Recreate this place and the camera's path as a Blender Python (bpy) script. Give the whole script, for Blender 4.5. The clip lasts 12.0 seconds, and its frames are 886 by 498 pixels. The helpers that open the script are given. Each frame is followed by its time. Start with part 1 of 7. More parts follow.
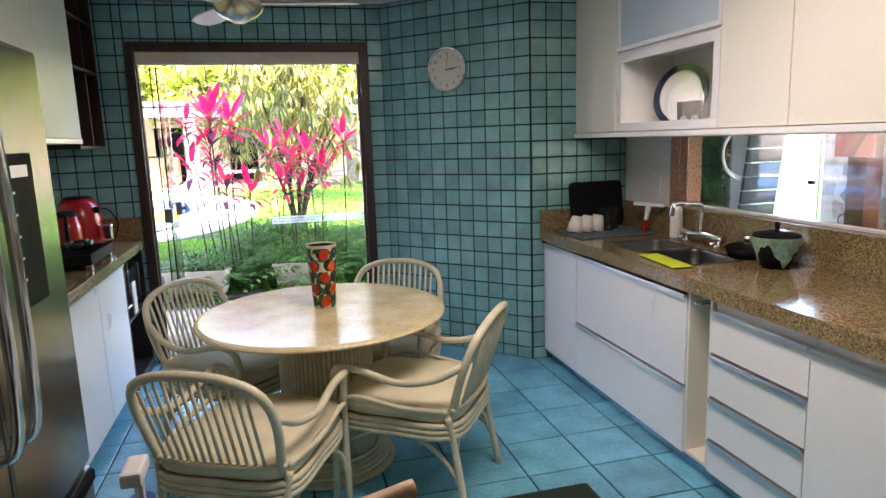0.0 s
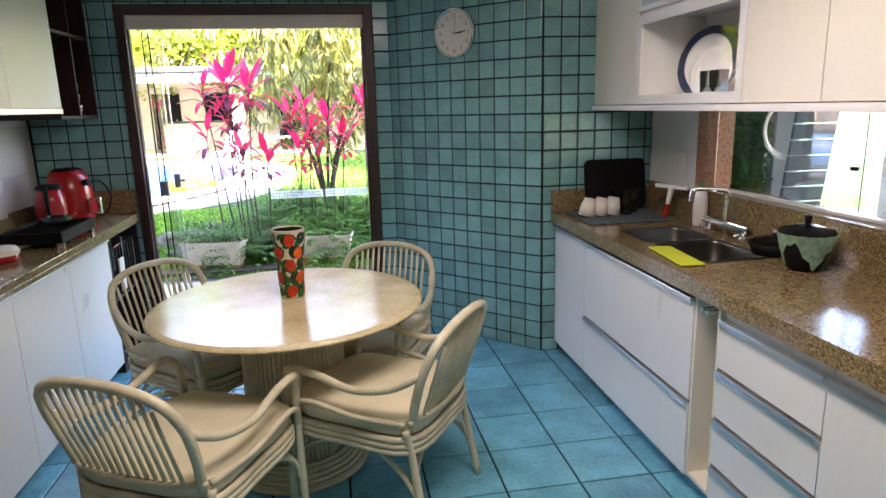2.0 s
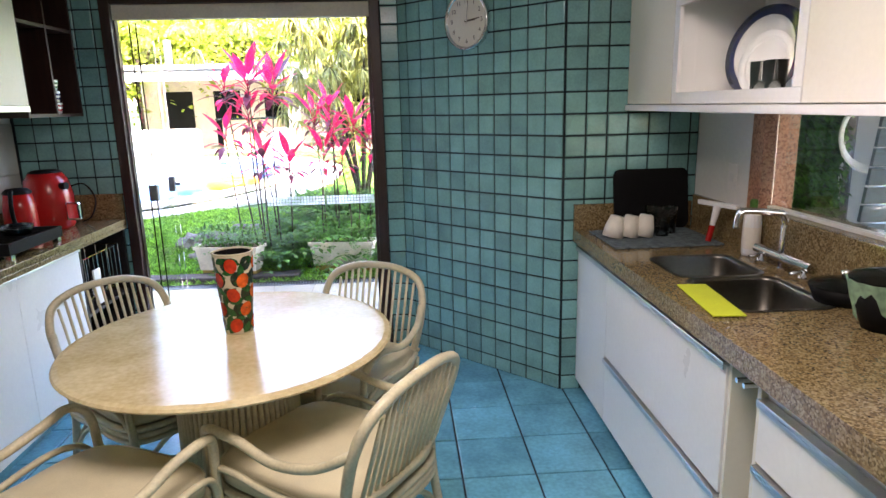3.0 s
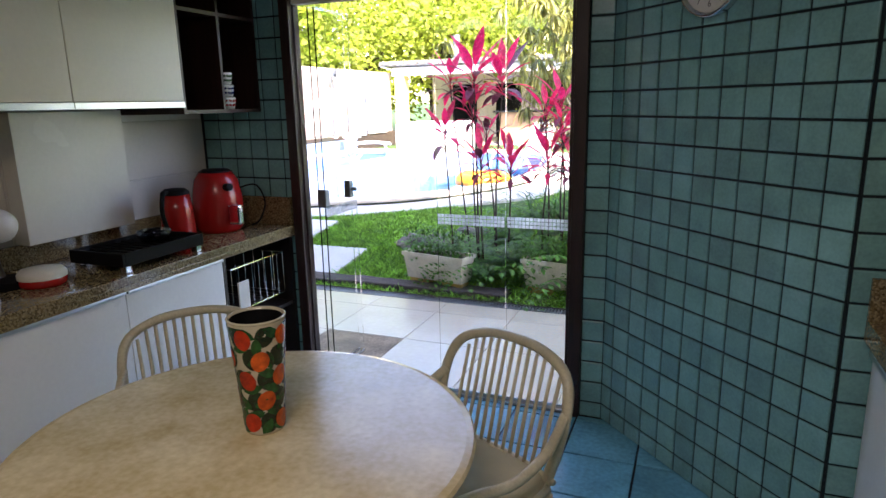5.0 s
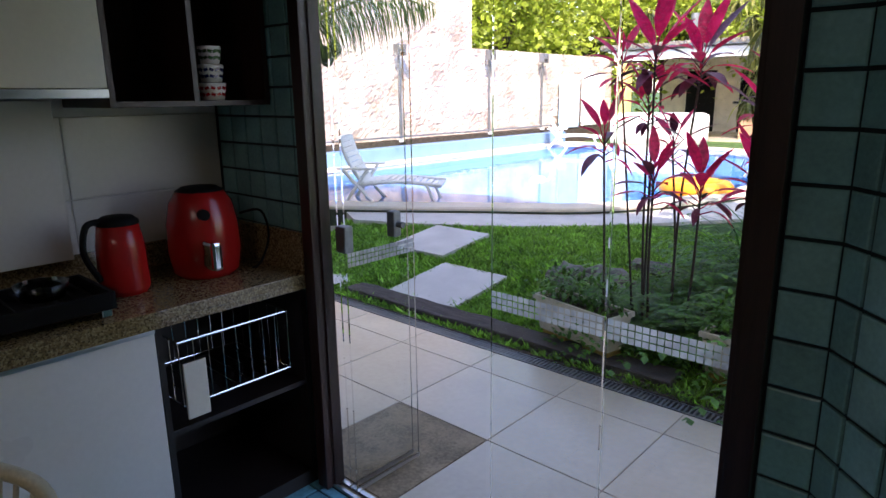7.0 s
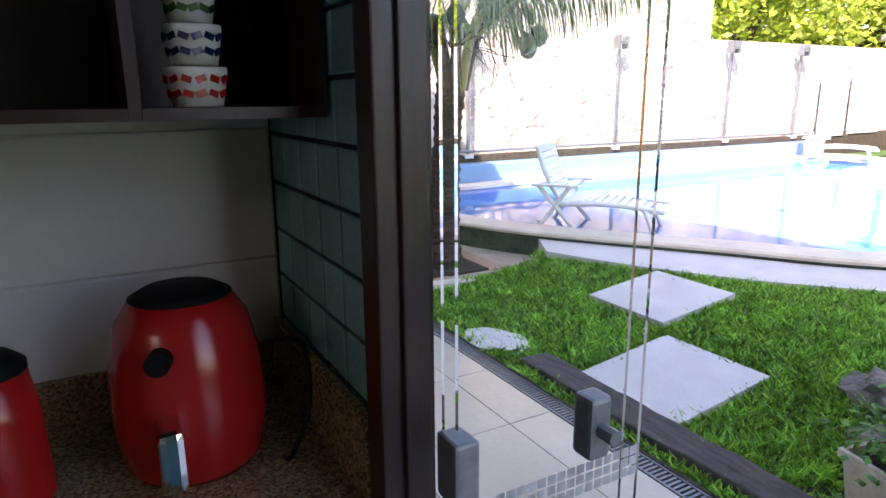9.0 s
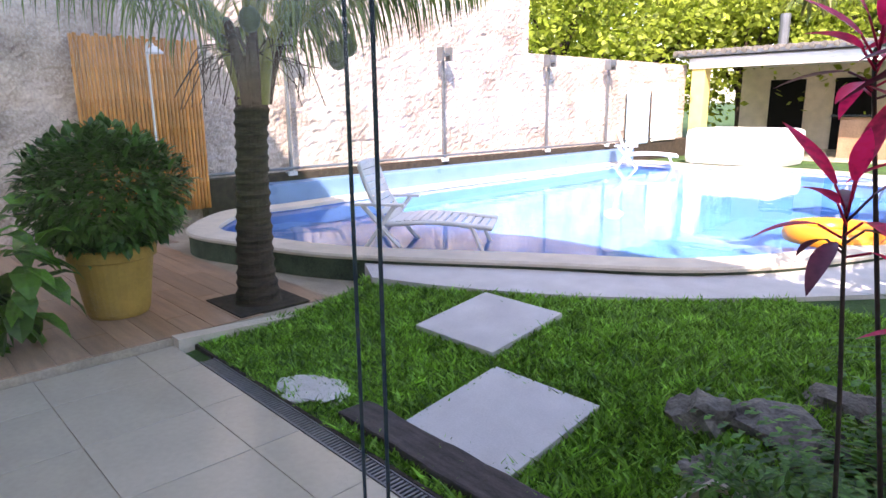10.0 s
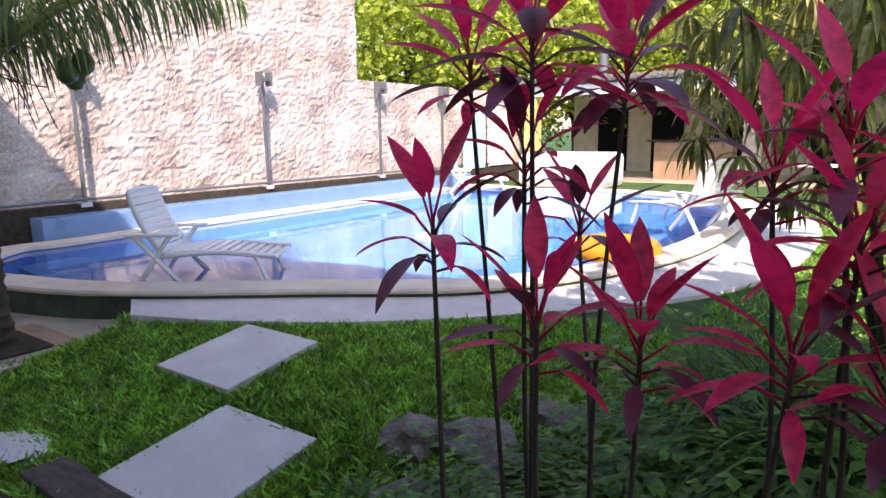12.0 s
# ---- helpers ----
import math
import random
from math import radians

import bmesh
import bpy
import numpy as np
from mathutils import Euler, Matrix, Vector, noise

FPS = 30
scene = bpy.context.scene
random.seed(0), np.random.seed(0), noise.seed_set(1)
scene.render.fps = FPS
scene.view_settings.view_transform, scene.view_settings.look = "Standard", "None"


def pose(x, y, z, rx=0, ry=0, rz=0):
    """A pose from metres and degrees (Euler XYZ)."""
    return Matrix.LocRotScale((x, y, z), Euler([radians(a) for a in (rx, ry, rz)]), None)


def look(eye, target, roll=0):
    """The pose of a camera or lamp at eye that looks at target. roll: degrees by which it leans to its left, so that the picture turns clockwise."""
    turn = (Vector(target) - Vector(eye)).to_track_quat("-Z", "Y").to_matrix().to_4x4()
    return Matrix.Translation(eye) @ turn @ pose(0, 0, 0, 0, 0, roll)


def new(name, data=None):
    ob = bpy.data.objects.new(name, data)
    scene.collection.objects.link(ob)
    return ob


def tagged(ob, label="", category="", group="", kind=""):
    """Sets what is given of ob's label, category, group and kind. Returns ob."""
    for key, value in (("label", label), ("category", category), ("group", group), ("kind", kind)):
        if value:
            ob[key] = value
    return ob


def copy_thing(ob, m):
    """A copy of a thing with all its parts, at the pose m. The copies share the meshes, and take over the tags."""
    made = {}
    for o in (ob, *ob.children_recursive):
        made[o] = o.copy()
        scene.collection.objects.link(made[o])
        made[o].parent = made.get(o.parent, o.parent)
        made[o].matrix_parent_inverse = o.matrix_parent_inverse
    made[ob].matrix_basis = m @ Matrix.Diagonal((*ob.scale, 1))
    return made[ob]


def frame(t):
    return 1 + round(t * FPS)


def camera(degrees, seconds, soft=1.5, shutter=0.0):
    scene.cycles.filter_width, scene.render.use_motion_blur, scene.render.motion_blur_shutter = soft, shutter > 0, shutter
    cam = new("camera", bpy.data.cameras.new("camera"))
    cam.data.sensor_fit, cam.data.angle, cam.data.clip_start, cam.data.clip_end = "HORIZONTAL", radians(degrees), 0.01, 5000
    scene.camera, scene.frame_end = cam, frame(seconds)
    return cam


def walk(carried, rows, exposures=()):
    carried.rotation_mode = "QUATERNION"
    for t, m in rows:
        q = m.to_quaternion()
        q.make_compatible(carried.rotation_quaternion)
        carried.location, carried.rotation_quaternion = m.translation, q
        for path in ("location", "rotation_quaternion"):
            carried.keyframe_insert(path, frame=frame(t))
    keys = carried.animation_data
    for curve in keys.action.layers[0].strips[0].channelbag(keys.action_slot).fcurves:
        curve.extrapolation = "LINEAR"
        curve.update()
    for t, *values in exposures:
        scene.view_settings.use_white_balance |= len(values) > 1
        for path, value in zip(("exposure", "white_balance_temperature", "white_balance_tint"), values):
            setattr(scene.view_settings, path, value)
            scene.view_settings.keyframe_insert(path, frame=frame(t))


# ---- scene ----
cam = camera(69.9, 12.0)
METRES, EYE, TILT, LEAN, TURN = 6.85, 1.52, 0.0, 0.0, -14.3
ROWS = [
    (0.0, 0.0, 0.0, 0.0, -0.33, -9.87, 1.91),
    (0.5, 0.0022, -0.002, 0.0004, 2.5, -12.1, 1.79),
    (1.0, 0.0011, 0.0007, 0.0024, 2.92, -12.47, 1.67),
    (1.5, 0.0159, 0.0195, 0.0022, 2.92, -12.74, 1.69),
    (2.0, 0.0469, 0.0487, 0.0039, 4.64, -12.74, 1.56),
    (2.5, 0.0678, 0.088, 0.0033, 6.27, -12.83, 1.51),
    (3.0, 0.0859, 0.1304, 0.0039, 10.46, -12.84, 1.37),
    (3.5, 0.0946, 0.1605, 0.0067, 19.85, -12.77, 1.24),
    (3.7, 0.0970, 0.1718, 0.0060, 23.68, -12.65, 1.21),
    (5.3, 0.0945, 0.3260, 0.0050, 37.10, -13.12, 1.10),
    (5.5, 0.0886, 0.3486, 0.0047, 37.77, -13.19, 1.05),
    (6.0, 0.075, 0.4059, 0.0046, 39.28, -13.26, 1.0),
    (6.5, 0.0596, 0.4669, 0.0056, 46.35, -13.26, 0.75),
    (7.0, 0.0237, 0.5127, 0.0053, 56.48, -13.65, 0.73),
    (7.5, -0.0228, 0.5515, 0.0054, 64.94, -13.86, 0.67),
    (7.7, -0.0433, 0.5640, 0.0056, 68.30, -13.78, 0.64),
    (9.3, -0.1880, 0.6290, 0.0062, 75.14, -13.51, 0.45),
    (9.5, -0.1992, 0.639, 0.0066, 73.12, -13.5, 0.44),
    (9.7, -0.2116, 0.6540, 0.0079, 68.65, -13.40, 0.50),
    (10.0, -0.2223, 0.6694, 0.0097, 60.81, -12.72, 0.61),
    (10.5, -0.2235, 0.7014, 0.0068, 49.99, -11.35, 0.75),
    (11.0, -0.2188, 0.7365, 0.008, 49.42, -10.88, 0.77),
    (11.5, -0.2106, 0.7621, 0.0064, 49.42, -10.67, 0.78),
    (12.0, -0.1711, 0.7797, 0.0019, 49.56, -10.4, 0.77),
]
EXPOSURES = [(t, e, 6850 if t < 8 else 6950, 26 if t < 8 else 28) for t, e in ((0.0, 4.12), (2.0, 4.12), (3.0, 4.3), (3.7, 4.2), (5.3, 2.85), (6.0, 2.25), (6.5, 1.98), (7.5, 1.92), (9.5, 2.6), (9.8, 2.2), (10.2, 1.7), (10.6, 1.36), (12.0, 1.36))]
walk(cam, [(t, pose(0, 0, EYE, TILT, LEAN, TURN) @ pose(METRES * x, METRES * y, METRES * z, 90 + pitch, roll, yaw)) for t, x, y, z, yaw, pitch, roll in ROWS], EXPOSURES)

# ---- light ----
SUN_DIR = Vector((0.45, -0.52, 0.74)).normalized()
world = bpy.data.worlds.new("world")
scene.world = world
world.use_nodes = True
sky = world.node_tree.nodes.new("ShaderNodeTexSky")
sky.sky_type, sky.sun_disc = "NISHITA", False
sky.sun_elevation = math.asin(SUN_DIR.z)
sky.sun_rotation = math.atan2(SUN_DIR.x, SUN_DIR.y)
background = world.node_tree.nodes["Background"]
background.inputs["Strength"].default_value = 0.15
world.node_tree.links.new(sky.outputs[0], background.inputs[0])
sun = new("sun", bpy.data.lights.new("sun", "SUN"))
sun.data.energy, sun.data.angle, sun.data.color = 3.5, radians(0.6), (1.0, 0.94, 0.84)
sun.matrix_world = look(SUN_DIR * 30, (0, 0, 0))


def area_lamp(name, eye, target, sx, sy, watts, color):
    lamp = new(name, bpy.data.lights.new(name, "AREA"))
    lamp.data.shape, lamp.data.size, lamp.data.size_y = "RECTANGLE", sx, sy
    lamp.data.energy, lamp.data.color = watts, color
    lamp.matrix_world = look(eye, target)
    return lamp


# fill light added under the ceiling to brighten the kitchen; stands for unseen windows
area_lamp("kitchen_fill_light", (0.75, 1.7, 2.44), (0.75, 1.7, 0), 0.9, 0.6, 2.3, (1.0, 0.94, 0.84))


# ---- materials ----
def ramp_node(nt, stops):
    r = nt.nodes.new("ShaderNodeValToRGB")
    while len(r.color_ramp.elements) < len(stops):
        r.color_ramp.elements.new(0.5)
    for e, (p, c) in zip(r.color_ramp.elements, stops):
        e.position, e.color = p, (*c, 1)
    return r


def mat(name, color, rough=0.5, metal=0.0, vary=0.12, scale=3.0, grain=60.0, bump=0.1, piece=0.0, stretch=(1, 1, 1), spec=0.5, dist=0.004, tint=None, coat=0.0):
    """A painted or natural surface: colour varied at two scales, roughness and fine relief."""
    m = bpy.data.materials.new(name)
    m.use_nodes = True
    nt = m.node_tree
    b = nt.nodes["Principled BSDF"]
    geo = nt.nodes.new("ShaderNodeNewGeometry")
    mp = nt.nodes.new("ShaderNodeMapping")
    mp.inputs["Scale"].default_value = stretch
    nt.links.new(geo.outputs["Position"], mp.inputs["Vector"])
    n1 = nt.nodes.new("ShaderNodeTexNoise")
    n1.inputs["Scale"].default_value, n1.inputs["Detail"].default_value = scale, 5
    n2 = nt.nodes.new("ShaderNodeTexNoise")
    n2.inputs["Scale"].default_value, n2.inputs["Detail"].default_value = grain, 3
    for n in (n1, n2):
        nt.links.new(mp.outputs[0], n.inputs["Vector"])
    add = nt.nodes.new("ShaderNodeMath")
    add.operation = "MULTIPLY_ADD"
    add.inputs[1].default_value = 0.6
    nt.links.new(n1.outputs["Fac"], add.inputs[0])
    half = nt.nodes.new("ShaderNodeMath")
    half.operation = "MULTIPLY"
    half.inputs[1].default_value = 0.4
    nt.links.new(n2.outputs["Fac"], half.inputs[0])
    nt.links.new(half.outputs[0], add.inputs[2])
    lo = tuple(c * (1 - vary * 1.6) for c in color)
    hi = tuple(min(1, c * (1 + vary * 1.6)) for c in (tint or color))
    r = ramp_node(nt, [(0.3, lo), (0.7, hi)])
    nt.links.new(add.outputs[0], r.inputs[0])
    out = r.outputs[0]
    if piece:
        info = nt.nodes.new("ShaderNodeObjectInfo")
        hsv = nt.nodes.new("ShaderNodeHueSaturation")
        mr = nt.nodes.new("ShaderNodeMapRange")
        mr.inputs["To Min"].default_value, mr.inputs["To Max"].default_value = 1 - piece, 1 + piece
        nt.links.new(info.outputs["Random"], mr.inputs[0])
        nt.links.new(mr.outputs[0], hsv.inputs["Value"])
        nt.links.new(out, hsv.inputs["Color"])
        out = hsv.outputs[0]
    nt.links.new(out, b.inputs["Base Color"])
    rr = nt.nodes.new("ShaderNodeMapRange")
    rr.inputs["To Min"].default_value, rr.inputs["To Max"].default_value = max(0.02, rough - 0.08), min(1, rough + 0.08)
    nt.links.new(n1.outputs["Fac"], rr.inputs[0])
    nt.links.new(rr.outputs[0], b.inputs["Roughness"])
    b.inputs["Metallic"].default_value = metal
    b.inputs["Specular IOR Level"].default_value = spec
    b.inputs["Coat Weight"].default_value = coat
    b.inputs["Coat Roughness"].default_value = 0.08
    if bump:
        bp = nt.nodes.new("ShaderNodeBump")
        bp.inputs["Strength"].default_value, bp.inputs["Distance"].default_value = bump, dist
        nt.links.new(add.outputs[0], bp.inputs["Height"])
        nt.links.new(bp.outputs[0], b.inputs["Normal"])
    return m


def speckle(name, stops, scale, rough=0.2, bump=0.0, big=4.0, dist=0.002):
    """Granite and pebbly surfaces: speckles in several colours over a slow drift."""
    m = bpy.data.materials.new(name)
    m.use_nodes = True
    nt = m.node_tree
    b = nt.nodes["Principled BSDF"]
    geo = nt.nodes.new("ShaderNodeNewGeometry")
    v = nt.nodes.new("ShaderNodeTexVoronoi")
    v.inputs["Scale"].default_value = scale
    n = nt.nodes.new("ShaderNodeTexNoise")
    n.inputs["Scale"].default_value, n.inputs["Detail"].default_value = big, 6
    sep = nt.nodes.new("ShaderNodeSeparateColor")
    for q in (v, n):
        nt.links.new(geo.outputs["Position"], q.inputs["Vector"])
    nt.links.new(v.outputs["Color"], sep.inputs[0])
    mix = nt.nodes.new("ShaderNodeMath")
    mix.operation = "MULTIPLY_ADD"
    mix.inputs[1].default_value = 0.65
    nt.links.new(sep.outputs[0], mix.inputs[0])
    k = nt.nodes.new("ShaderNodeMath")
    k.operation = "MULTIPLY"
    k.inputs[1].default_value = 0.4
    nt.links.new(n.outputs["Fac"], k.inputs[0])
    nt.links.new(k.outputs[0], mix.inputs[2])
    r = ramp_node(nt, stops)
    nt.links.new(mix.outputs[0], r.inputs[0])
    nt.links.new(r.outputs[0], b.inputs["Base Color"])
    b.inputs["Roughness"].default_value = rough
    if bump:
        bp = nt.nodes.new("ShaderNodeBump")
        bp.inputs["Strength"].default_value, bp.inputs["Distance"].default_value = bump, dist
        nt.links.new(mix.outputs[0], bp.inputs["Height"])
        nt.links.new(bp.outputs[0], b.inputs["Normal"])
    return m


def glass_mat(name, color=(0.97, 1, 0.985), rough=0.0, ior=1.45):
    m = bpy.data.materials.new(name)
    m.use_nodes = True
    b = m.node_tree.nodes["Principled BSDF"]
    b.inputs["Base Color"].default_value = (*color, 1)
    b.inputs["Transmission Weight"].default_value = 1
    b.inputs["Roughness"].default_value = rough
    b.inputs["IOR"].default_value = ior
    return m


def leaf_mat(name, color, tint, rough=0.45, leaf_pass=0.35, spread=0.45):
    """Leaves: each one varied, light passing through them in part."""
    m = mat(name, color, rough, vary=0.3, scale=6, grain=40, bump=0.0, tint=tint)
    nt = m.node_tree
    b = nt.nodes["Principled BSDF"]
    geo = nt.nodes.new("ShaderNodeNewGeometry")
    hsv = nt.nodes.new("ShaderNodeHueSaturation")
    mr = nt.nodes.new("ShaderNodeMapRange")
    mr.inputs["To Min"].default_value, mr.inputs["To Max"].default_value = 1 - spread, 1 + spread
    nt.links.new(geo.outputs["Random Per Island"], mr.inputs[0])
    nt.links.new(mr.outputs[0], hsv.inputs["Value"])
    src = b.inputs["Base Color"].links[0].from_socket
    nt.links.new(src, hsv.inputs["Color"])
    nt.links.new(hsv.outputs[0], b.inputs["Base Color"])
    tr = nt.nodes.new("ShaderNodeBsdfTranslucent")
    nt.links.new(hsv.outputs[0], tr.inputs["Color"])
    mx = nt.nodes.new("ShaderNodeMixShader")
    mx.inputs[0].default_value = leaf_pass
    nt.links.new(b.outputs[0], mx.inputs[1])
    nt.links.new(tr.outputs[0], mx.inputs[2])
    nt.links.new(mx.outputs[0], nt.nodes["Material Output"].inputs[0])
    return m


M_TILE = mat("wall_tile_glaze", (0.185, 0.395, 0.385), 0.2, vary=0.14, scale=9, grain=90, bump=0.25, piece=0.16, dist=0.002)
M_GROUT = mat("dark_grout", (0.008, 0.02, 0.025), 0.9, vary=0.3, bump=0.3)
M_FLOOR = mat("floor_tile_glaze", (0.13, 0.40, 0.52), 0.24, vary=0.22, scale=5, grain=50, bump=0.2, piece=0.16, dist=0.002)
M_FGROUT = mat("floor_grout", (0.008, 0.02, 0.03), 0.9, vary=0.3)
M_WHITE = mat("white_laminate", (0.78, 0.77, 0.75), 0.3, vary=0.03, scale=2, bump=0.02)
M_CREAM = mat("cream_laminate", (0.76, 0.72, 0.61), 0.33, vary=0.03, scale=2, bump=0.02)
M_ALU = mat("brushed_aluminium", (0.62, 0.63, 0.65), 0.32, 1.0, vary=0.06, stretch=(8, 1, 8), bump=0.03)
M_CHROME = mat("chrome", (0.75, 0.75, 0.76), 0.1, 1.0, vary=0.03, bump=0)
M_STEEL = mat("brushed_steel", (0.25, 0.235, 0.205), 0.24, 1.0, vary=0.12, scale=2, grain=140, stretch=(1, 1, 0.04), bump=0.05, dist=0.001)
M_SINK = mat("sink_steel", (0.15, 0.14, 0.122), 0.34, 1.0, vary=0.12, bump=0.04)
M_GRANITE = speckle("brown_granite", [(0.08, (0.025, 0.018, 0.01)), (0.28, (0.12, 0.083, 0.036)), (0.5, (0.22, 0.155, 0.07)), (0.72, (0.35, 0.27, 0.145)), (0.88, (0.05, 0.033, 0.018))], 190, 0.12)
M_REDGRANITE = speckle("red_granite", [(0.1, (0.12, 0.05, 0.03)), (0.4, (0.38, 0.17, 0.1)), (0.8, (0.5, 0.27, 0.17))], 120, 0.3)
M_MARBLE = mat("cream_marble", (0.58, 0.45, 0.22), 0.19, vary=0.10, scale=7, grain=55, bump=0.03, tint=(0.68, 0.59, 0.37))
M_RATTAN = mat("painted_rattan", (0.58, 0.53, 0.37), 0.38, vary=0.14, scale=14, grain=120, bump=0.15, dist=0.001)
M_CUSHION = mat("cream_canvas", (0.62, 0.56, 0.39), 0.85, vary=0.09, scale=7, grain=300, bump=0.4, dist=0.001)
M_DARKWOOD = mat("dark_stained_wood", (0.032, 0.013, 0.010), 0.4, vary=0.35, scale=4, grain=60, stretch=(12, 12, 1), bump=0.15, dist=0.001)
M_BLACKIN = mat("dark_lacquer", (0.016, 0.012, 0.011), 0.45, vary=0.3)
M_REDPL = mat("red_glossy_plastic", (0.38, 0.012, 0.010), 0.2, vary=0.05, bump=0.02)
M_BLACK = mat("black_plastic", (0.004, 0.004, 0.0045), 0.65, vary=0.2, bump=0.04, spec=0.15)
M_BLKSTONE = mat("black_polished_stone", (0.010, 0.016, 0.013), 0.15, vary=0.3, scale=30)
M_PLASTER = mat("white_plaster", (0.76, 0.76, 0.73), 0.75, vary=0.04, bump=0.12)
M_WTILE = mat("white_wall_tile", (0.68, 0.66, 0.60), 0.25, vary=0.03, bump=0.04, piece=0.03)
M_GLASS = glass_mat("clear_glass")
M_DOORGLASS = glass_mat("door_glass", (0.985, 1, 0.992), 0.0, 1.18)
M_FROST = mat("pale_blue_lacquered_glass", (0.50, 0.59, 0.64), 0.35, vary=0.03)
M_YELLOW = mat("yellow_green_cloth", (0.55, 0.62, 0.03), 0.9, vary=0.12, grain=250, bump=0.4)
M_PATIO = mat("beige_porcelain", (0.50, 0.435, 0.335), 0.22, vary=0.06, scale=2.5, grain=30, bump=0.06, piece=0.05)
M_PGROUT = mat("patio_grout", (0.42, 0.35, 0.26), 0.9, vary=0.2)
M_SCREED = mat("rough_screed", (0.24, 0.185, 0.12), 0.95, vary=0.4, scale=6, grain=70, bump=0.8)
M_SOIL = mat("dark_soil", (0.045, 0.033, 0.022), 1.0, vary=0.45, scale=12, grain=90, bump=1.0, dist=0.02)
M_GRASSG = mat("grass_soil", (0.035, 0.085, 0.014), 1.0, vary=0.45, scale=3, grain=60, bump=1.0, dist=0.02)
M_GRASS = leaf_mat("grass_blade", (0.10, 0.27, 0.022), (0.22, 0.45, 0.052), 0.5, 0.35, 0.65)
M_CONC = mat("white_washed_concrete", (0.60, 0.57, 0.54), 0.85, vary=0.1, scale=4, grain=110, bump=0.35)
M_COPING = mat("cream_coping", (0.64, 0.56, 0.45), 0.7, vary=0.12, scale=4, grain=90, bump=0.3)
# moss on the pool wall; also the shade put behind the green wall's leaves
M_MOSS_SHADE = mat("mossy_wall_leaf_shade", (0.055, 0.075, 0.045), 0.9, vary=0.5, scale=6, grain=60, bump=0.5)
M_POOL = mat("blue_pool_plaster", (0.09, 0.27, 0.62), 0.35, vary=0.12, scale=3, grain=50, bump=0.05)
M_MOSAIC = mat("blue_mosaic", (0.20, 0.36, 0.60), 0.3, vary=0.1, piece=0.25)
M_DECK = mat("wood_look_porcelain", (0.36, 0.225, 0.14), 0.4, vary=0.22, scale=2, grain=24, stretch=(1, 9, 1), bump=0.1, piece=0.15)
M_STONE = mat("grey_rock", (0.17, 0.155, 0.13), 0.95, vary=0.45, scale=9, grain=60, bump=0.9, dist=0.02)
M_BAMBOO = mat("orange_bamboo", (0.56, 0.24, 0.055), 0.5, vary=0.25, scale=5, grain=60, stretch=(6, 6, 1), bump=0.2, piece=0.25)
M_BARK = mat("palm_bark", (0.06, 0.041, 0.029), 0.95, vary=0.5, scale=8, grain=60, stretch=(1, 1, 5), bump=0.9, dist=0.015)
M_PALM = leaf_mat("palm_leaflet", (0.07, 0.135, 0.03), (0.14, 0.2, 0.045))
M_STALK = mat("palm_stalk", (0.20, 0.22, 0.045), 0.5, vary=0.3, scale=8)
M_COCO = mat("green_coconut", (0.06, 0.10, 0.03), 0.45, vary=0.3, scale=14)
M_CORD = leaf_mat("cordyline_pink", (0.42, 0.008, 0.05), (0.68, 0.025, 0.11), 0.38, 0.45)
M_CORDD = leaf_mat("cordyline_dark", (0.06, 0.012, 0.03), (0.14, 0.025, 0.05), 0.38, 0.25)
M_STEM = mat("plant_stem", (0.05, 0.035, 0.025), 0.8, vary=0.3, scale=20)
M_FERN = leaf_mat("fern_green", (0.045, 0.14, 0.017), (0.095, 0.24, 0.03))
M_HEDGE = leaf_mat("shrub_green", (0.03, 0.10, 0.018), (0.06, 0.16, 0.03), 0.4, 0.25)
M_TREE = leaf_mat("tree_green", (0.14, 0.26, 0.025), (0.36, 0.42, 0.05), 0.5, 0.45)
M_DRAC = leaf_mat("variegated_leaf", (0.10, 0.14, 0.03), (0.34, 0.33, 0.09), 0.4, 0.3)
M_PLANTER = mat("cream_planter_plastic", (0.62, 0.54, 0.42), 0.6, vary=0.16, scale=7, grain=60, bump=0.2)
M_TERRA = mat("ochre_terracotta", (0.42, 0.27, 0.06), 0.7, vary=0.15, scale=6, bump=0.2)
M_WPLASTIC = mat("white_resin", (0.74, 0.74, 0.73), 0.4, vary=0.05, scale=5)
M_METAL = mat("grey_painted_steel", (0.20, 0.21, 0.22), 0.5, 0.6, vary=0.2)
M_BANANA = leaf_mat("banana_leaf", (0.13, 0.34, 0.03), (0.22, 0.48, 0.05), 0.4, 0.45, 0.2)
M_STRIP = leaf_mat("frosted_acrylic", (0.78, 0.80, 0.80), (0.8, 0.82, 0.82), 0.25, 0.75, 0.12)
M_ORANGE = mat("orange_vinyl", (0.75, 0.28, 0.02), 0.3, vary=0.06)


def stone_wall_mat():
    """Rough-cast lime wall: pinkish patches under thick white lumps."""
    m = mat("rough_cast_lime", (0.30, 0.215, 0.17), 0.95, vary=0.18, scale=1.6, grain=34, bump=1.0, dist=0.035, tint=(0.60, 0.52, 0.45))
    return m


M_STONEWALL = stone_wall_mat()


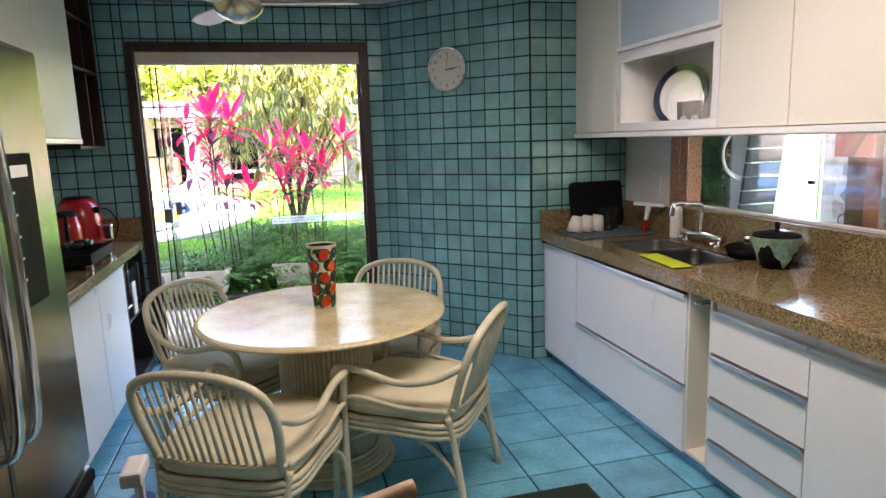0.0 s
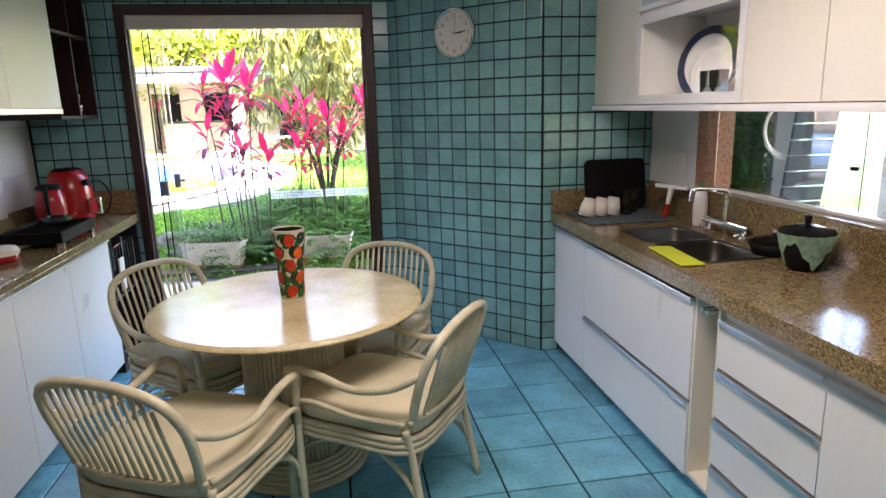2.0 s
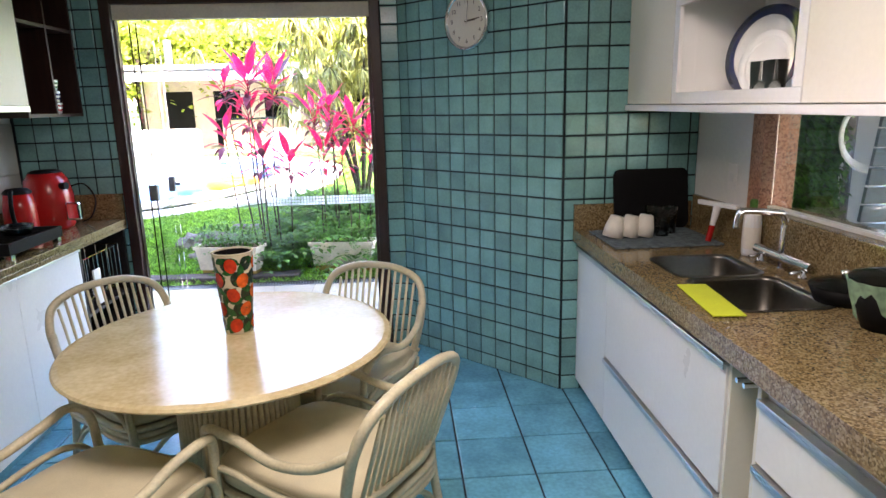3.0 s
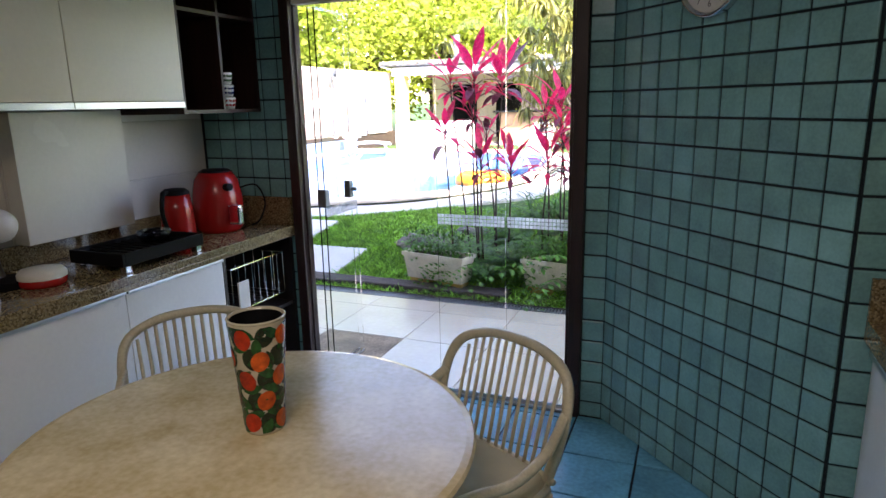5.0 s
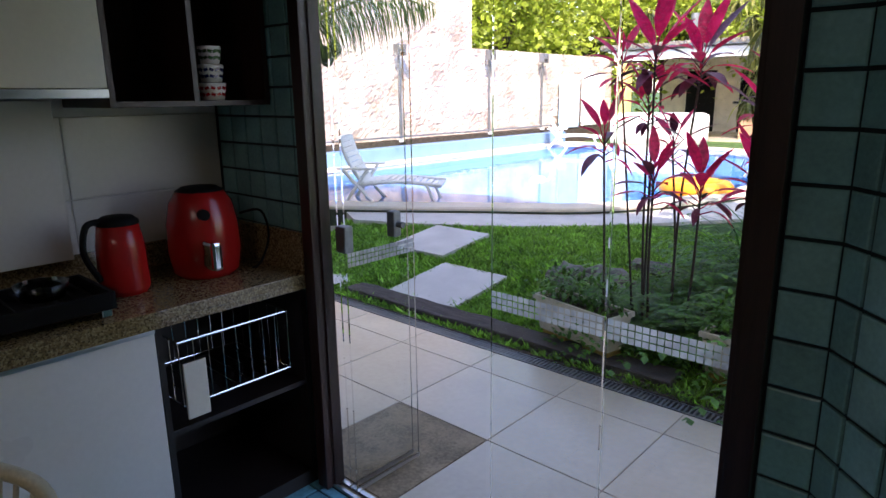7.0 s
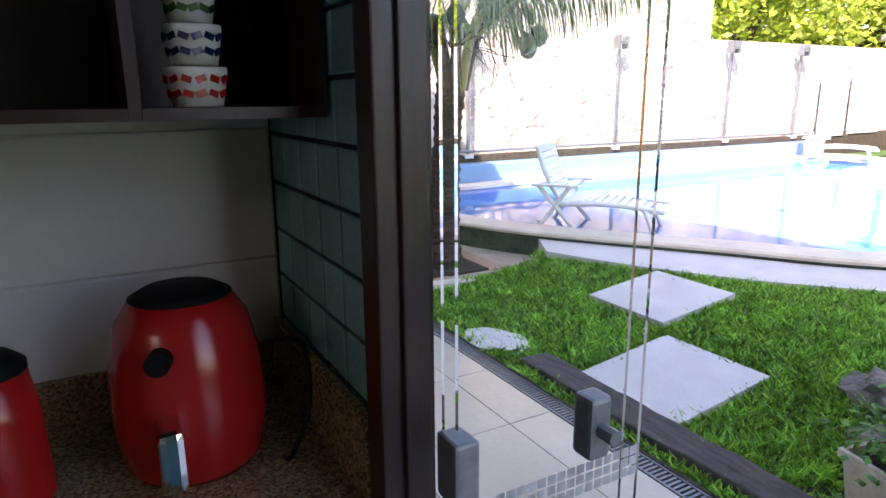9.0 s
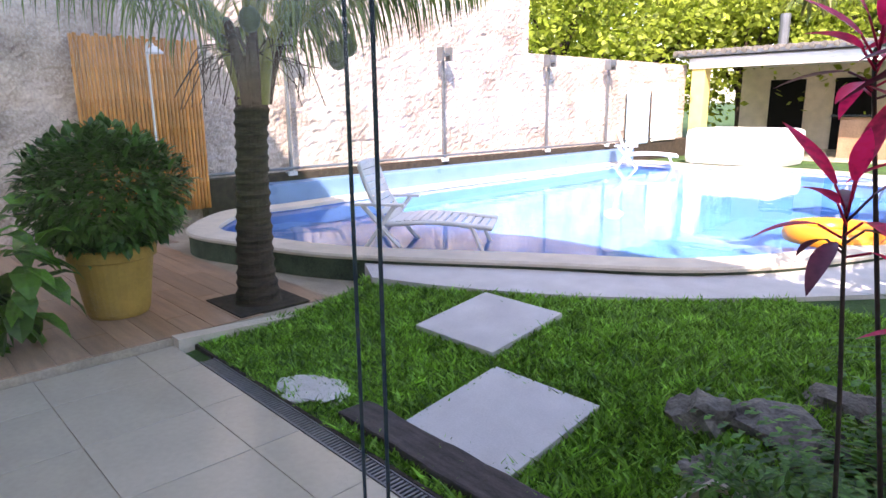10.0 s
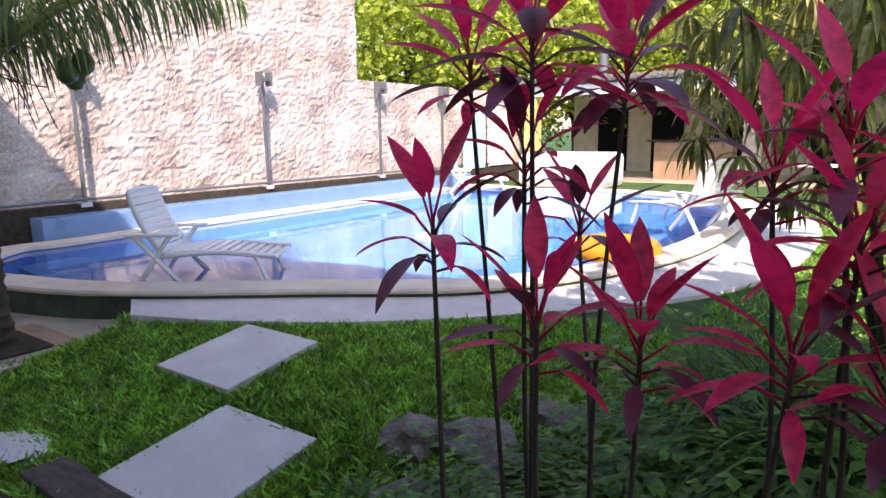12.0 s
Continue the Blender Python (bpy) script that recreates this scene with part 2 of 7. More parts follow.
def water_mat():
    m = bpy.data.materials.new("pool_water")
    m.use_nodes = True
    nt = m.node_tree
    b = nt.nodes["Principled BSDF"]
    b.inputs["Base Color"].default_value = (0.82, 0.94, 1.0, 1)
    b.inputs["Transmission Weight"].default_value = 1
    b.inputs["Roughness"].default_value = 0.02
    b.inputs["IOR"].default_value = 1.26
    n = nt.nodes.new("ShaderNodeTexNoise")
    n.inputs["Scale"].default_value, n.inputs["Detail"].default_value = 2.2, 3
    geo = nt.nodes.new("ShaderNodeNewGeometry")
    nt.links.new(geo.outputs["Position"], n.inputs["Vector"])
    bp = nt.nodes.new("ShaderNodeBump")
    bp.inputs["Strength"].default_value, bp.inputs["Distance"].default_value = 0.12, 0.03
    nt.links.new(n.outputs["Fac"], bp.inputs["Height"])
    nt.links.new(bp.outputs[0], b.inputs["Normal"])
    return m


M_WATER = water_mat()


# ---- mesh helpers ----
def mesh_of(name, bm, material, smooth=False):
    me = bpy.data.meshes.new(name)
    bmesh.ops.recalc_face_normals(bm, faces=bm.faces[:])
    if smooth:
        for f in bm.faces:
            f.smooth = True
    bm.to_mesh(me)
    bm.free()
    me.materials.append(material)
    return me


def thing(name, bm, material, label="", category="", group="", kind="", smooth=False):
    return tagged(new(name, mesh_of(name, bm, material, smooth)), label, category, group, kind)


def empty(name, label, category, group="", at=(0, 0, 0), kind=""):
    ob = new(name)
    ob.matrix_world = Matrix.Translation(at)
    ob.empty_display_size = 0.05
    return tagged(ob, label, category, group, kind)


def part(name, bm, material, parent, label="", smooth=False):
    ob = new(name, mesh_of(name, bm, material, smooth))
    ob.parent = parent
    return tagged(ob, label)


def BM():
    return bmesh.new()


def box(bm, x0, x1, y0, y1, z0, z1, bevel=0.0, m=None):
    vs = bmesh.ops.create_cube(bm, size=1)["verts"]
    for v in vs:
        v.co = Vector((x0 + (v.co.x + 0.5) * (x1 - x0), y0 + (v.co.y + 0.5) * (y1 - y0), z0 + (v.co.z + 0.5) * (z1 - z0)))
    if bevel:
        es = list({e for v in vs for e in v.link_edges})
        out = bmesh.ops.bevel(bm, geom=es, offset=bevel, segments=2, affect="EDGES", profile=0.6)
        vs = list({v for f in out["faces"] for v in f.verts} | {v for v in vs if v.is_valid})
    if m is not None:
        bmesh.ops.transform(bm, matrix=m, verts=vs)
    return bm


def rod(bm, a, b, r0, r1=None, seg=8):
    a, b = Vector(a), Vector(b)
    m = Matrix.Translation((a + b) / 2) @ (b - a).to_track_quat("Z", "Y").to_matrix().to_4x4()
    bmesh.ops.create_cone(bm, cap_ends=True, segments=seg, radius1=r0, radius2=r0 if r1 is None else r1, depth=(b - a).length, matrix=m)
    return bm


def tube(bm, pts, r, seg=8, closed=False, taper=None):
    """A round bar along a smooth line through pts."""
    pts = [Vector(p) for p in pts]
    n = len(pts)
    rings = []
    up = Vector((0, 0, 1))
    prev = None
    for i, p in enumerate(pts):
        a = pts[(i - 1) % n] if closed or i else pts[0]
        b = pts[(i + 1) % n] if closed or i < n - 1 else pts[-1]
        d = (b - a).normalized()
        s = d.cross(up)
        if s.length < 0.05:
            s = prev if prev is not None else d.cross(Vector((0, 1, 0)))
        s = (s - d * s.dot(d)).normalized()
        if prev is not None and s.dot(prev) < 0:
            s = -s
        prev = s
        t = d.cross(s)
        k = r if taper is None else r + (taper - r) * i / (n - 1)
        rings.append([bm.verts.new(p + (s * math.cos(q) + t * math.sin(q)) * k) for q in (2 * math.pi * j / seg for j in range(seg))])
    for i in range(n if closed else n - 1):
        r0, r1 = rings[i], rings[(i + 1) % n]
        for j in range(seg):
            bm.faces.new((r0[j], r0[(j + 1) % seg], r1[(j + 1) % seg], r1[j]))
    if not closed:
        bm.faces.new(rings[0])
        bm.faces.new(rings[-1])
    return bm


def spline(pts, n=8, closed=False):
    """Points on a smooth curve through pts."""
    p = [Vector(q) for q in pts]
    out = []
    c = len(p)
    for i in range(c if closed else c - 1):
        if closed:
            a, b, d, e = p[i - 1], p[i], p[(i + 1) % c], p[(i + 2) % c]
        else:
            a, b, d, e = p[max(i - 1, 0)], p[i], p[i + 1], p[min(i + 2, c - 1)]
        for k in range(n):
            t = k / n
            out.append(0.5 * ((2 * b) + (d - a) * t + (2 * a - 5 * b + 4 * d - e) * t * t + (3 * b - a - 3 * d + e) * t ** 3))
    if not closed:
        out.append(p[-1])
    return out


def lathe(bm, profile, seg=32, at=(0, 0, 0)):
    """A turned shape from (radius, height) pairs."""
    at = Vector(at)
    rings = []
    for r, z in profile:
        if r < 1e-5:
            rings.append([bm.verts.new(at + Vector((0, 0, z)))])
        else:
            rings.append([bm.verts.new(at + Vector((r * math.cos(2 * math.pi * j / seg), r * math.sin(2 * math.pi * j / seg), z))) for j in range(seg)])
    for a, b in zip(rings, rings[1:]):
        for j in range(seg):
            k = (j + 1) % seg
            if len(a) == 1 and len(b) == 1:
                continue
            if len(a) == 1:
                bm.faces.new((a[0], b[j], b[k]))
            elif len(b) == 1:
                bm.faces.new((a[j], a[k], b[0]))
            else:
                bm.faces.new((a[j], a[k], b[k], b[j]))
    return bm


def slab(bm, outline, z0, z1):
    """A flat plate with the given outline (x, y)."""
    lo = [bm.verts.new((p[0], p[1], z0)) for p in outline]
    hi = [bm.verts.new((p[0], p[1], z1)) for p in outline]
    n = len(lo)
    bm.faces.new(hi)
    bm.faces.new(lo)
    for i in range(n):
        bm.faces.new((lo[i], lo[(i + 1) % n], hi[(i + 1) % n], hi[i]))
    return bm


def leaf(bm, base, way, length, width, droop=0.3, fold=0.25, n=5, tipw=0.35):
    """A pointed leaf that arches from base; two halves folded on the midrib."""
    way = Vector(way).normalized()
    side = way.cross(Vector((0, 0, 1)))
    if side.length < 0.05:
        side = Vector((1, 0, 0))
    side.normalize()
    p = Vector(base)
    rows = []
    d = way.copy()
    for i in range(n + 1):
        t = i / n
        w = width * 0.5 * (math.sin(math.pi * min(1, (t * 0.93 + 0.05)) ** 0.85)) if i < n else 0.0
        up = side.cross(d).normalized()
        if i == n:
            rows.append([bm.verts.new(p)])
        else:
            rows.append([bm.verts.new(p - side * w + up * w * fold), bm.verts.new(p), bm.verts.new(p + side * w + up * w * fold)])
        d = (d + Vector((0, 0, -droop / n * 1.6))).normalized()
        p = p + d * (length / n)
    for a, b in zip(rows, rows[1:]):
        if len(b) == 1:
            bm.faces.new((a[0], a[1], b[0]))
            bm.faces.new((a[1], a[2], b[0]))
        else:
            bm.faces.new((a[0], a[1], b[1], b[0]))
            bm.faces.new((a[1], a[2], b[2], b[1]))


def blob(bm, at, size, seed, rough=0.25, sub=3):
    """An uneven lump, for rocks and buds."""
    out = bmesh.ops.create_icosphere(bm, subdivisions=sub, radius=1)["verts"]
    for v in out:
        k = 1 + rough * noise.noise(v.co * 1.7 + Vector((seed, seed * 2, 0))) + rough * 0.4 * noise.noise(v.co * 4 + Vector((seed, 0, seed)))
        v.co = Vector((v.co.x * size[0] * k, v.co.y * size[1] * k, v.co.z * size[2] * k)) + Vector(at)
    return bm


# ---- structure of the kitchen ----
WALL_L, WALL_R, WALL_B, WALL_S, CEIL = -1.53, 2.31, 4.75, -2.2, 2.49
DOOR_L, DOOR_R, DOOR_T = -0.925, 0.69, 2.22
thing("floor", box(BM(), WALL_L - 0.15, WALL_R + 0.15, WALL_S - 0.15, WALL_B + 0.02, -0.2, -0.008), M_FGROUT, "dark grout bed under blue glazed floor tiles", "floor", kind="structure")
thing("ceiling", box(BM(), WALL_L - 0.15, WALL_R + 0.15, WALL_S - 0.15, WALL_B + 0.045, CEIL, CEIL + 0.15), M_PLASTER, "smooth white plaster kitchen ceiling", "ceiling", kind="structure")
bm = BM()
box(bm, WALL_L - 0.15, DOOR_L, WALL_B + 0.006, WALL_B + 0.05, 0, CEIL)
box(bm, DOOR_R, 0.9, WALL_B + 0.006, WALL_B + 0.05, 0, CEIL)
box(bm, DOOR_L, DOOR_R, WALL_B + 0.006, WALL_B + 0.05, DOOR_T, CEIL)
WALL_N = thing("wall_north", bm, M_GROUT, "teal tiled wall around the glass garden door", "wall", kind="structure")
bm = BM()
slab(bm, [(0.80, 4.756), (1.612, 3.916), (1.72, 4.03), (0.93, 4.9)], 0, CEIL)
WALL_O = thing("wall_oblique", bm, M_GROUT, "slanting wall of teal glazed square tiles", "wall", kind="structure")
WALL_C = thing("wall_corner", box(BM(), 1.615, WALL_R + 0.15, 3.916, 4.06, 0, CEIL), M_GROUT, "short teal tiled wall beside the sink", "wall", kind="structure")
WALL_W = thing("wall_west", box(BM(), WALL_L - 0.15, WALL_L - 0.006, WALL_S, WALL_B, 0, CEIL), M_PLASTER, "white tiled kitchen wall behind the cooktop", "wall", kind="structure")
bm = BM()
H0, H1, HZ0, HZ1 = 0.9, 3.40, 1.07, 1.485
box(bm, WALL_R, WALL_R + 0.14, WALL_S, H0, 0, CEIL)
box(bm, WALL_R, WALL_R + 0.14, H1, 3.916, 0, CEIL)
box(bm, WALL_R, WALL_R + 0.14, H0, H1, 0, HZ0)
box(bm, WALL_R, WALL_R + 0.14, H0, H1, HZ1, CEIL)
WALL_E = thing("wall_east", bm, M_PLASTER, "white wall with a long serving hatch over the sink", "wall", kind="structure")
thing("wall_south", box(BM(), WALL_L, WALL_R, WALL_S - 0.15, WALL_S, 0, CEIL), M_PLASTER, "plain white wall closing the kitchen", "wall", kind="structure")

# upper storey, eaves and side walls of the house
bm = BM()
box(bm, -7.0, 9.0, 4.70, 4.79, CEIL + 0.15, 6.6)
box(bm, -7.0, WALL_L - 0.15, 4.70, 4.79, -0.1, CEIL + 0.15)
box(bm, 2.47, 3.47, 4.08, 4.2, -0.1, CEIL + 0.15)
box(bm, 4.3, 9.0, 4.08, 4.2, -0.1, CEIL + 0.15)
box(bm, 3.47, 4.3, 4.08, 4.2, 2.2, CEIL + 0.15)
box(bm, 2.46, 9.0, 4.06, 4.8, CEIL + 0.15, CEIL + 0.2)
thing("house_wall", bm, M_PLASTER, "white plastered outer wall of the house", "wall", kind="structure")
thing("house_roof", box(BM(), -7.3, 9.2, -3.0, 5.5, 6.6, 6.75), M_PLASTER, "flat roof slab over the house", "roof", kind="structure")

# ---- door frame, curtain rail and folding glass leaves ----
door = empty("door_1", "dark wood door frame with folding frameless glass leaves, half open", "door", at=(0, WALL_B, 0), kind="structure")


def local(ob, bm):
    bmesh.ops.transform(bm, matrix=ob.matrix_world.inverted(), verts=bm.verts[:])
    return bm


fw = 0.06
part("jamb", local(door, box(BM(), DOOR_L, DOOR_L + fw, WALL_B - 0.03, WALL_B + 0.06, 0, DOOR_T, 0.004)), M_DARKWOOD, door)
part("jamb", local(door, box(BM(), DOOR_R - fw, DOOR_R, WALL_B - 0.03, WALL_B + 0.06, 0, DOOR_T, 0.004)), M_DARKWOOD, door)
part("lintel", local(door, box(BM(), DOOR_L + fw, DOOR_R - fw, WALL_B - 0.03, WALL_B + 0.06, DOOR_T - fw, DOOR_T, 0.004)), M_DARKWOOD, door)
part("top_track", local(door, box(BM(), DOOR_L + fw, DOOR_R - fw, WALL_B - 0.0, WALL_B + 0.055, DOOR_T - fw - 0.085, DOOR_T - fw - 0.002, 0.004)), M_COPING, door, "pale painted aluminium track")
part("side_channel", local(door, box(BM(), DOOR_L + fw, DOOR_L + fw + 0.01, WALL_B + 0.005, WALL_B + 0.05, 0, DOOR_T - fw - 0.087, 0.003)), M_DARKWOOD, door)
part("side_channel", local(door, box(BM(), DOOR_R - fw - 0.02, DOOR_R - fw, WALL_B + 0.005, WALL_B + 0.05, 0, DOOR_T - fw - 0.087, 0.003)), M_DARKWOOD, door)
sill = BM()
box(sill, DOOR_L + fw, DOOR_R - fw, WALL_B - 0.0, WALL_B + 0.015, 0.0, 0.012)
box(sill, DOOR_L + fw, DOOR_R - fw, WALL_B + 0.035, WALL_B + 0.055, 0.0, 0.012)
part("floor_track", local(door, sill), M_ALU, door)


def glass_leaf(x0, x1, y0, y1, strip):
    g = part("glass_leaf", local(door, box(BM(), x0, x1, y0, y1, 0.03, DOOR_T - 0.16)), M_DOORGLASS, door, "clear glass door leaf")
    g.visible_shadow = False
    bm = BM()
    box(bm, x0, x1, y0 - 0.003, y1 + 0.003, 0.014, 0.03)
    ob = part("bottom_rail", local(door, bm), M_ALU, g)
    if strip:
        bm = BM()
        along_x = (x1 - x0) > (y1 - y0)
        n = int((max(x1 - x0, y1 - y0)) / 0.019)
        for i in range(n):
            for r in range(3):
                c = 0.012 + i * 0.019
                z = 0.945 + r * 0.019
                if along_x:
                    bm.faces.new([bm.verts.new(v) for v in ((x0 + c - 0.0082, y0 - 0.002, z), (x0 + c + 0.0082, y0 - 0.002, z), (x0 + c + 0.0082, y0 - 0.002, z + 0.016), (x0 + c - 0.0082, y0 - 0.002, z + 0.016))])
                else:
                    bm.faces.new([bm.verts.new(v) for v in ((x1 + 0.002, y0 + c - 0.0082, z), (x1 + 0.002, y0 + c + 0.0082, z), (x1 + 0.002, y0 + c + 0.0082, z + 0.016), (x1 + 0.002, y0 + c - 0.0082, z + 0.016))])
        part("safety_strip", local(door, bm), M_STRIP, g, "white beaded marking strip on the glass")
    return g


glass_leaf(-0.07, 0.297, WALL_B + 0.021, WALL_B + 0.029, True)
glass_leaf(0.303, 0.612, WALL_B + 0.021, WALL_B + 0.029, True)
glass_leaf(-0.79, -0.782, WALL_B + 0.03, WALL_B + 0.38, False)
inner = glass_leaf(-0.752, -0.744, WALL_B + 0.03, WALL_B + 0.38, True)
bm = BM()
box(bm, -0.79, -0.735, WALL_B + 0.02, WALL_B + 0.06, 1.0, 1.1, 0.006)
part("lock", local(door, bm), M_METAL, inner, "grey metal lock body")
bm = BM()
box(bm, -0.742, -0.70, WALL_B + 0.23, WALL_B + 0.27, 1.03, 1.13, 0.008)
rod(bm, (-0.70, WALL_B + 0.25, 1.08), (-0.67, WALL_B + 0.25, 1.08), 0.012)
part("handle", local(door, bm), M_METAL, inner, "grey metal pull knob")

# ---- ground outside ----
def ground_z(x, y):
    k = min(max((y - 6.45) / 1.9, 0), 1)
    return -0.02 + 0.20 * (k * k * (3 - 2 * k)) * 0.999


PATIO_Y = 6.30
thing("patio_bed", box(BM(), -4.62, 9.0, 4.78, PATIO_Y, -0.12, -0.012), M_PGROUT, "grout bed under beige porcelain patio tiles", "patio floor", kind="structure")
thing("lawn_bank_edge", box(BM(), -4.62, 9.0, PATIO_Y + 0.10, PATIO_Y + 0.12, -0.12, 0.0), M_SOIL, "dark soil edge between drain and lawn", "soil edge", kind="structure")


# ---- kitchen furniture ----
def dining_chair():
    """Painted rattan armchair, facing +y, with hoop back, spindles and a loose cushion."""
    ch = empty("dining_chair", "cream painted rattan armchair with spindle back and cushion", "chair", "chairs round the table")
    r = 0.0135
    # hoop: back legs, round the top of the back
    hoop = [(x * 0.9, y, z) for x, y, z in [(-0.25, -0.25, 0.44), (-0.275, -0.285, 0.56), (-0.28, -0.325, 0.68), (-0.24, -0.36, 0.765), (-0.13, -0.38, 0.808), (0, -0.385, 0.818),
            (0.13, -0.38, 0.808), (0.24, -0.36, 0.765), (0.28, -0.325, 0.68), (0.275, -0.285, 0.56), (0.25, -0.25, 0.44)]]
    part("back_hoop", tube(BM(), spline(hoop, 5), 0.017), M_RATTAN, ch, smooth=True)
    part("back_rail", tube(BM(), spline([(-0.255, -0.26, 0.47), (-0.1, -0.295, 0.465), (0.1, -0.295, 0.465), (0.255, -0.26, 0.47)], 5), 0.010), M_RATTAN, ch, smooth=True)
    for i in range(13):
        u = -1 + 2 * i / 12
        x = 0.185 * u
        top = 0.814 - 0.065 * abs(u) ** 3
        part("spindle", tube(BM(), [(x, -0.29 + 0.012 * abs(u), 0.465), (x * 1.02, -0.335, 0.64), (x * 1.04, -0.387 + 0.015 * u * u, top)], 0.0065, 6), M_RATTAN, ch, smooth=True)
    for s in (-1, 1):
        arm = [(s * 0.25, -0.315, 0.66), (s * 0.275, -0.20, 0.60), (s * 0.28, -0.05, 0.575), (s * 0.275, 0.10, 0.605), (s * 0.285, 0.20, 0.62), (s * 0.262, 0.25, 0.575), (s * 0.25, 0.262, 0.42), (s * 0.24, 0.285, 0.0)]
        part("arm", tube(BM(), spline(arm, 6), 0.0155), M_RATTAN, ch, smooth=True)
        part("side_hoop", tube(BM(), spline([(s * 0.25, -0.24, 0.46), (s * 0.285, -0.06, 0.475), (s * 0.285, 0.12, 0.50), (s * 0.27, 0.22, 0.475), (s * 0.25, 0.258, 0.40)], 5), 0.011), M_RATTAN, ch, smooth=True)
        part("leg", tube(BM(), spline([(s * 0.25, -0.24, 0.44), (s * 0.235, -0.26, 0.3), (s * 0.25, -0.31, 0.0)], 5), 0.0155), M_RATTAN, ch, smooth=True)
        part("brace", tube(BM(), spline([(s * 0.245, 0.275, 0.16), (s * 0.225, 0.22, 0.27), (s * 0.21, 0.0, 0.345), (s * 0.225, -0.18, 0.27), (s * 0.24, -0.28, 0.16)], 6), 0.0095), M_RATTAN, ch, smooth=True)
    for y in (0.27, -0.27):
        part("brace", tube(BM(), spline([(-0.24, y, 0.16), (-0.19, y * 0.93, 0.27), (0, y * 0.85, 0.345), (0.19, y * 0.93, 0.27), (0.24, y, 0.16)], 6), 0.0095), M_RATTAN, ch, smooth=True)
    seat_line = [(-0.24, -0.25), (-0.26, 0.0), (-0.25, 0.2), (-0.18, 0.27), (0, 0.285), (0.18, 0.27), (0.25, 0.2), (0.26, 0.0), (0.24, -0.25), (0, -0.285)]
    for k, z in enumerate((0.352, 0.376, 0.40)):
        part("seat_hoop", tube(BM(), spline([(x, y, z) for x, y in seat_line], 4, True), 0.0125, 8, True), M_RATTAN, ch, smooth=True)
    part("seat_base", slab(BM(), [(p.x * 0.97, p.y * 0.97) for p in spline([(x, y, 0) for x, y in seat_line], 4, True)], 0.385, 0.405), M_RATTAN, ch)
    bm = BM()
    outline = spline([(x, y, 0) for x, y in seat_line], 5, True)
    rings = []
    for k, z in ((0.93, 0.406), (0.985, 0.42), (1.0, 0.445), (0.985, 0.472), (0.90, 0.49), (0.6, 0.50), (0.25, 0.503)):
        rings.append([bm.verts.new((p.x * k, p.y * k, z + 0.003 * noise.noise(Vector((p.x * 9, p.y * 9, z * 30))))) for p in outline])
    for a, b in zip(rings, rings[1:]):
        for i in range(len(a)):
            bm.faces.new((a[i], a[(i + 1) % len(a)], b[(i + 1) % len(a)], b[i]))
    bm.faces.new(rings[0]), bm.faces.new(rings[-1])
    cushion = part("cushion", bm, M_CUSHION, ch, "cream canvas seat cushion", smooth=True)
    part("piping", tube(BM(), [(p.x * 0.99, p.y * 0.99, 0.472) for p in outline], 0.004, 6, True), M_CUSHION, cushion, smooth=True)
    return ch


CHAIRS = [(0.515, 2.61, 56), (-0.15, 2.37, -27), (0.495, 3.285, 155), (-0.262, 3.26, -131)]
chair0 = dining_chair()
chair0.matrix_world = pose(CHAIRS[0][0], CHAIRS[0][1], 0, 0, 0, CHAIRS[0][2])
for x, y, a in CHAIRS[1:]:
    copy_thing(chair0, pose(x, y, 0, 0, 0, a))

TX, TY = 0.157, 2.937
table = empty("dining_table", "round cream marble table on a fluted rattan drum", "table", at=(TX, TY, 0))
part("tabletop", lathe(BM(), [(0, 0.725), (0.545, 0.725), (0.567, 0.730), (0.573, 0.738), (0.567, 0.746), (0.55, 0.75), (0, 0.75)], 96), M_MARBLE, table, "cream veined marble top", smooth=False)
part("drum", lathe(BM(), [(0, 0.0), (0.205, 0.0), (0.205, 0.724), (0, 0.724)], 48), M_RATTAN, table)
for i in range(64):
    a = 2 * math.pi * i / 64
    x, y = 0.21 * math.cos(a), 0.21 * math.sin(a)
    part("cane", rod(BM(), (x, y, 0.06), (x, y, 0.722), 0.0095, None, 8), M_RATTAN, table, smooth=True)
for i, (rr, z) in enumerate([(0.225, 0.082), (0.24, 0.066), (0.255, 0.05), (0.27, 0.034), (0.285, 0.018), (0.295, 0.012)]):
    part("base_ring", tube(BM(), [(rr * math.cos(2 * math.pi * j / 56), rr * math.sin(2 * math.pi * j / 56), z) for j in range(56)], 0.0115, 8, True), M_RATTAN, table, smooth=True)

# painted vase
M_VASEW = mat("vase_glaze", (0.52, 0.47, 0.34), 0.12, vary=0.06)
M_FRUIT = mat("painted_red_orange", (0.36, 0.012, 0.006), 0.15, vary=0.4, scale=16, tint=(0.44, 0.03, 0.006))
M_VLEAF = mat("painted_leaf_green", (0.01, 0.07, 0.015), 0.15, vary=0.5, scale=30)
M_VFRUIT2 = mat("painted_orange", (0.55, 0.05, 0.006), 0.15, vary=0.4, scale=16, tint=(0.60, 0.10, 0.010))
M_VDARK = mat("painted_dark_ground", (0.006, 0.022, 0.008), 0.15, vary=0.5, scale=30)
VX, VY, VH = 0.171, 2.985, 0.302
vase = empty("vase", "tall ceramic vase painted with red fruit and leaves", "vase", at=(VX, VY, 0.751))


def vase_r(z):
    return 0.050 + 0.021 * (z / VH) ** 1.2


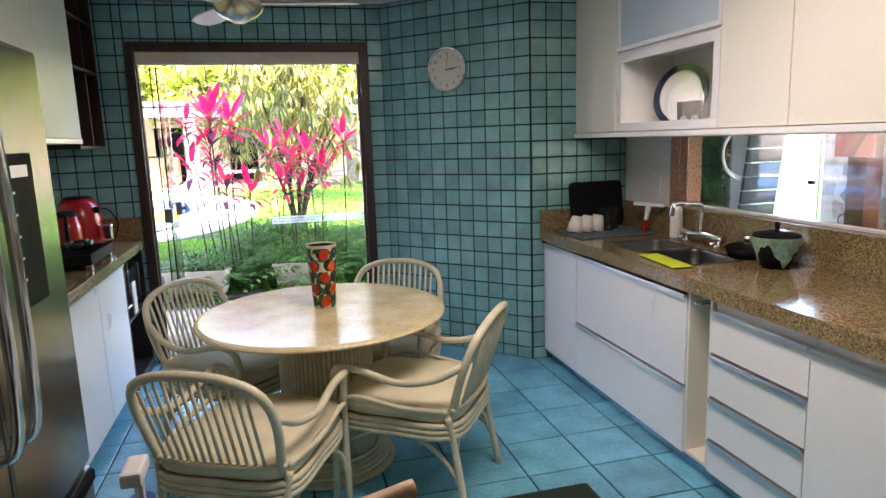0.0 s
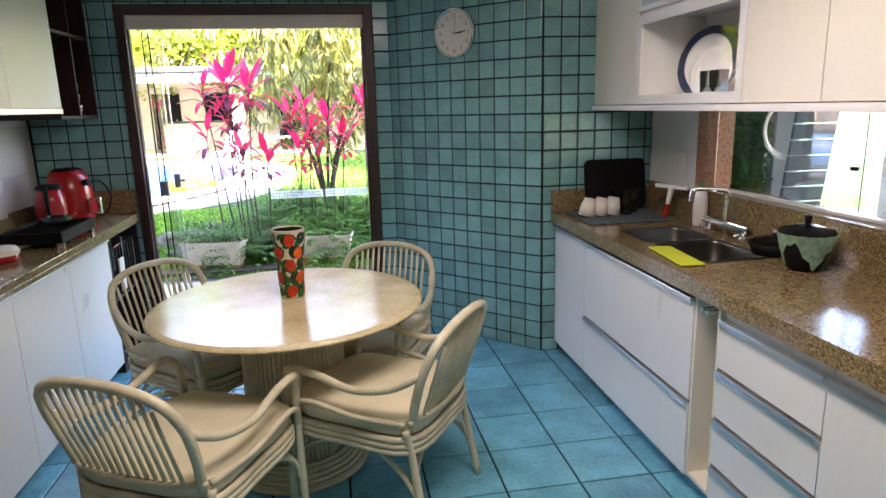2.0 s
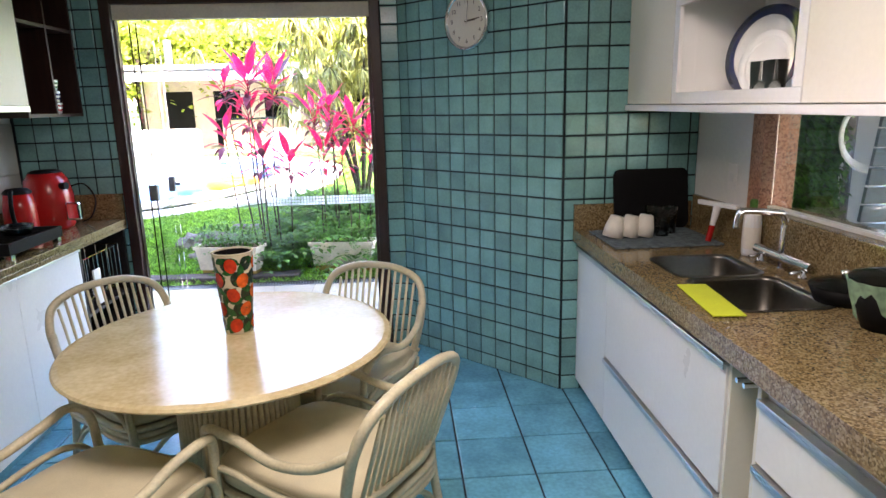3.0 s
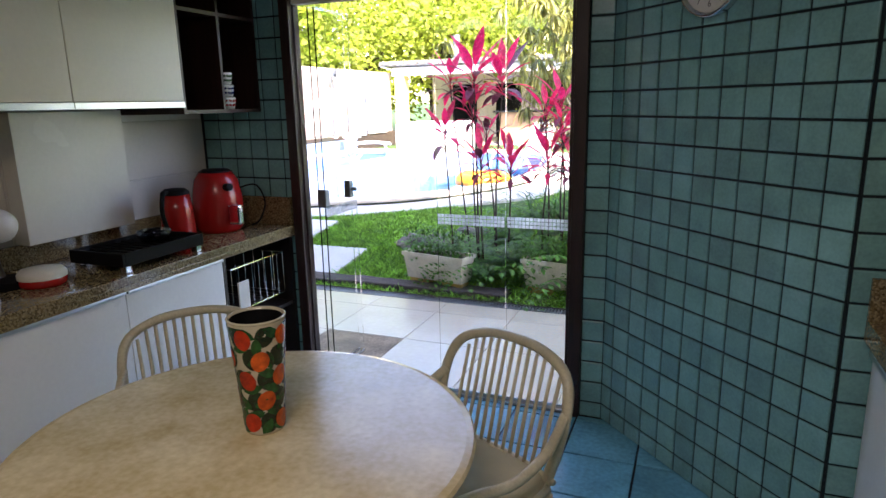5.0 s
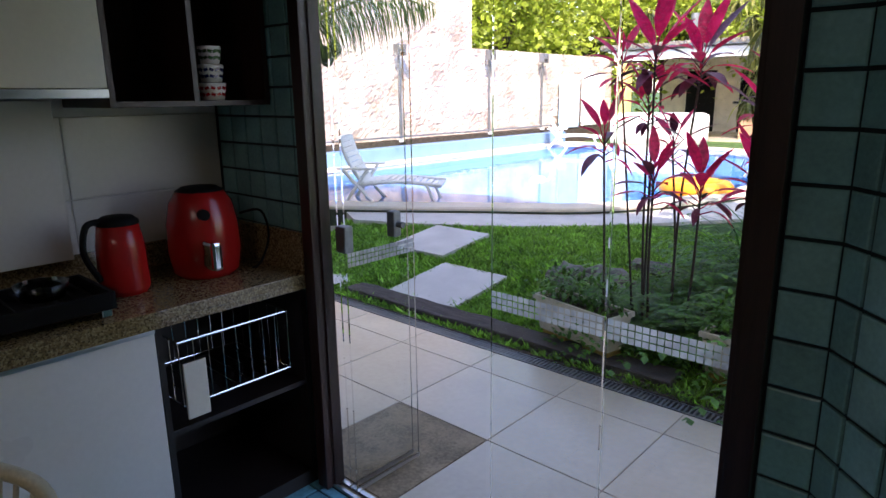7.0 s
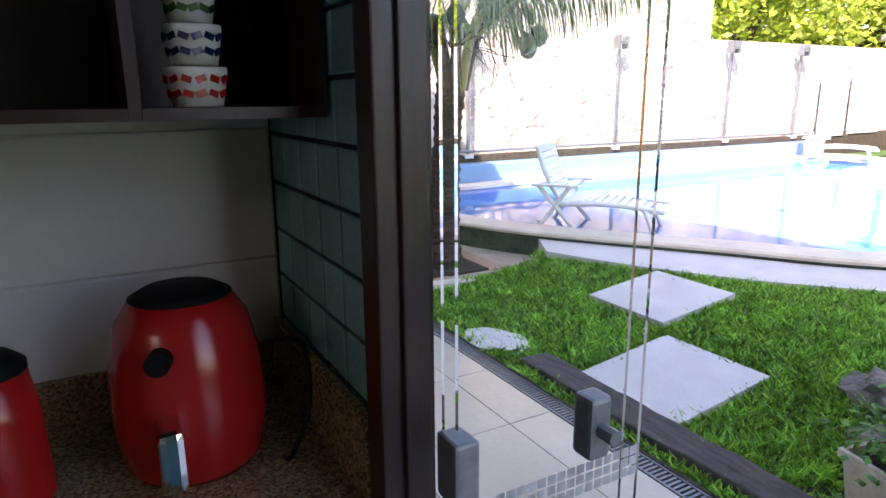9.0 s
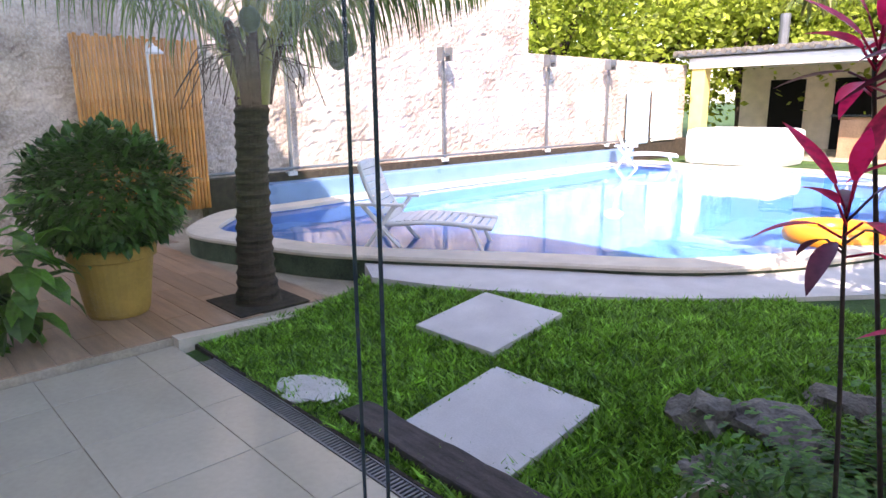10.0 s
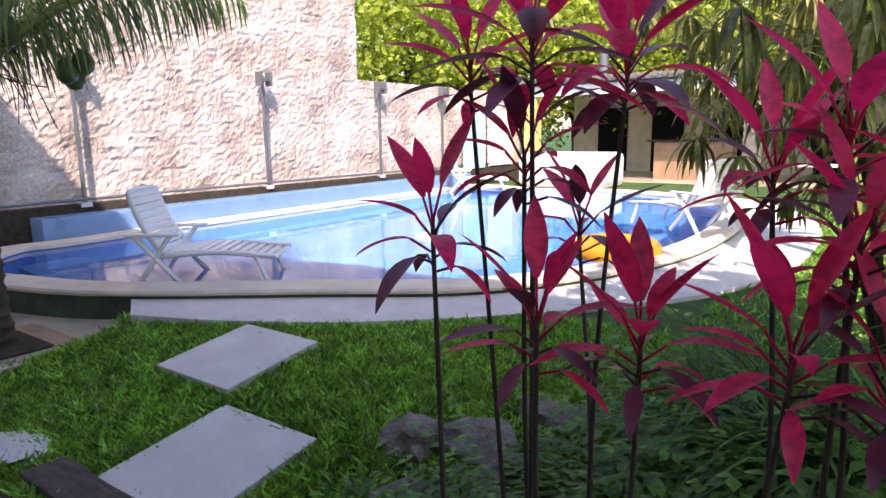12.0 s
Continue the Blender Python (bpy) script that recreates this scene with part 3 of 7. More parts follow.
part("body", lathe(BM(), [(0, 0), (0.048, 0), (0.050, 0.004)] + [(vase_r(z), z) for z in (0.04, 0.08, 0.12, 0.16, 0.2, 0.24, 0.28, VH - 0.004)] + [(0.069, VH), (0.065, VH - 0.003), (0.058, 0.19), (0.045, 0.03), (0, 0.02)], 40), M_VASEW, vase, smooth=True)
# black inner shell: the shade down the vase's mouth put in as colour
part("inner_shade", lathe(BM(), [(0.0645, VH - 0.005), (0.0572, 0.19), (0.0443, 0.032), (0, 0.0215)], 32), M_BLACK, vase, smooth=True)
part("rim", tube(BM(), [(0.0695 * math.cos(2 * math.pi * j / 40), 0.0695 * math.sin(2 * math.pi * j / 40), VH - 0.002) for j in range(40)], 0.0035, 6, True), M_VASEW, vase, "cream rim", smooth=True)


def on_vase(bm, a, z, w, h, tilt, shape, lift):
    """A painted patch wrapped round the vase: an oval fruit or a pointed leaf."""
    n = 18
    rings = []
    for k in (1.0, 0.5):
        ring = []
        for i in range(n):
            q = 2 * math.pi * i / n
            u, v = math.cos(q) * w * k, math.sin(q) * h * k
            if shape == "leaf":
                u *= 1 - 0.6 * abs(math.sin(q)) ** 3
            elif v < 0:
                u *= 1 - 0.25 * abs(math.sin(q)) ** 4
            uu, vv = u * math.cos(tilt) - v * math.sin(tilt), u * math.sin(tilt) + v * math.cos(tilt)
            zz = min(max(z + vv, 0.006), VH - 0.012)
            r = vase_r(zz) + lift
            ring.append(bm.verts.new((r * math.cos(a + uu / r), r * math.sin(a + uu / r), zz)))
        rings.append(ring)
    for i in range(n):
        bm.faces.new((rings[0][i], rings[0][(i + 1) % n], rings[1][(i + 1) % n], rings[1][i]))
    bm.faces.new(rings[1])


rng = random.Random(4)
for i in range(30):
    row, k = divmod(i, 6)
    bm = BM()
    on_vase(bm, 2 * math.pi * (k + 0.5 * (row % 2)) / 6 + 0.4, 0.035 + row * 0.058, 0.024, 0.030, rng.uniform(-0.6, 0.6), "fruit", 0.0006)
    part("painted_ground", bm, M_VDARK, vase)
for i in range(64):
    row, k = divmod(i, 8)
    bm = BM()
    on_vase(bm, 2 * math.pi * (k + 0.5 * (row % 2)) / 8 + rng.uniform(-0.2, 0.2), 0.022 + row * 0.036 + rng.uniform(-0.006, 0.006), 0.0125, 0.026, rng.uniform(-1.4, 1.4), "leaf", 0.0012 + 0.0002 * (k % 2))
    part("painted_leaf", bm, M_VLEAF, vase)
for i in range(20):
    row, k = divmod(i, 4)
    bm = BM()
    on_vase(bm, 2 * math.pi * (k + 0.5 * (row % 2)) / 4 + rng.uniform(-0.12, 0.12), 0.04 + row * 0.056 + rng.uniform(-0.006, 0.006), 0.0225, 0.027, rng.uniform(-0.5, 0.5), "fruit", 0.0020)
    part("painted_fruit", bm, M_FRUIT if (row + k) % 2 else M_VFRUIT2, vase, "painted red-orange fruit")

# ---- right-hand counter ----
XF = 1.695                      # front plane of the doors


def front(parent, y0, y1, z0, z1, name="drawer_front", handle=True, mat_=None):
    d = part(name, box(BM(), XF, XF + 0.02, y0 + 0.002, y1 - 0.002, z0, z1, 0.002), mat_ or M_WHITE, parent)
    if handle:
        bm = box(BM(), XF - 0.012, XF + 0.018, y0 + 0.004, y1 - 0.004, z1 + 0.001, z1 + 0.012, 0.002)
        box(bm, XF - 0.012, XF - 0.008, y0 + 0.004, y1 - 0.004, z1 - 0.010, z1 + 0.001)
        part("pull_profile", bm, M_ALU, d, "aluminium edge pull")
    return d


def carcass(y0, y1, label, top=0.86):
    cb = empty("base_cabinet", label, "cabinet", "white base cabinets")
    part("body", box(BM(), XF + 0.022, WALL_R - 0.02, y0 + 0.002, y1 - 0.002, 0.075, top), M_WHITE, cb)
    return cb


c = carcass(3.42, 3.90, "white base cabinet with one tall door below the counter")
front(c, 3.42, 3.90, 0.07, 0.80, "door")
c = carcass(2.35, 3.42, "white base cabinet with two wide drawers under the sink", 0.70)
front(c, 2.35, 3.42, 0.07, 0.375)
front(c, 2.35, 3.42, 0.395, 0.80)
c = empty("base_cabinet", "narrow open cream gap for towels between cabinets", "cabinet", "white base cabinets")
part("body", box(BM(), XF + 0.20, WALL_R - 0.02, 2.185, 2.348, 0.075, 0.86), M_CREAM, c)
part("side_panel", box(BM(), XF + 0.006, XF + 0.20, 2.333, 2.348, 0.075, 0.86), M_CREAM, c)
part("side_panel", box(BM(), XF + 0.006, XF + 0.20, 2.185, 2.20, 0.075, 0.86), M_CREAM, c)
part("floor_panel", box(BM(), XF + 0.006, XF + 0.20, 2.201, 2.332, 0.075, 0.09), M_CREAM, c)
bm = BM()
for k in range(2):
    rod(bm, (XF - 0.01, 2.245 + k * 0.035, 0.79), (XF + 0.19, 2.245 + k * 0.035, 0.79), 0.008)
part("towel_rail", bm, M_CHROME, c, "chrome pull-out towel rail")
c = carcass(1.675, 2.18, "white base cabinet with four drawers")
for z0, z1 in ((0.07, 0.205), (0.225, 0.395), (0.415, 0.585), (0.605, 0.775)):
    front(c, 1.675, 2.18, z0, z1)
c = carcass(0.9, 1.675, "white base cabinet with a plain tall door")
front(c, 0.9, 1.675, 0.07, 0.775, "door")
c = carcass(-0.2, 0.9, "white base cabinet with a plain tall door")
front(c, -0.2, 0.9, 0.07, 0.775, "door")
thing("toe_kick", box(BM(), XF + 0.055, XF + 0.075, -0.2, 3.90, 0, 0.074), M_FLOOR, "blue tiled plinth under the base cabinets", "plinth", kind="structure")

# worktop with two sink cut-outs
SX0, SX1 = 1.81, 2.13
S1, S2 = (2.92, 3.24), (2.52, 2.89)
worktop = empty("worktop", "polished brown speckled granite worktop with splashback", "worktop")
bm = BM()
for x0, x1, y0, y1 in ((1.667, SX0, -0.2, 3.905), (SX1, WALL_R - 0.002, -0.2, 3.905), (SX0, SX1, -0.2, S2[0]), (SX0, SX1, S2[1], S1[0]), (SX0, SX1, S1[1], 3.905)):
    box(bm, x0, x1, y0, y1, 0.866, 0.90)
box(bm, 1.667, 1.69, -0.2, 3.905, 0.835, 0.866)
bmesh.ops.remove_doubles(bm, verts=bm.verts[:], dist=0.0001)
part("slab", bm, M_GRANITE, worktop)
part("splashback", box(BM(), WALL_R - 0.024, WALL_R - 0.003, -0.2, 3.885, 0.90, 1.065, 0.002), M_GRANITE, worktop)
part("splashback", box(BM(), 1.667, WALL_R - 0.026, 3.886, 3.906, 0.90, 1.03, 0.002), M_GRANITE, worktop)

sink = empty("sink", "double-bowl stainless steel sink set in the granite", "sink")
for y0, y1 in (S1, S2):
    bm = BM()
    loop = []
    R = 0.06
    for cx, cy, q0 in ((SX1 - R, y1 - R, 0), (SX0 + R, y1 - R, 90), (SX0 + R, y0 + R, 180), (SX1 - R, y0 + R, 270)):
        for k in range(6):
            q = radians(q0 + 18 * k)
            loop.append((cx + R * math.cos(q), cy + R * math.sin(q)))
    mx, my = (SX0 + SX1) / 2, (y0 + y1) / 2
    rings = []
    for k, z in ((1.09, 0.902), (1.0, 0.9025), (0.985, 0.89), (0.95, 0.76), (0.86, 0.745), (0.1, 0.738)):
        rings.append([bm.verts.new((mx + (x - mx) * k, my + (y - my) * k, z)) for x, y in loop])
    for a, b in zip(rings, rings[1:]):
        for i in range(len(a)):
            bm.faces.new((a[i], a[(i + 1) % len(a)], b[(i + 1) % len(a)], b[i]))
    bm.faces.new(rings[-1])
    bowl = part("bowl", bm, M_SINK, sink, smooth=True)
    part("drain", lathe(BM(), [(0, 0.743), (0.035, 0.743), (0.04, 0.739), (0.04, 0.735)], 20, (mx, my, 0)), M_CHROME, bowl, smooth=True)

# ---- upper cabinets on the right ----
UX, UZ0 = 1.93, 1.525


def upper(y0, y1, label, mat_, n=1):
    u = empty("wall_cabinet", label, "cabinet", "upper cabinets")
    part("body", box(BM(), UX + 0.022, WALL_R - 0.003, y0 + 0.002, y1 - 0.002, UZ0, CEIL - 0.002), mat_, u)
    w = (y1 - y0) / n
    for i in range(n):
        part("door", box(BM(), UX, UX + 0.02, y0 + i * w + 0.002, y0 + (i + 1) * w - 0.002, UZ0 + 0.002, CEIL - 0.003, 0.002), mat_, u)
    return u


upper(3.39, 3.908, "cream wall cabinet with a plain door", M_CREAM)
upper(2.09, 2.50, "white wall cabinet with a plain door", M_CREAM)
upper(1.55, 2.09, "white wall cabinet with a plain door", M_CREAM)
upper(0.4, 1.55, "white wall cabinet with plain doors", M_CREAM, 2)
thing("light_rail", box(BM(), UX - 0.012, WALL_R - 0.003, 0.4, 3.908, UZ0 - 0.03, UZ0 - 0.002, 0.003), M_WHITE, "white strip along the base of the upper cabinets", "trim", kind="structure")
u = empty("wall_cabinet", "white wall cabinet with an open glass flap and plates inside", "cabinet", "upper cabinets")
bm = BM()
y0, y1 = 2.502, 3.388
box(bm, UX + 0.022, WALL_R - 0.003, y0, y0 + 0.018, UZ0, CEIL - 0.002)
box(bm, UX + 0.022, WALL_R - 0.003, y1 - 0.018, y1, UZ0, CEIL - 0.002)
box(bm, UX + 0.022, WALL_R - 0.003, y0 + 0.018, y1 - 0.018, UZ0, UZ0 + 0.018)
box(bm, UX + 0.022, WALL_R - 0.003, y0 + 0.018, y1 - 0.018, 1.955, 1.973)
box(bm, WALL_R - 0.012, WALL_R - 0.003, y0 + 0.018, y1 - 0.018, UZ0 + 0.018, 1.955)
part("body", bm, M_WHITE, u)


def frame_door(za, zb, w, glass):
    bm = BM()
    box(bm, UX, UX + 0.02, y0, y1, za, za + w, 0.002)
    box(bm, UX, UX + 0.02, y0, y1, zb - w, zb, 0.002)
    box(bm, UX, UX + 0.02, y0, y0 + w, za + w, zb - w, 0.002)
    box(bm, UX, UX + 0.02, y1 - w, y1, za + w, zb - w, 0.002)
    d = part("flap_door", bm, M_WHITE, u, "white framed flap door")
    p = part("pane", box(BM(), UX + 0.008, UX + 0.012, y0 + w - 0.004, y1 - w + 0.004, za + w - 0.004, zb - w + 0.004), glass, d)
    p.visible_shadow = False


frame_door(UZ0 + 0.002, 1.955, 0.045, M_DOORGLASS)
frame_door(1.975, CEIL - 0.003, 0.022, M_FROST)

# ---- left counter, cooktop and upper cabinets ----
LX = -0.955


def lower_left(y0, y1, label):
    cb = empty("base_cabinet", label, "cabinet", "white base cabinets")
    part("body", box(BM(), WALL_L + 0.003, LX - 0.022, y0 + 0.002, y1 - 0.002, 0.075, 0.86), M_WHITE, cb)
    d = part("door", box(BM(), LX - 0.02, LX, y0 + 0.002, y1 - 0.002, 0.07, 0.825, 0.002), M_WHITE, cb)
    part("pull_profile", box(BM(), LX - 0.018, LX + 0.012, y0 + 0.004, y1 - 0.004, 0.826, 0.84, 0.002), M_ALU, d, "aluminium edge pull")
    return cb


for a, b in ((2.12, 3.0), (3.0, 3.58), (3.58, 4.155)):
    lower_left(a, b, "white base cabinet with a plain door")
rack = empty("open_cabinet", "dark open cabinet end with wire basket and shelf", "cabinet")
part("panel", box(BM(), WALL_L + 0.003, LX, 4.157, 4.175, 0.0, 0.86), M_BLACKIN, rack)
part("panel", box(BM(), WALL_L + 0.003, LX, 4.715, 4.738, 0.0, 0.86), M_BLACKIN, rack)
part("panel", box(BM(), WALL_L + 0.003, WALL_L + 0.02, 4.175, 4.715, 0.0, 0.86), M_BLACKIN, rack)
part("panel", box(BM(), WALL_L + 0.02, LX, 4.175, 4.715, 0.0, 0.06), M_BLACKIN, rack)
part("panel", box(BM(), WALL_L + 0.02, LX - 0.01, 4.175, 4.715, 0.44, 0.46), M_BLACKIN, rack)
bask = BM()
bx0, bx1, by0, by1, bz0, bz1 = -1.38, LX - 0.02, 4.23, 4.66, 0.53, 0.76
for z in (bz0, bz1):
    tube(bask, [(bx0, by0, z), (bx1, by0, z), (bx1, by1, z), (bx0, by1, z)], 0.004, 6, True)
for k in range(9):
    y = by0 + (by1 - by0) * k / 8
    tube(bask, [(bx1, y, bz1), (bx1, y, bz0), (bx0, y, bz0), (bx0, y, bz1)], 0.0022, 5)
for y in (by0, by1):
    for k in range(7):
        x = bx0 + (bx1 - bx0) * k / 6
        rod(bask, (x, y, bz0), (x, y, bz1), 0.0022, None, 5)
part("wire_basket", bask, M_CHROME, rack, "chrome wire pull-out basket")
lw = empty("worktop", "polished brown granite worktop with low splashback", "worktop")
part("slab", box(BM(), WALL_L + 0.003, LX + 0.02, 2.12, 4.738, 0.866, 0.90, 0.003), M_GRANITE, lw)
part("apron", box(BM(), LX - 0.003, LX + 0.02, 2.12, 4.738, 0.842, 0.8655, 0.002), M_GRANITE, lw)
part("splashback", box(BM(), WALL_L + 0.010, WALL_L + 0.026, 2.12, 4.718, 0.901, 1.0, 0.002), M_GRANITE, lw)
part("splashback", box(BM(), WALL_L + 0.027, LX + 0.02, 4.72, 4.738, 0.901, 1.06, 0.002), M_GRANITE, lw)
thing("toe_kick", box(BM(), LX - 0.075, LX - 0.055, 2.12, 4.155, 0, 0.074), M_FLOOR, "blue tiled plinth under the base cabinets", "plinth", kind="structure")

LU = -1.09
for a, b in ((2.12, 3.0), (3.0, 3.58), (3.58, 4.163)):
    u = empty("wall_cabinet", "cream wall cabinet with a plain door", "cabinet", "upper cabinets")
    part("body", box(BM(), WALL_L + 0.011, LU - 0.022, a + 0.002, b - 0.002, 1.59, CEIL - 0.002), M_CREAM, u)
    part("door", box(BM(), LU - 0.02, LU, a + 0.002, b - 0.002, 1.59, CEIL - 0.003, 0.002), M_CREAM, u)
    part("light_rail", box(BM(), WALL_L + 0.011, LU + 0.005, a + 0.001, b - 0.001, 1.56, 1.588, 0.002), M_ALU, u)
cub = empty("wall_shelf", "dark wooden open shelf with square pigeonholes", "shelf")
sy0, sy1, sz0 = 4.166, 4.739, 1.53
mid_y = (sy0 + sy1) / 2
part("back_panel", box(BM(), WALL_L + 0.003, WALL_L + 0.02, sy0, sy1, sz0, CEIL - 0.004), M_DARKWOOD, cub)
for y in (sy0, mid_y - 0.009, sy1 - 0.018):
    part("upright", box(BM(), WALL_L + 0.0205, LU - 0.01, y, y + 0.018, sz0, CEIL - 0.004), M_DARKWOOD, cub)
for z in (sz0, 2.0, 2.3):
    part("shelf_board", box(BM(), WALL_L + 0.0205, LU - 0.011, sy0 + 0.0185, mid_y - 0.0095, z, z + 0.018), M_DARKWOOD, cub)
    part("shelf_board", box(BM(), WALL_L + 0.0205, LU - 0.011, mid_y + 0.0095, sy1 - 0.0185, z, z + 0.018), M_DARKWOOD, cub)

# refrigerator with two doors
fr = empty("refrigerator", "tall brushed steel refrigerator with long bar handles", "refrigerator")
FX = -0.64
part("body", box(BM(), WALL_L + 0.02, FX - 0.075, 1.20, 2.105, 0.02, 1.80, 0.006), M_STEEL, fr)
for y0_, y1_, hy in ((1.205, 1.55, 1.50), (1.554, 2.10, 1.605)):
    d = part("door", box(BM(), FX - 0.072, FX, y0_, y1_, 0.56, 1.80, 0.014), M_STEEL, fr)
    part("handle", tube(BM(), spline([(FX, hy, 0.85), (FX + 0.045, hy, 0.90), (FX + 0.055, hy, 1.2), (FX + 0.045, hy, 1.62), (FX, hy, 1.68)], 6), 0.014), M_CHROME, d, "curved steel bar handle", smooth=True)
d = part("drawer", box(BM(), FX - 0.072, FX, 1.205, 2.10, 0.06, 0.545, 0.014), M_STEEL, fr)
part("grip", box(BM(), FX - 0.01, FX + 0.012, 1.22, 2.08, 0.50, 0.535, 0.006), M_BLACK, d)
pan = part("control_panel", box(BM(), FX, FX + 0.006, 1.74, 1.93, 1.13, 1.52, 0.003), M_BLACK, fr, "black dispenser and control panel")
for k in range(5):
    part("button_mark", box(BM(), FX + 0.0062, FX + 0.007, 1.76, 1.79, 1.2 + k * 0.055, 1.206 + k * 0.055), M_WPLASTIC, pan)
part("sticker", box(BM(), FX + 0.0062, FX + 0.007, 1.78, 1.89, 1.46, 1.49), M_WPLASTIC, pan)


# ---- garden ----
# lawn: one sheet to the horizon with a hole where the pool is sunk
POOL_PTS = [(-7.6, 7.71), (-7.01, 7.43), (-6.26, 7.58), (-5.15, 7.94), (-3.64, 8.96), (-2.54, 9.74), (-1.84, 10.86), (-1.43, 12.35), (-1.42, 14.58), (-1.84, 16.71), (-2.96, 18.2), (-4.67, 18.74), (-6.2, 18.3), (-8.0, 18.6), (-8.32, 17.5), (-8.32, 14.0), (-8.32, 11.0), (-8.2, 9.2), (-8.23, 8.41)]
RIM = 0.29
pool_line = spline([(x, y, 0) for x, y in POOL_PTS], 6, True)


def offset_line(line, d):
    out = []
    n = len(line)
    for i, p in enumerate(line):
        t = line[(i + 1) % n] - line[i - 1]
        nrm = Vector((t.y, -t.x, 0)).normalized()
        out.append(p + nrm * d)
    return out


outer = offset_line(pool_line, 0.0)
inner_line = offset_line(pool_line, -0.32)
bm = BM()
for zi, (ring_a, za, ring_b, zb) in enumerate(((outer, -0.1, outer, RIM - 0.05),)):
    a = [bm.verts.new((p.x, p.y, za)) for p in ring_a]
    b = [bm.verts.new((p.x, p.y, zb)) for p in ring_b]
    for i in range(len(a)):
        bm.faces.new((a[i], a[(i + 1) % len(a)], b[(i + 1) % len(a)], b[i]))
pool = empty("swimming_pool", "curved swimming pool with raised cream coping and blue walls", "pool", kind="structure")
part("outer_wall", bm, M_MOSS_SHADE, pool, "dark mossy outer side of the pool wall")
bm = BM()
lines = [(offset_line(pool_line, 0.02), RIM - 0.045), (offset_line(pool_line, 0.03), RIM - 0.02), (offset_line(pool_line, 0.015), RIM), (inner_line, RIM), (offset_line(pool_line, -0.33), RIM - 0.045), (offset_line(pool_line, -0.3), RIM - 0.05)]
rings = [[bm.verts.new((p.x, p.y, z)) for p in ln] for ln, z in lines]
for a, b in zip(rings, rings[1:]):
    for i in range(len(a)):
        bm.faces.new((a[i], a[(i + 1) % len(a)], b[(i + 1) % len(a)], b[i]))
part("coping", bm, M_COPING, pool, "cream stone pool coping")
bm = BM()
a = [bm.verts.new((p.x, p.y, RIM - 0.04)) for p in offset_line(pool_line, -0.3)]
b = [bm.verts.new((p.x, p.y, -0.9)) for p in offset_line(pool_line, -0.32)]
for i in range(len(a)):
    bm.faces.new((a[i], a[(i + 1) % len(a)], b[(i + 1) % len(a)], b[i]))
bm.faces.new(b)
part("basin", bm, M_POOL, pool, "blue pool basin")
WATER = 0.235
bm = BM()
bm.faces.new([bm.verts.new((p.x, p.y, WATER)) for p in offset_line(pool_line, -0.302)])
w = thing("water", bm, M_WATER, "calm clear blue pool water", "water", kind="structure")
w.visible_shadow = False
# shallow ledge the lounger stands on
bm = BM()
slab(bm, [(-7.1, 8.15), (-6.0, 8.02), (-5.1, 8.38), (-3.65, 9.35), (-2.85, 9.98), (-3.2, 10.4), (-4.6, 10.0), (-6.2, 9.4), (-7.2, 8.7)], -0.9, 0.19)
part("ledge", bm, M_POOL, pool)
# raised blue band along the far side
bm = BM()
box(bm, -8.62, -8.28, 8.9, 18.6, 0.0, 0.55, 0.02)
part("overflow_beam", bm, M_MOSAIC, pool, "blue mosaic raised beam on the far side")

g = BM()


def ground_patch(bm, x0, x1, y0, y1, step):
    nx, ny = max(1, int((x1 - x0) / step)), max(1, int((y1 - y0) / step))
    grid = [[bm.verts.new((x0 + (x1 - x0) * i / nx, y0 + (y1 - y0) * j / ny, ground_z(0, y0 + (y1 - y0) * j / ny))) for i in range(nx + 1)] for j in range(ny + 1)]
    for j in range(ny):
        for i in range(nx):
            bm.faces.new((grid[j][i], grid[j][i + 1], grid[j + 1][i + 1], grid[j + 1][i]))


def inside(x, y, line):
    c = False
    n = len(line)
    for i in range(n):
        a, b = line[i], line[i - 1]
        if (a.y > y) != (b.y > y) and x < (b.x - a.x) * (y - a.y) / (b.y - a.y) + a.x:
            c = not c
    return c


core = offset_line(pool_line, -0.15)
xs = [-5000, -400, -60, -20] + [-8.75 + 0.25 * i for i in range(72)] + [12, 20, 60, 400, 5000]
ys = [-5000, -400, -60, -10, 4.5, 5.5, 6.42] + [6.5 + 0.25 * i for i in range(58)] + [25, 60, 400, 5000]
vv = {}
for i in range(len(xs) - 1):
    for j in range(len(ys) - 1):
        cx, cy = (xs[i] + xs[i + 1]) / 2, (ys[j] + ys[j + 1]) / 2
        if inside(cx, cy, core):
            continue
        corner = []
        for a, b in ((i, j), (i + 1, j), (i + 1, j + 1), (i, j + 1)):
            if (a, b) not in vv:
                y = ys[b]
                vv[(a, b)] = g.verts.new((xs[a], y, -0.22 if y < 6.4 or (xs[a] < -4.6 and y < 8.6) else ground_z(xs[a], y) + 0.01 * noise.noise(Vector((xs[a], y, 0)))))
            corner.append(vv[(a, b)])
        g.faces.new(corner)
thing("ground", g, M_GRASSG, "green lawn and garden ground", "ground", kind="structure")

# stepping stones
for cx, cy, s in ((-2.285, 7.05, 0.70), (-3.09, 7.83, 0.70)):
    bm = box(BM(), -s / 2, s / 2, -s / 2, s / 2, -0.04, 0.03, 0.006)
    st = thing("stepping_stone", bm, M_CONC, "square white-washed concrete stepping stone in the grass", "stepping stone", "stepping stones")
    slope = math.degrees(math.atan2(ground_z(0, cy + 0.3) - ground_z(0, cy - 0.3), 0.6))
    st.matrix_world = pose(cx, cy, ground_z(0, cy) + 0.012, slope, 0, 0)

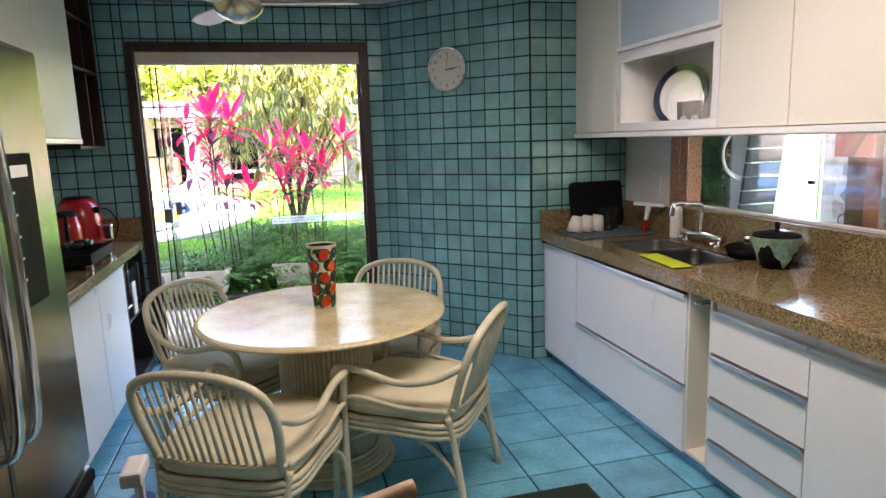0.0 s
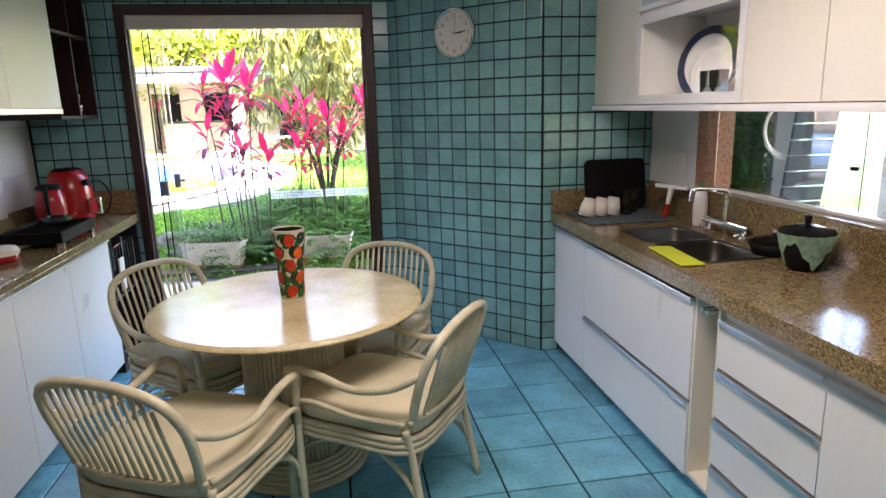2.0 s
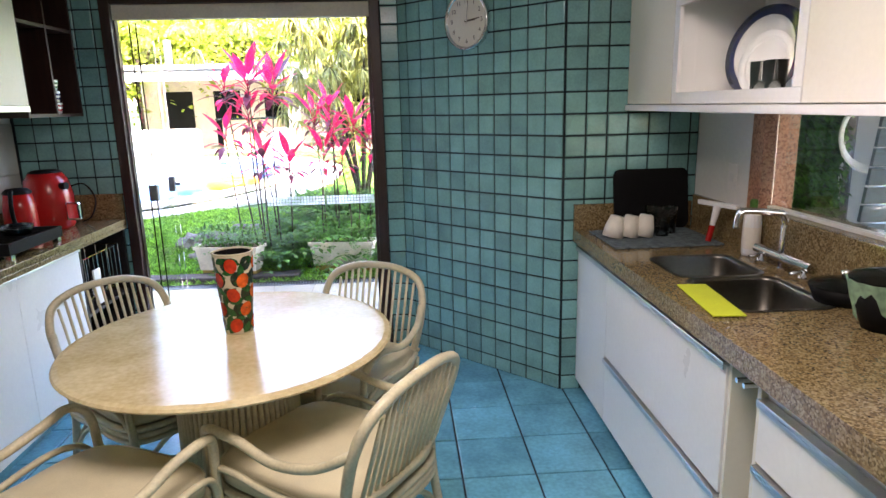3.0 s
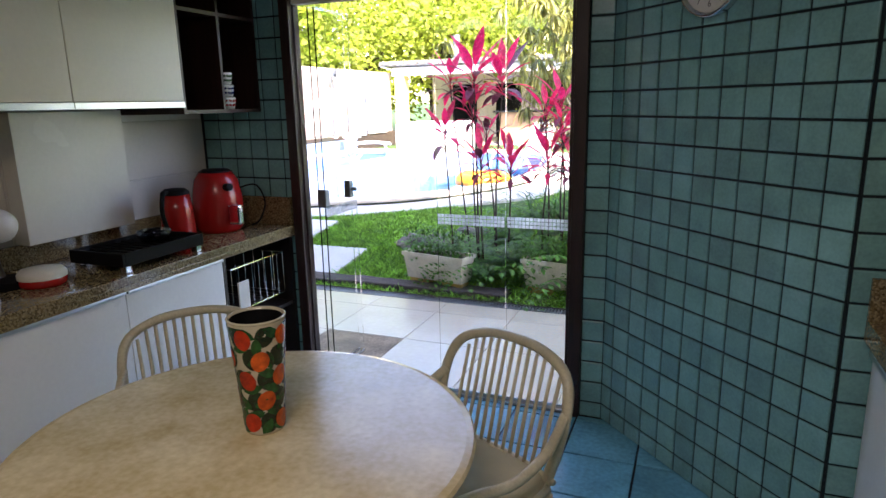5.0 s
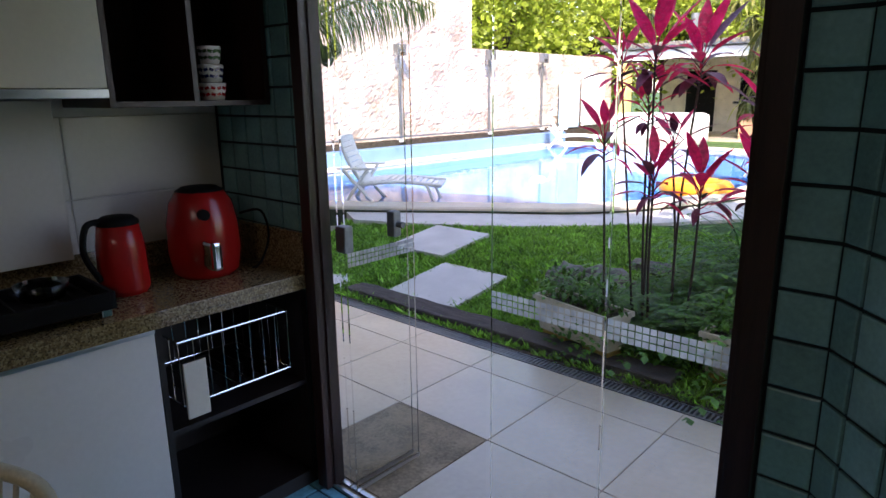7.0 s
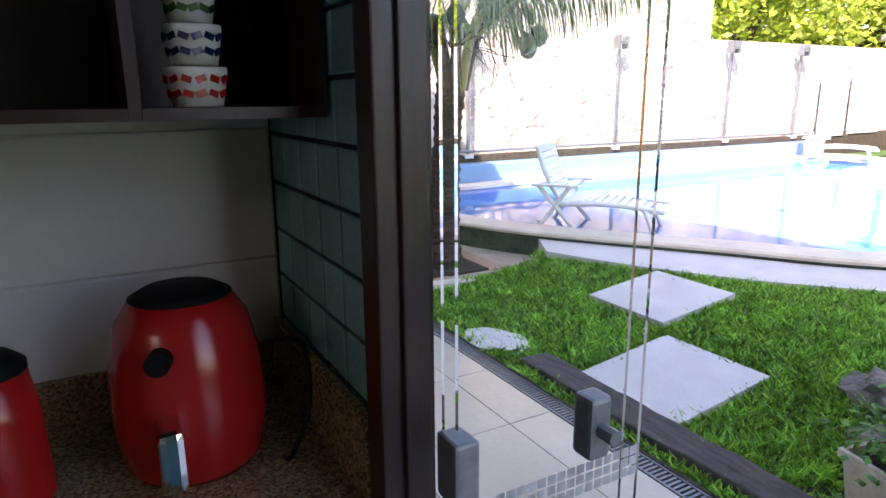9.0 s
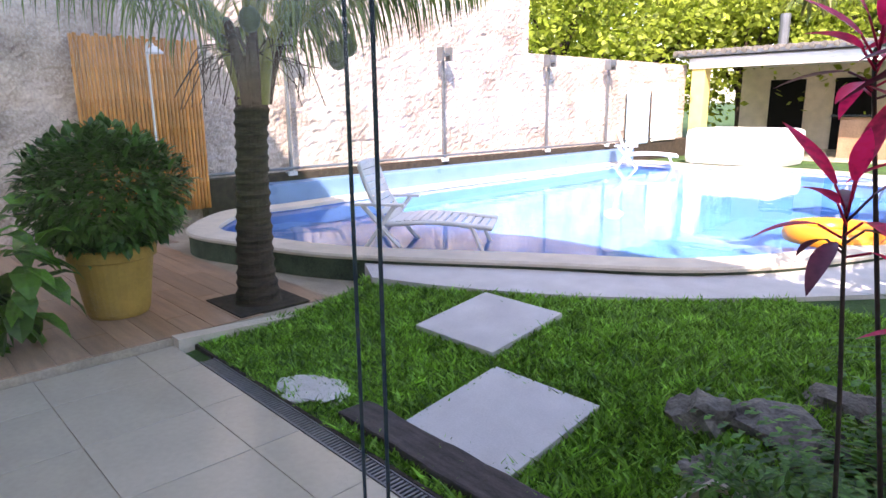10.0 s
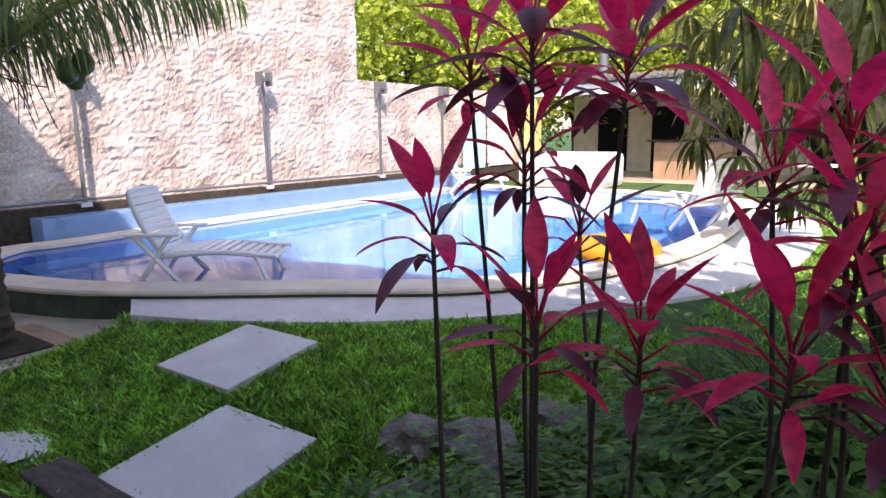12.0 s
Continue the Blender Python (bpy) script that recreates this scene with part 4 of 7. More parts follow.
# white path along the pool
path_out = [(-4.42, 7.86), (-3.6, 8.2), (-2.6, 8.85), (-1.55, 9.95), (-0.75, 11.3), (-0.45, 13.5), (-0.7, 16.0), (-1.7, 18.2), (-3.0, 19.2)]
inner_edge = [p for p in offset_line(pool_line, -0.12)]
k0 = min(range(len(inner_edge)), key=lambda i: (inner_edge[i] - Vector((-4.75, 7.85, 0))).length)
k1 = min(range(len(inner_edge)), key=lambda i: (inner_edge[i] - Vector((-3.2, 17.5, 0))).length)
bm = slab(BM(), [(p.x, p.y) for p in spline([(x, y, 0) for x, y in path_out], 5) + inner_edge[k0:k1 + 1][::-1]], 0.02, 0.215)
thing("pool_path", bm, M_CONC, "white-washed concrete path curving along the pool", "path", kind="structure")

# wood-look deck beside the pool
thing("deck_bed", slab(BM(), [(-4.42, 7.86), (-4.64, 6.36), (-4.64, 3.5), (-12, 3.5), (-12, 8.4), (-7.8, 8.4), (-7.7, 7.85), (-6.2, 7.75), (-4.95, 8.05)], -0.15, 0.04), M_PGROUT, "bed under the wood-look deck planks", "deck", kind="structure")

# rough-cast boundary wall with steel posts
def wall_mesh(y0, y1, z1, step=0.045):
    bm = BM()
    ny, nz = int((y1 - y0) / step), int((z1 - 0.0) / step)
    grid = []
    for j in range(nz + 1):
        row = []
        for i in range(ny + 1):
            y, z = y0 + (y1 - y0) * i / ny, z1 * j / nz
            d = 0.022 * noise.noise(Vector((y * 4.2, z * 4.6, 1))) + 0.026 * noise.noise(Vector((y * 13, z * 16, 5)))
            row.append(bm.verts.new((-8.78 + d, y, z)))
        grid.append(row)
    for j in range(nz):
        for i in range(ny):
            bm.faces.new((grid[j][i], grid[j][i + 1], grid[j + 1][i + 1], grid[j + 1][i]))
    box(bm, -9.1, -8.88, y0, y1, -0.2, z1)
    return bm


thing("boundary_wall", wall_mesh(3.0, 15.2, 5.2), M_STONEWALL, "tall rough-cast white and pink boundary wall", "wall", kind="structure")
thing("boundary_wall_low", wall_mesh(15.2, 22.0, 2.6), M_STONEWALL, "lower rough-cast whitewashed boundary wall", "wall", kind="structure")
bed = BM()
box(bed, -8.85, -8.60, 8.3, 22, -0.1, 0.66, 0.02)
thing("planting_bed", bed, M_SOIL, "narrow soil bed along the foot of the wall", "flower bed", kind="structure")

for y in (9.6, 12.68, 15.65, 17.9):
    post = empty("light_post", "grey steel post with bracket arm on the wall", "post", "posts along the wall", at=(-8.62, y, 0.62))
    part("pole", box(BM(), -0.022, 0.022, -0.022, 0.022, 0, 1.9, 0.004), M_METAL, post)
    bm = box(BM(), -0.03, 0.12, -0.12, -0.08, 1.72, 1.95, 0.004)
    box(bm, -0.03, 0.12, 0.08, 0.12, 1.72, 1.95, 0.004)
    box(bm, -0.02, 0.1, -0.08, 0.08, 1.80, 1.85, 0.004)
    part("bracket", bm, M_METAL, post)
    part("foot", box(BM(), -0.06, 0.06, -0.07, 0.07, 0, 0.06, 0.004), M_CONC, post)
bm = BM()
tube(bm, spline([(-8.6, 7.9, 0.72), (-8.58, 12, 0.73), (-8.6, 17, 0.72), (-8.6, 20, 0.72)], 8), 0.02)
thing("wall_pipe", bm, M_METAL, "grey pipe running along the foot of the wall", "pipe", smooth=True)

# dark soil of the flower bed
bm = BM()
nx, ny = 24, 18
grid = [[bm.verts.new((-1.25 + 2.9 * i / nx + (0.25 * noise.noise(Vector((j * 0.4, 0, 0))) if i == 0 else 0), 6.43 + 1.5 * j / ny, ground_z(0, 6.43 + 1.5 * j / ny) + 0.012 + 0.02 * noise.noise(Vector((i * 0.6, j * 0.6, 2))))) for i in range(nx + 1)] for j in range(ny + 1)]
for j in range(ny):
    for i in range(nx):
        bm.faces.new((grid[j][i], grid[j][i + 1], grid[j + 1][i + 1], grid[j + 1][i]))
thing("bed_soil", bm, M_SOIL, "dark moist soil of the flower bed", "soil", kind="structure")

# ---- garden plants and furniture ----
def palm_frond(parent, base, way, length, droop, seed):
    rng = random.Random(seed)
    d = Vector(way).normalized()
    p = Vector(base)
    pts = [p.copy()]
    n = 14
    for i in range(n):
        d = (d + Vector((0, 0, -droop / n * (0.4 + 1.4 * i / n)))).normalized()
        p = p + d * length / n
        pts.append(p.copy())
    st = part("frond_stalk", tube(BM(), pts, 0.032, 6, taper=0.005), M_STALK, parent, smooth=True)
    bm = BM()
    m = 40
    for i in range(7, m):
        t = i / m
        k = t * n
        a = int(min(k, n - 1))
        q = pts[a].lerp(pts[a + 1], k - a)
        dd = (pts[a + 1] - pts[a]).normalized()
        side = dd.cross(Vector((0, 0, 1))).normalized()
        L = 0.62 * math.sin(math.pi * (0.12 + 0.83 * t)) ** 0.7
        for s in (-1, 1):
            w = side * s * 0.75 + dd * 0.55 + Vector((0, 0, rng.uniform(-0.35, 0.05)))
            leaf(bm, q, w, L * rng.uniform(0.85, 1.1), 0.018, rng.uniform(1.3, 2.3), 0.2, 5)
    part("frond_blade", bm, M_PALM, st)["kind"] = "stuff"


palm = empty("palm_tree", "young coconut palm with ringed trunk and green coconuts", "palm tree", at=(-4.98, 7.12, 0.0))
bm = BM()
prof = []
for i in range(60):
    z = -0.05 + i * 0.03
    r = 0.155 - 0.035 * min(1, z / 1.2) + 0.045 * math.exp(-max(z, 0) / 0.14)
    prof.append((r + (0.010 if i % 3 == 0 else -0.003), z))
lathe(bm, prof, 22)
for v in bm.verts:
    k = v.co.z / 1.75
    v.co.x += 0.17 * k * k + 0.012 * noise.noise(v.co * 7)
    v.co.y += 0.012 * noise.noise(v.co * 7 + Vector((3, 0, 0)))
part("trunk", bm, M_BARK, palm, "dark ringed trunk")
top = Vector((0.19, 0, 1.62))
for k in range(9):
    a = 2 * math.pi * k / 9 + 0.3
    bm = BM()
    o = Vector((math.cos(a), math.sin(a), 0))
    tube(bm, spline([top + o * 0.07 + Vector((0, 0, 0.0)), top + o * 0.13 + Vector((0, 0, 0.22)), top + o * 0.25 + Vector((0, 0, 0.55))], 4), 0.055, 8, taper=0.03)
    part("leaf_sheath", bm, M_STALK if k % 3 == 0 else M_BARK, palm, smooth=True)
FRONDS = [(0.9, 0.45, 1.5, 2.0, 1.45), (0.45, 0.9, 1.2, 2.0, 1.5), (0.0, 1.0, 1.4, 2.2, 1.5), (-0.7, 0.6, 1.2, 2.1, 1.6), (-1.0, -0.1, 1.2, 2.1, 1.6), (-0.5, -0.9, 1.2, 2.2, 1.6), (0.3, -1.0, 1.3, 2.0, 1.6), (0.9, -0.5, 1.4, 2.0, 1.5), (0.7, 0.6, 2.4, 2.4, 1.3), (-0.4, 0.3, 2.6, 2.3, 1.2), (0.75, 0.75, 1.0, 1.7, 1.2), (-0.9, 0.5, 0.9, 1.6, 1.3)]
for i, (x, y, z, L, dr) in enumerate(FRONDS):
    palm_frond(palm, top + Vector((x, y, 0)).normalized() * 0.12 + Vector((0, 0, 0.35)), (x, y, z), L, dr, i)
for i, (x, y, z) in enumerate([(0.30, 0.52, 0.36), (0.22, 0.60, 0.33), (0.33, 0.62, 0.42), (0.12, 0.25, 0.55), (0.25, 0.2, 0.62), (0.02, -0.2, 0.5), (0.3, -0.15, 0.55)]):
    c = top + Vector((x, y, z))
    co = part("coconut", blob(BM(), c, (0.075, 0.075, 0.092), i, 0.08, 2), M_COCO, palm, "green coconut", smooth=True)
    part("stem", tube(BM(), spline([top + Vector((0, 0, 0.3)), top + Vector((x * 0.6, y * 0.6, z + 0.22)), c + Vector((0, 0, 0.08))], 4), 0.008, 5), M_STALK, co)
bm = BM()
rng = random.Random(77)
for i in range(46):
    a = rng.uniform(0, 6.28)
    o = Vector((math.cos(a), math.sin(a), 0))
    tube(bm, spline([top + o * 0.1 + Vector((0, 0, 0.35)), top + o * rng.uniform(0.25, 0.4) + Vector((0, 0, rng.uniform(0.25, 0.5))), top + o * rng.uniform(0.3, 0.55) + Vector((0, 0, rng.uniform(-0.05, 0.25)))], 3), 0.004, 4)
part("dry_flower_spray", bm, M_BARK, palm, "brown dry flower strands")["kind"] = "stuff"


def shrub(bm, at, size, n, leaf_len, leaf_w, seed, hollow=0.55, droop=0.5):
    rng = random.Random(seed)
    for i in range(n):
        v = Vector((rng.gauss(0, 1), rng.gauss(0, 1), rng.gauss(0, 1))).normalized()
        k = hollow + (1 - hollow) * rng.random() ** 0.6
        k *= 1 + 0.22 * noise.noise(v * 2.3 + Vector((seed, 0, 0)))
        p = Vector((v.x * size[0] * k, v.y * size[1] * k, v.z * size[2] * k)) + Vector(at)
        w = v + Vector((rng.uniform(-0.8, 0.8), rng.uniform(-0.8, 0.8), rng.uniform(-0.3, 0.9)))
        leaf(bm, p, w, leaf_len * rng.uniform(0.7, 1.3), leaf_w * rng.uniform(0.8, 1.2), droop, 0.2, 3)
    return bm


pot = empty("potted_shrub", "round dark green shrub in an ochre clay pot", "potted plant", at=(-5.5, 6.22, 0.05))
part("pot", lathe(BM(), [(0, 0), (0.21, 0), (0.225, 0.03), (0.285, 0.44), (0.31, 0.45), (0.315, 0.53), (0.30, 0.54), (0.285, 0.53), (0.27, 0.46), (0, 0.45)], 36), M_TERRA, pot, "ochre clay pot", smooth=False)
part("soil", lathe(BM(), [(0, 0.475), (0.27, 0.47), (0.272, 0.46)], 24), M_SOIL, pot)
rng = random.Random(5)
for i in range(7):
    a = i * 0.9
    part("stem", tube(BM(), spline([(0.06 * math.cos(a), 0.06 * math.sin(a), 0.47), (0.16 * math.cos(a), 0.16 * math.sin(a), 0.7), (0.32 * math.cos(a), 0.32 * math.sin(a), 0.98)], 4), 0.014, 6, taper=0.006), M_STEM, pot, smooth=True)
part("foliage", shrub(BM(), (0, 0, 0.94), (0.56, 0.56, 0.46), 4200, 0.10, 0.052, 3), M_HEDGE, pot, "glossy dark green leaves")["kind"] = "stuff"
leafy = empty("leafy_plant", "bright green broad-leaved plant beside the deck", "plant", at=(-5.2, 5.45, 0.05))
part("foliage", shrub(BM(), (0, 0, 0.5), (0.3, 0.3, 0.5), 90, 0.26, 0.15, 9, 0.4, 0.9), M_FERN, leafy)["kind"] = "stuff"

# bamboo screen and outdoor shower
scr = empty("bamboo_screen", "orange bamboo cane screen with outdoor shower", "screen", at=(-8.55, 7.6, 0.3))
for i in range(32):
    y = -0.70 + i * 0.0455
    r = 0.022
    bm = BM()
    h = 2.12 + 0.02 * math.sin(i * 2.3)
    prof = [(0, 0)]
    for k in range(6):
        z = h * k / 6
        prof += [(r, z), (r * 0.96, z + h / 12), (r, z + h / 6 - 0.012), (r * 1.1, z + h / 6 - 0.005)]
    prof += [(0, h)]
    lathe(bm, prof, 8, (0, y, 0))
    part("cane", bm, M_BAMBOO, scr, smooth=True)
for z in (0.4, 1.7):
    part("cross_rail", box(BM(), -0.06, -0.025, -0.72, 0.74, z, z + 0.06), M_DARKWOOD, scr)
sh = empty("outdoor_shower", "white wall shower head on a bent arm", "shower", at=(-8.5, 7.7, 2.2))
part("arm", tube(BM(), spline([(-0.02, 0, 0.0), (0.0, 0, 0.13), (0.12, 0, 0.15), (0.22, 0, 0.10)], 5), 0.016), M_WPLASTIC, sh, smooth=True)
part("head", lathe(BM(), [(0, 0.10), (0.03, 0.10), (0.10, 0.04), (0.10, 0.02), (0, 0.02)], 20, (0.22, 0, 0)), M_WPLASTIC, sh, smooth=True)
part("riser", rod(BM(), (-0.02, 0, -1.4), (-0.02, 0, 0), 0.014), M_WPLASTIC, sh)

# loungers
def lounger():
    lo = empty("sun_lounger", "white resin reclining sun lounger standing at the pool", "sun lounger", "white sun loungers")
    w = 0.29
    bm = BM()
    part("backrest_frame", tube(bm, spline([(-w, 0.33, 0.30), (-w, 0.17, 0.56), (-w, 0.09, 0.79), (-w + 0.06, 0.07, 0.86), (w - 0.06, 0.07, 0.86), (w, 0.09, 0.79), (w, 0.17, 0.56), (w, 0.33, 0.30)], 4), 0.022, 6), M_WPLASTIC, lo, smooth=True)
    for i in range(9):
        t = i / 8
        y, z = 0.31 - 0.23 * t ** 0.8, 0.33 + 0.50 * t
        part("back_slat", box(BM(), -w, w, -0.011, 0.011, -0.0305, 0.0305, 0.004, pose(0, y, z, 24, 0, 0)), M_WPLASTIC, lo)
    for i in range(13):
        y = 0.37 + i * 0.078
        z = 0.30 + 0.03 * math.sin(i / 12 * math.pi * 1.5) - 0.0015 * i
        part("seat_slat", box(BM(), -w, w, y - 0.031, y + 0.031, z - 0.012, z + 0.012, 0.005), M_WPLASTIC, lo)
    for s in (-1, 1):
        part("side_rail", tube(BM(), spline([(s * w, 0.3, 0.28), (s * w, 0.8, 0.31), (s * w, 1.34, 0.27)], 5), 0.024, 6), M_WPLASTIC, lo, smooth=True)
        part("armrest", box(BM(), s * w * 1.14 - 0.032, s * w * 1.14 + 0.032, 0.03, 0.52, 0.465, 0.492, 0.01), M_WPLASTIC, lo)
        part("leg", tube(BM(), [(s * w * 1.1, 0.10, 0.47), (s * w * 1.1, 0.52, 0.0)], 0.024, 6), M_WPLASTIC, lo)
        part("leg", tube(BM(), [(s * w * 1.1, 0.42, 0.47), (s * w * 1.1, 0.08, 0.0)], 0.024, 6), M_WPLASTIC, lo)
        part("leg", tube(BM(), [(s * w, 1.15, 0.28), (s * w, 1.27, 0.0)], 0.022, 6), M_WPLASTIC, lo)
    return lo


l0 = lounger()
l0.matrix_world = pose(-5.5, 8.58, 0.2, 0, 0, -54)
copy_thing(l0, pose(-7.95, 17.15, 0.23, 0, 0, -60))
copy_thing(l0, pose(-1.45, 13.6, 0.292, 0, 0, 60))
bm = BM()
tube(bm, [(0.36 * math.cos(a), 0.36 * math.sin(a), 0) for a in (2 * math.pi * i / 36 for i in range(36))], 0.12, 12, True)
fl = thing("swim_ring", bm, M_ORANGE, "orange inflatable ring floating on the pool", "swim ring", smooth=True)
fl.matrix_world = Matrix.Translation((-2.15, 11.9, 0.29))
fl = thing("pool_skimmer", lathe(BM(), [(0, 0.05), (0.07, 0.05), (0.12, 0.02), (0.12, -0.02), (0, -0.03)], 20), M_WPLASTIC, "small round white float on the water", "float", smooth=True)
fl.matrix_world = Matrix.Translation((-4.6, 11.8, WATER))

# cordylines
def cordyline(base, node, n, size, seed, dark):
    rng = random.Random(seed)
    c = empty("cordyline", "pink-red cordyline with bare thin stems and long leaves", "cordyline", "pink cordylines", at=base)
    b, t = Vector((0, 0, 0)), Vector(node) - Vector(base)
    mid = (b + t) / 2 + Vector((rng.uniform(-0.05, 0.05), rng.uniform(-0.05, 0.05), 0))
    part("stem", tube(BM(), spline([b - Vector((0, 0, 0.05)), mid, t, t + Vector((0, 0, 0.10))], 6), 0.0085, 6, taper=0.006), M_STEM, c, smooth=True)
    for i in range(n):
        a = i * 2.4 + rng.uniform(-0.3, 0.3)
        k = i / n
        up = -0.15 + 2.3 * k ** 2.2
        z = 0.16 * k - 0.05
        L = size * rng.uniform(0.8, 1.15) * (0.75 + 0.35 * k)
        w = Vector((math.cos(a), math.sin(a), up)).normalized()
        bm = BM()
        p0 = t + Vector((0, 0, z))
        p1 = p0 + (w + Vector((0, 0, 0.5))) * 0.07
        tube(bm, [p0, p1], 0.004, 5)
        leaf(bm, p1, w, L, L * 0.27, (0.62 - 0.55 * k) * rng.uniform(0.5, 1.3), 0.3, 7)
        part("leaf", bm, M_CORDD if rng.random() < dark * (1 - k) else M_CORD, c, smooth=True)


CORD = [((-0.72, 6.74), (-0.84, 6.86, 1.20), 8, 0.29, 0.6), ((-0.62, 6.95), (-0.88, 7.12, 1.64), 9, 0.30, 0.6), ((-0.56, 6.92), (-0.64, 7.05, 1.68), 16, 0.40, 0.6), ((-0.57, 6.97), (-0.66, 7.05, 1.38), 9, 0.27, 0.9),
        ((-0.42, 7.0), (-0.46, 7.28, 1.64), 16, 0.40, 0.9), ((-0.5, 7.2), (-0.66, 7.45, 1.14), 9, 0.27, 0.5), ((-0.50, 6.90), (-0.52, 6.86, 0.97), 11, 0.28, 0.6), ((-0.33, 6.95), (-0.30, 7.0, 0.92), 12, 0.29, 0.6),
        ((0.02, 6.9), (0.05, 6.85, 1.0), 14, 0.27, 0.8), ((0.0, 7.1), (-0.06, 7.25, 1.34), 11, 0.29, 0.5), ((0.12, 7.0), (0.10, 7.08, 1.43), 11, 0.27, 0.6), ((0.16, 7.1), (0.14, 7.0, 1.22), 11, 0.25, 0.8),
        ((0.30, 7.05), (0.33, 7.1, 1.28), 14, 0.30, 0.4), ((0.24, 6.95), (0.22, 6.92, 0.96), 11, 0.25, 0.8), ((0.66, 7.1), (0.72, 7.15, 1.42), 12, 0.31, 0.5), ((0.45, 7.2), (0.48, 7.2, 1.08), 12, 0.28, 0.6)]
for i, (b, nd, n, s, dark) in enumerate(CORD):
    cordyline((b[0], b[1], 0.02), nd, n + 4, s * 0.80, i + 10, dark)

# planters on bricks, ferns behind
for x, y, a in ((-0.86, 6.70, 12), (0.20, 6.74, 8)):
    pl = empty("planter_box", "weathered cream plastic trough planter on bricks", "planter", "trough planters", at=(x, y, 0.0))
    pl.rotation_euler = (0, 0, radians(-a))
    bm = BM()
    L, W = 0.30, 0.10
    rings = []
    for kx, ky, z in ((0.92, 0.8, 0.07), (1, 1, 0.27), (1.05, 1.12, 0.27), (1.05, 1.12, 0.30), (0.99, 0.94, 0.30), (0.97, 0.9, 0.265)):
        rings.append([bm.verts.new((sx * L * kx, sy * W * ky, z)) for sx, sy in ((-1, -1), (1, -1), (1, 1), (-1, 1))])
    for r0, r1 in zip(rings, rings[1:]):
        for q in range(4):
            bm.faces.new((r0[q], r0[(q + 1) % 4], r1[(q + 1) % 4], r1[q]))
    bm.faces.new(rings[0])
    part("trough", bm, M_PLANTER, pl)
    part("soil", box(BM(), -L * 0.96, L * 0.96, -W * 0.88, W * 0.88, 0.2, 0.27), M_SOIL, pl)
    for s in (-1, 1):
        part("brick", box(BM(), s * 0.17 - 0.1, s * 0.17 + 0.1, -0.06, 0.06, 0.0, 0.069, 0.005), M_TERRA, pl)
    bm = BM()
    for k in range(6):
        shrub(bm, (-L + 0.1 * k + 0.05, 0, 0.38), (0.09, 0.10, 0.12), 90, 0.05, 0.02, 60 + k, 0.2)
    part("foliage", bm, M_FERN, pl)["kind"] = "stuff"

rng = random.Random(8)


def fern(at, size, n, seed, kind="fern"):
    r = random.Random(seed)
    f = empty("fern", "lush feathery green fern growing in the bed", "fern", "garden ferns", at=at)
    bm = BM()
    for i in range(n):
        a = r.uniform(0, 6.283)
        d = Vector((math.cos(a), math.sin(a), r.uniform(0.8, 2.2))).normalized()
        p = Vector((r.uniform(-0.06, 0.06), r.uniform(-0.06, 0.06), 0))
        L = size * r.uniform(0.7, 1.2)
        for k in range(12):
            d = (d + Vector((0, 0, -0.11))).normalized()
            p = p + d * L / 12
            s = d.cross(Vector((0, 0, 1))).normalized()
            for q in (-1, 1):
                leaf(bm, p, s * q + d * 0.5, size * 0.16 * (1.15 - k / 12), size * 0.045, 0.3, 0.1, 2)
    part("frond_mass", bm, M_FERN, f)["kind"] = "stuff"
    return f


FERNS = [fern((-0.75 + 0.42 * q, 6.98, ground_z(0, 6.98) - 0.02), 0.5 + 0.06 * q, 24, 200 + q) for q in range(4)]
for i in range(52):
    x, y = rng.uniform(-0.6, 1.35), rng.uniform(6.88, 8.4)
    if i < 14:
        x, y = rng.uniform(-0.95, -0.3), rng.uniform(6.9, 7.35)
    copy_thing(FERNS[i % 4], pose(x, y, ground_z(x, y) - 0.02, 0, 0, rng.uniform(0, 360)))
for i, (x, y) in enumerate(((-0.32, 7.02), (-0.05, 7.35), (0.2, 7.3), (0.45, 7.0), (0.7, 7.4), (0.95, 7.1), (-0.1, 7.75), (0.5, 7.7))):
    copy_thing(FERNS[i % 4], pose(x, y, ground_z(x, y) - 0.02, 0, 0, 47 * i) @ Matrix.Scale(1.45, 4))
bm = BM()
rng = random.Random(19)
for c in range(14):
    cx, cy = rng.uniform(-0.5, 0.6), rng.uniform(7.9, 8.8)
    for i in range(42):
        a = rng.uniform(0, 6.28)
        leaf(bm, (cx + rng.uniform(-0.05, 0.05), cy + rng.uniform(-0.05, 0.05), 0.12), (math.cos(a), math.sin(a), rng.uniform(1.2, 3.5)), rng.uniform(0.6, 1.1), 0.016, 1.1, 0.3, 6)
thing("liriope_clump", bm, M_HEDGE, "dark strappy arching grass-like foliage in the bed", "ornamental grass", kind="stuff")
